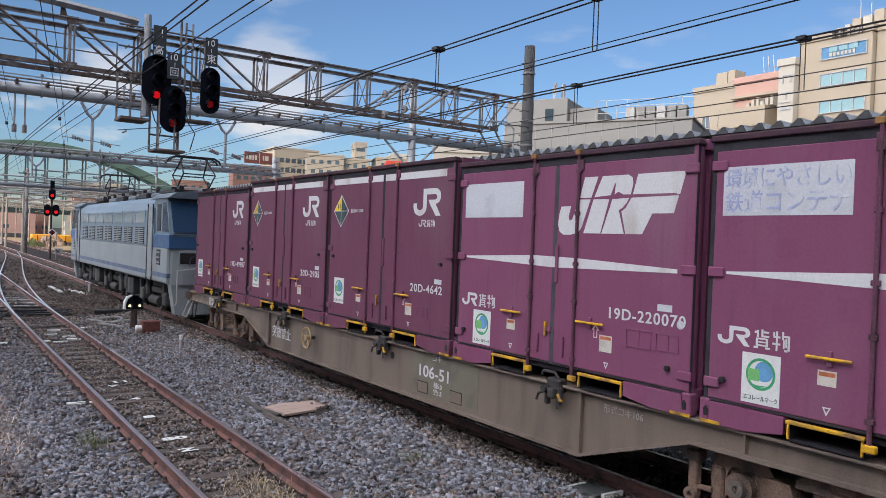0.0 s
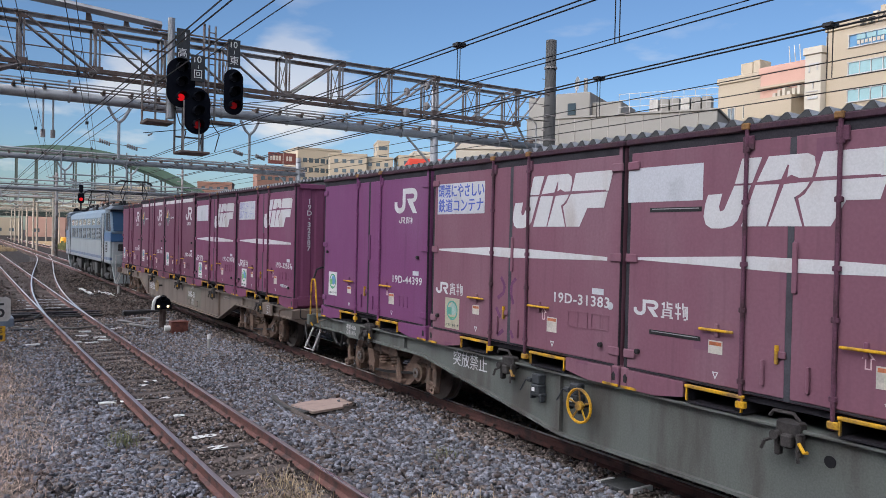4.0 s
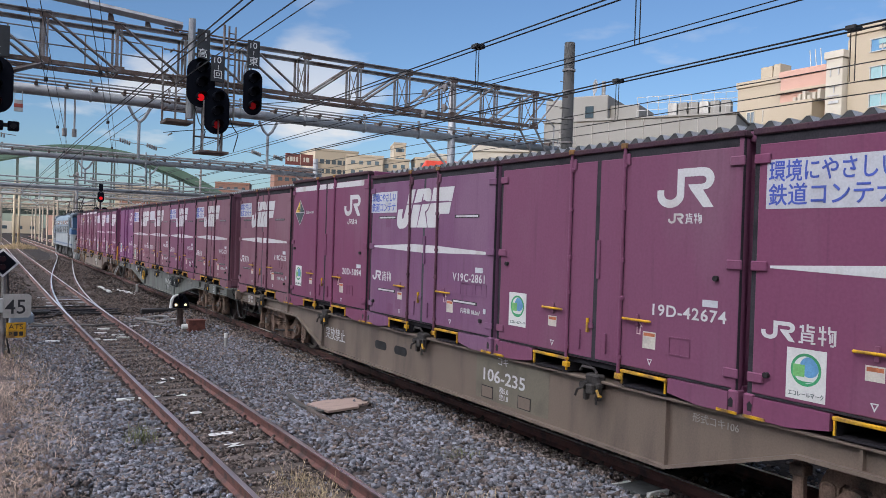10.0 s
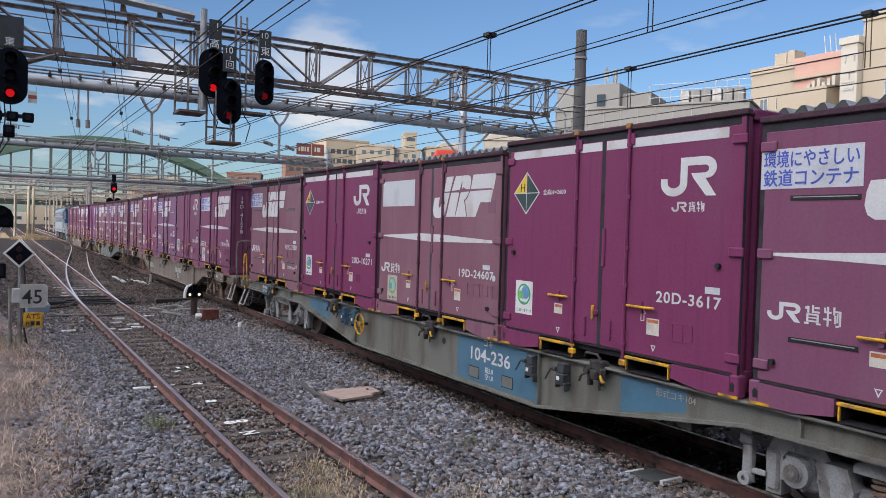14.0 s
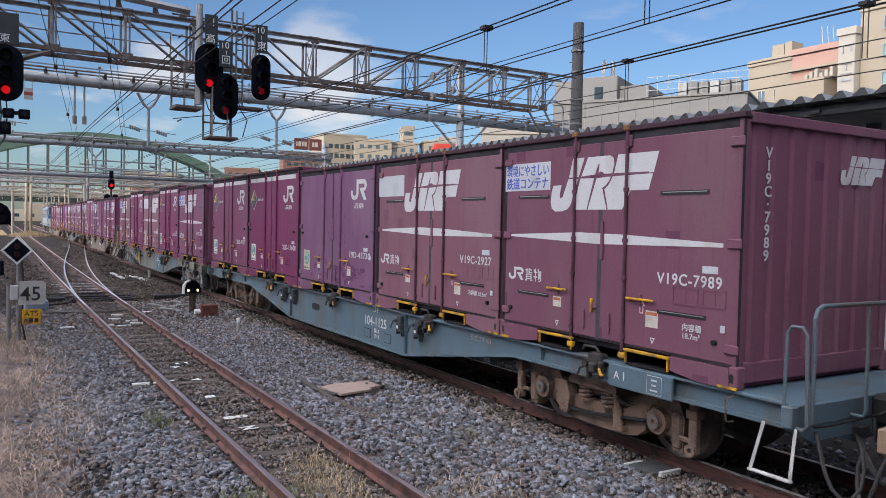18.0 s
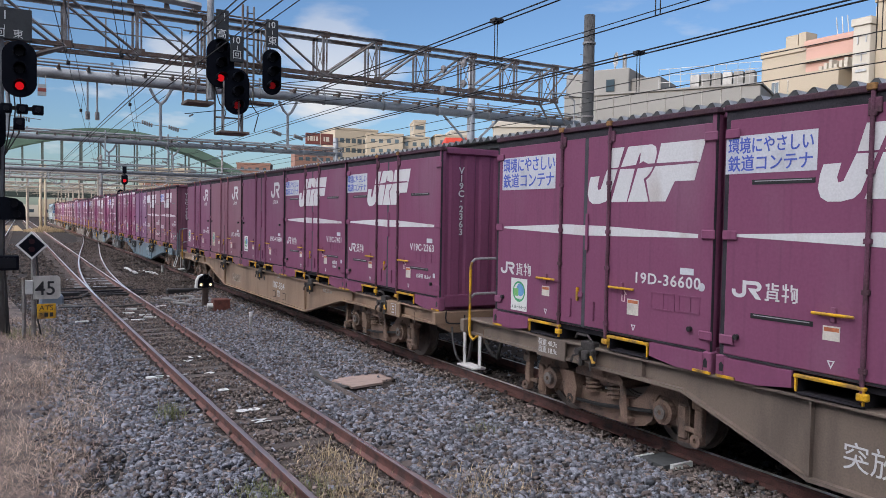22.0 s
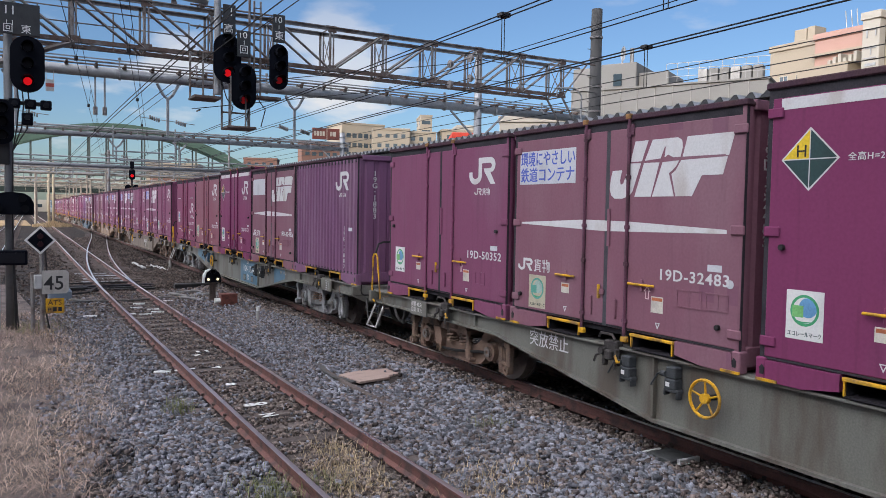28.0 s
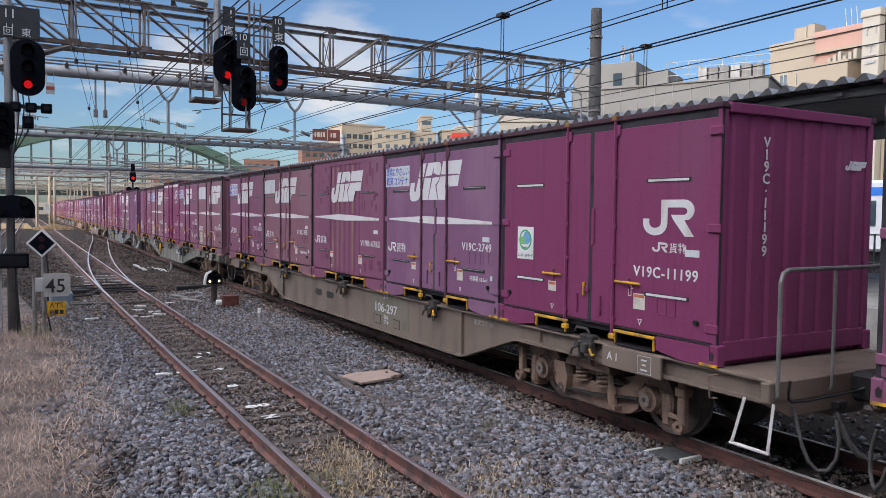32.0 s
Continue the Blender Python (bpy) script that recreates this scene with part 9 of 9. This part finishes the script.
part("feed_cable", Shape().tube([(1.50, 23.9, -0.20), (1.95, 23.2, -0.215), (2.35, 23.35, -0.23), (3.0, 23.25, -0.23), (3.7, 23.5, -0.22), (4.15, 23.6, -0.22)], 0.030, 6), mat("dark_cable_sheath", (0.10, 0.095, 0.09), 0.6, vary=0.25, scale=6), pm)
for k in range(4):
    part("slide_plate", Shape().box(2.2, 3.8, 29.5 + 1.2 * k, 29.75 + 1.2 * k, -0.26, -0.235), GALV, pm)
hoses = thing("ground_cable", label="grey cable loops lying on the ballast", category="cable")
for j, (cx, cy, r) in enumerate(((4.75, 24.3, 0.45), (5.0, 23.2, 0.55))):
    pts = [(cx + r * math.cos(a * 0.4) * (1 + 0.15 * math.sin(a)), cy + 1.3 * r * math.sin(a * 0.4), -0.2 + 0.03 * math.sin(a * 0.9)) for a in range(14)]
    part("loop", Shape().tube(pts, 0.034, 6), mat("grey_cable_sheath", (0.20, 0.195, 0.19), 0.6, vary=0.25, scale=6), hoses)
fp = thing("foot_board", label="dark board with pale painted edges at the rail", category="board")
part("board", Shape().box(6.02, 6.38, 5.66, 6.02, -0.175, -0.125, 0.005), mat("dark_grey_board", (0.060, 0.062, 0.062), 0.8, vary=0.3, scale=8), fp)
for x0, x1, y0, y1 in ((5.98, 6.24, 6.02, 6.05), (6.10, 6.40, 5.62, 5.66)):
    part("pale_edge", Shape().box(x0, x1, y0, y1, -0.175, -0.118), SIGNWHITE, fp, "flaking white edge")

# ---- sleepers ----
SL_Y = [3.6 + 0.62 * i for i in range(96)]
sleeper_me = Shape().box(-1.05, 1.05, -0.105, 0.105, -0.14, 0.0, 0.012).mesh("sleeper", WOOD)
clip = Shape()
for s in (-GAUGE, GAUGE):
    for d in (-0.085, 0.085):
        clip.box(s + d - 0.03, s + d + 0.03, -0.05, 0.05, 0.0, 0.03, 0.008).disc((s + d, 0, 0.045), "z", 0, 0.022, 0.03, 8)
    clip.box(s - 0.10, s + 0.10, -0.06, 0.06, 0.0, 0.010)
clip_me = clip.mesh("rail_clip", CLIP)
for trk, base, zz, ylist in ((track_near, NEAR, NEAR_Z - 0.152, SL_Y), (track_main, MAIN, -0.152, SL_Y[:70])):
    for y in ylist:
        rz = random.uniform(-1.5, 1.5)
        s = put("sleeper", sleeper_me, trk, pose(track_x(y, base) + random.uniform(-0.05, 0.05), y, zz + random.uniform(-0.012, 0.004), 0, random.uniform(-0.4, 0.4), rz))
        if y < 24:
            put("rail_clip", clip_me, s, pose(0, 0, 0))
# white figures painted on the sleepers
marks = thing("sleeper_marks", label="white figures hand-painted on the wooden sleepers", category="marking")
MARKS = (("Z", 2.86, 9.56, 6), ("80", 2.80, 10.17, 4), ("8", 2.88, 11.53, 2), ("4", 2.98, 12.87, 0), ("1", 2.70, 12.90, 80), ("11", 3.00, 14.42, 3), ("7", 2.90, 14.08, 0))
STROKES = ((2.18, 13.02), (2.32, 12.98), (2.93, 21.65), (3.11, 22.5), (3.27, 21.14), (3.98, 22.9), (2.6, 20.4), (2.95, 20.2), (3.3, 20.6), (1.7, 20.4))
for body, x, y, turn in MARKS:
    put("figure", text_mesh(body, 0.19, SIGNWHITE, 1.75, False, 0.035), marks, pose(x - 0.05, y, -0.228, 0, 0, turn))
for x, y in STROKES:
    part("stroke", Shape().box(x - 0.15, x + 0.15, y - 0.055, y + 0.055, -0.262, -0.232), SIGNWHITE, marks)

# ---- loose ballast ----
rng = np.random.default_rng(5)
cube = np.array([(x, y, z) for x in (-1, 1) for y in (-1, 1) for z in (-1, 1)]) * 0.68
cube_f = np.array([(0, 1, 3), (0, 3, 2), (4, 6, 7), (4, 7, 5), (0, 4, 5), (0, 5, 1), (2, 3, 7), (2, 7, 6), (0, 2, 6), (0, 6, 4), (1, 5, 7), (1, 7, 3)])
octa = np.array([(1, 0, 0), (-1, 0, 0), (0, 1, 0), (0, -1, 0), (0, 0, 1), (0, 0, -1)], float)
octa_f = np.array([(0, 2, 4), (2, 1, 4), (1, 3, 4), (3, 0, 4), (2, 0, 5), (1, 2, 5), (3, 1, 5), (0, 3, 5)])


def scatter(name, xy, z, size, material, label, category, lump=cube, lump_f=cube_f):
    """Many broken stones in one mesh: flattened, turned and roughened lumps."""
    k = len(lump)
    n = len(xy)
    a = rng.random((n, 3)) * 2 * np.pi
    ca, sa = np.cos(a), np.sin(a)
    r = lump[None] * (1 + rng.normal(0, 0.20, (n, k, 1))) + rng.normal(0, 0.14, (n, k, 3))
    r = r * (size[:, None, None] * np.stack([rng.uniform(0.7, 1.25, n), rng.uniform(0.6, 1.1, n), rng.uniform(0.5, 0.9, n)], -1)[:, None])
    x, y, q = r[..., 0], r[..., 1], r[..., 2]
    y, q = y * ca[:, :1] - q * sa[:, :1] * 0.8, y * sa[:, :1] * 0.8 + q * ca[:, :1]
    x, y = x * ca[:, 2:] - y * sa[:, 2:], x * sa[:, 2:] + y * ca[:, 2:]
    v = np.stack([x + xy[:, :1], y + xy[:, 1:], q + z[:, None]], -1).reshape(-1, 3)
    f = (lump_f[None] + k * np.arange(n)[:, None, None]).reshape(-1, 3)
    me = bpy.data.meshes.new(name)
    me.vertices.add(len(v))
    me.vertices.foreach_set("co", v.ravel())
    me.loops.add(len(f) * 3)
    me.loops.foreach_set("vertex_index", f.ravel())
    me.polygons.add(len(f))
    me.polygons.foreach_set("loop_start", np.arange(len(f)) * 3)
    me.materials.append(material)
    me.update(calc_edges=True)
    me.validate()
    return tagged(new(name, me), label, category, kind="stuff")


def stones(n, x0, x1, y0, y1, s0, s1):
    xy = np.stack([rng.uniform(x0, x1, n), rng.uniform(y0, y1, n)], -1)
    size = rng.uniform(s0, s1, n)
    keep = np.ones(n, bool)
    x, y = xy.T
    for base in (NEAR, MAIN):
        for s in (-GAUGE, GAUGE):
            keep &= np.abs(x - base - s) > 0.10
        inside = np.abs(x - base) < 1.04
        on = np.abs(((y - 3.6) / 0.62 + 0.5) % 1 - 0.5) * 0.62 < 0.125
        keep &= ~(inside & on & (rng.random(n) < (0.82 if base == NEAR else 0.80)))
    keep &= ~((x > 4.64) & (x < 5.5) & (y > 10.6) & (y < 11.55) & (rng.random(n) < 0.985))
    keep &= ~((x < 0.80 + 0.25 * np.sin(y * 0.9) + 0.15 * np.sin(y * 2.3)) & (rng.random(n) < 0.85))
    keep &= ~((x > 5.95) & (x < 6.42) & (y > 5.58) & (y < 6.08))
    for mx, my in [(m[1] + 0.12, m[2] + 0.07) for m in MARKS] + list(STROKES):
        keep &= (np.abs(x - mx) > 0.24) | (np.abs(y - my) > 0.12)
    xy, size, x, y = xy[keep], size[keep], x[keep], y[keep]
    z = np.interp(x, [0, 1.3, 4.4, 5.3, 5.8, 6.3, 8.5], [-0.31, -0.272, -0.262, -0.228, -0.168, -0.165, -0.20]) + 0.018 * np.sin(x * 2.1 + y * 1.3) + rng.uniform(-0.022, 0.036, len(x))
    z = np.where((np.abs(x - NEAR) < 0.5), z + 0.004, z)
    size = np.where((np.abs(x - NEAR) < 0.5), size * 0.8, size)
    return xy, z, size


near_ = [stones(76000, 0.3, 6.6, 3.6, 12.5, 0.018, 0.046)]
far_ = [stones(46000, 0.6, 6.6, 12.5, 20, 0.022, 0.044), stones(13000, 0.2, 7.0, 20, 26, 0.030, 0.055), stones(13000, 6.3, 8.4, 2.5, 20, 0.026, 0.045), stones(9000, 1.25, 8.4, -8, 3.6, 0.03, 0.055), stones(2500, 8.4, 12.4, -6, 24, 0.035, 0.06)]
yard_ = [stones(12000, 0.2, 7.0, 26, 34, 0.032, 0.060), stones(16000, -4.0, 10.0, 34, 70, 0.05, 0.09)]
sxy, sz, ss = (np.concatenate([p[i] for p in yard_]) for i in range(3))
scatter("yard_ballast", sxy, sz, ss, YARDSTONE, "dark oil-stained stones of the far yard", "ballast", octa, octa_f)
for group_, lump_, faces_ in ((near_, cube, cube_f), (far_, octa, octa_f)):
    sxy, sz, ss = (np.concatenate([p[i] for p in group_]) for i in range(3))
    dusty = (np.abs(sxy[:, 0] - NEAR) < 0.62 + 0.10 * np.sin(sxy[:, 1] * 2.1)) | (np.abs(sxy[:, 0] - MAIN) < 1.15 + 0.15 * np.sin(sxy[:, 1] * 1.7)) | ((sxy[:, 1] > 16) & (rng.random(len(sxy)) < np.clip((sxy[:, 1] - 15) / 12, 0, 0.85)))
    dusty ^= rng.random(len(sxy)) < 0.12
    scatter("ballast", sxy[~dusty], sz[~dusty], ss[~dusty], STONE, "loose blue grey broken stone ballast between the tracks", "ballast", lump_, faces_)
    scatter("rusty_ballast", sxy[dusty], sz[dusty], ss[dusty] * 0.85, STONE_BROWN, "brown rust-dusted ballast stones inside the tracks", "ballast", lump_, faces_)
# sleepers too far off to tell apart one by one
ties = Shape()
for i in range(230):
    y = 30 + 0.72 * i
    for base, y0, y1 in ((MAIN, 47, 195), (NEAR, 63, 195), (-1.3 - 0.0, 30, 195), (-5.2, 30, 195)):
        if y0 <= y <= y1:
            x = track_x(y, base) if base > 0 else base + 0.02 * (y - 30)
            ties.box(x - 1.05, x + 1.05, y - 0.11, y + 0.11, -0.30, -0.238 if base != MAIN else -0.16)
    if y < 88:
        x = cross_x(y)
        ties.box(x - 1.1, x + 1.1, y + 0.25, y + 0.47, -0.30, -0.236)
for i in range(19):
    for base, zz in ((MAIN, -0.152), (NEAR, NEAR_Z - 0.152), (11.1, -0.152)):
        ties.box(base - 1.05, base + 1.05, 2.87 - 0.62 * i, 3.08 - 0.62 * i, zz - 0.14, zz)
for i in range(50):
    ties.box(11.1 - 1.05, 11.1 + 1.05, 3.5 + 0.62 * i, 3.7 + 0.62 * i, -0.29, -0.152)
tagged(new("far_sleepers", ties.mesh("far_sleepers", WOOD)), "dark wooden sleepers of the far tracks in rows", "sleepers", kind="stuff")

# ---- dry grass ----
verge = Shape()
edge = [(-9, 2.0), (0.1, 2.0), (0.30, 6.0), (0.45, 7.6), (0.8, 8.9), (1.0, 11.7), (1.05, 14.5), (1.0, 17.2), (0.7, 20.0), (0.0, 30.0), (-9, 34.0)]
verge.prism(edge, "z", -0.355, -0.285)
solid("verge", verge, SOIL, "bare brown soil bank under dry grass", "ground", kind="structure")


def blades(name, xy, z, length, lean, material, label, width=0.0028):
    """Bent grass blades, each a narrow strip of two pieces."""
    n = len(xy)
    a = rng.random(n) * 2 * np.pi
    d = np.stack([np.cos(a), np.sin(a)], -1)
    w = np.stack([-d[:, 1], d[:, 0]], -1) * width
    mid = xy + d * (length * lean * 0.35)[:, None]
    tip = xy + d * (length * lean)[:, None]
    up = np.sqrt(np.clip(1 - lean ** 2, 0.01, 1)) * length
    def p(q, zz):
        return np.concatenate([q, zz[:, None]], -1)
    v = np.stack([p(xy - w, z), p(xy + w, z), p(mid - w * 0.8, z + up * 0.62), p(mid + w * 0.8, z + up * 0.62), p(tip, z + up)], 1).reshape(-1, 3)
    k = 5 * np.arange(n)[:, None]
    f = np.concatenate([k + np.array([0, 1, 3]), k + np.array([0, 3, 2]), k + np.array([2, 3, 4])], 1).reshape(-1, 3)
    me = bpy.data.meshes.new(name)
    me.from_pydata(v.tolist(), [], f.tolist())
    me.materials.append(material)
    return tagged(new(name, me), label, "grass", kind="stuff")


n = 105000
x = rng.uniform(-4.2, 1.6, n)
y = 3.5 + 18 * rng.random(n) ** 1.3
lim = np.interp(y, [2, 6, 7.6, 8.9, 11.7, 14.5, 17.2, 21.5], [0.3, 0.50, 0.66, 1.0, 1.2, 1.2, 1.1, 0.7]) + rng.normal(0, 0.20, n)
thick = np.sin(x * 2.2 + 1.0) * np.sin(y * 1.5 + 0.4) + 0.5 * np.sin(x * 5 + y * 3)
keep = (x < lim) & (thick + rng.normal(0, 0.5, n) > -0.75)
x, y = x[keep], y[keep]
blades("dry_grass", np.stack([x, y], -1), np.full(len(x), -0.29) + rng.uniform(0, 0.08, len(x)), rng.uniform(0.06, 0.26, len(x)), np.where(rng.random(len(x)) < 0.12, rng.uniform(0.5, 0.85, len(x)), rng.uniform(0.90, 0.998, len(x))), STRAW, "tangled dry brown grass beside the siding", 0.0026)


def clump(n, cx, cy, sx, sy):
    return np.stack([rng.normal(cx, sx, n), rng.normal(cy, sy, n)], -1)


tufts = np.concatenate([clump(1000, 2.95, 7.1, 0.20, 0.40), clump(500, 2.85, 6.1, 0.22, 0.45), clump(300, 3.2, 7.8, 0.15, 0.3), clump(350, 4.35, 6.5, 0.3, 0.4), clump(260, 4.0, 6.0, 0.3, 0.3), clump(300, 0.6, 18.4, 0.3, 0.5)])
blades("straw_tuft", tufts, np.full(len(tufts), -0.27), rng.uniform(0.05, 0.20, len(tufts)), rng.uniform(0.5, 0.98, len(tufts)), TUFT, "dry straw tufts growing between the rails", 0.003)
green = np.concatenate([clump(420, 2.12, 6.95, 0.16, 0.22), clump(160, 5.19, 7.85, 0.12, 0.10), clump(160, 1.94, 10.45, 0.10, 0.16), clump(90, 2.65, 7.0, 0.12, 0.2), clump(260, 0.45, 18.9, 0.3, 0.4)])
blades("green_tuft", green, np.full(len(green), -0.27), rng.uniform(0.08, 0.24, len(green)), rng.uniform(0.2, 0.85, len(green)), LIVE, "thin green weeds growing in the ballast", 0.0035)


def motions():
    """The train pulls away along the track and its wheels roll."""
    for ob, back, z in MOVING:
        walk(ob, [(t, on_track(t, back, z)) for t in range(33)])
    times, f = [], 0
    while f <= 960:
        times.append(f / 30)
        v = (run(f / 30 + 0.02) - run(f / 30 - 0.02)) / 0.04
        f += max(1, int(75 / math.degrees(v / 30 / 0.43)))
    times[-1] = 32.0
    for w, x, y, z, r in WHEELS:
        walk(w, [(t, pose(x, y, z, -math.degrees((run(t) - run(0)) / r))) for t in times])


motions()
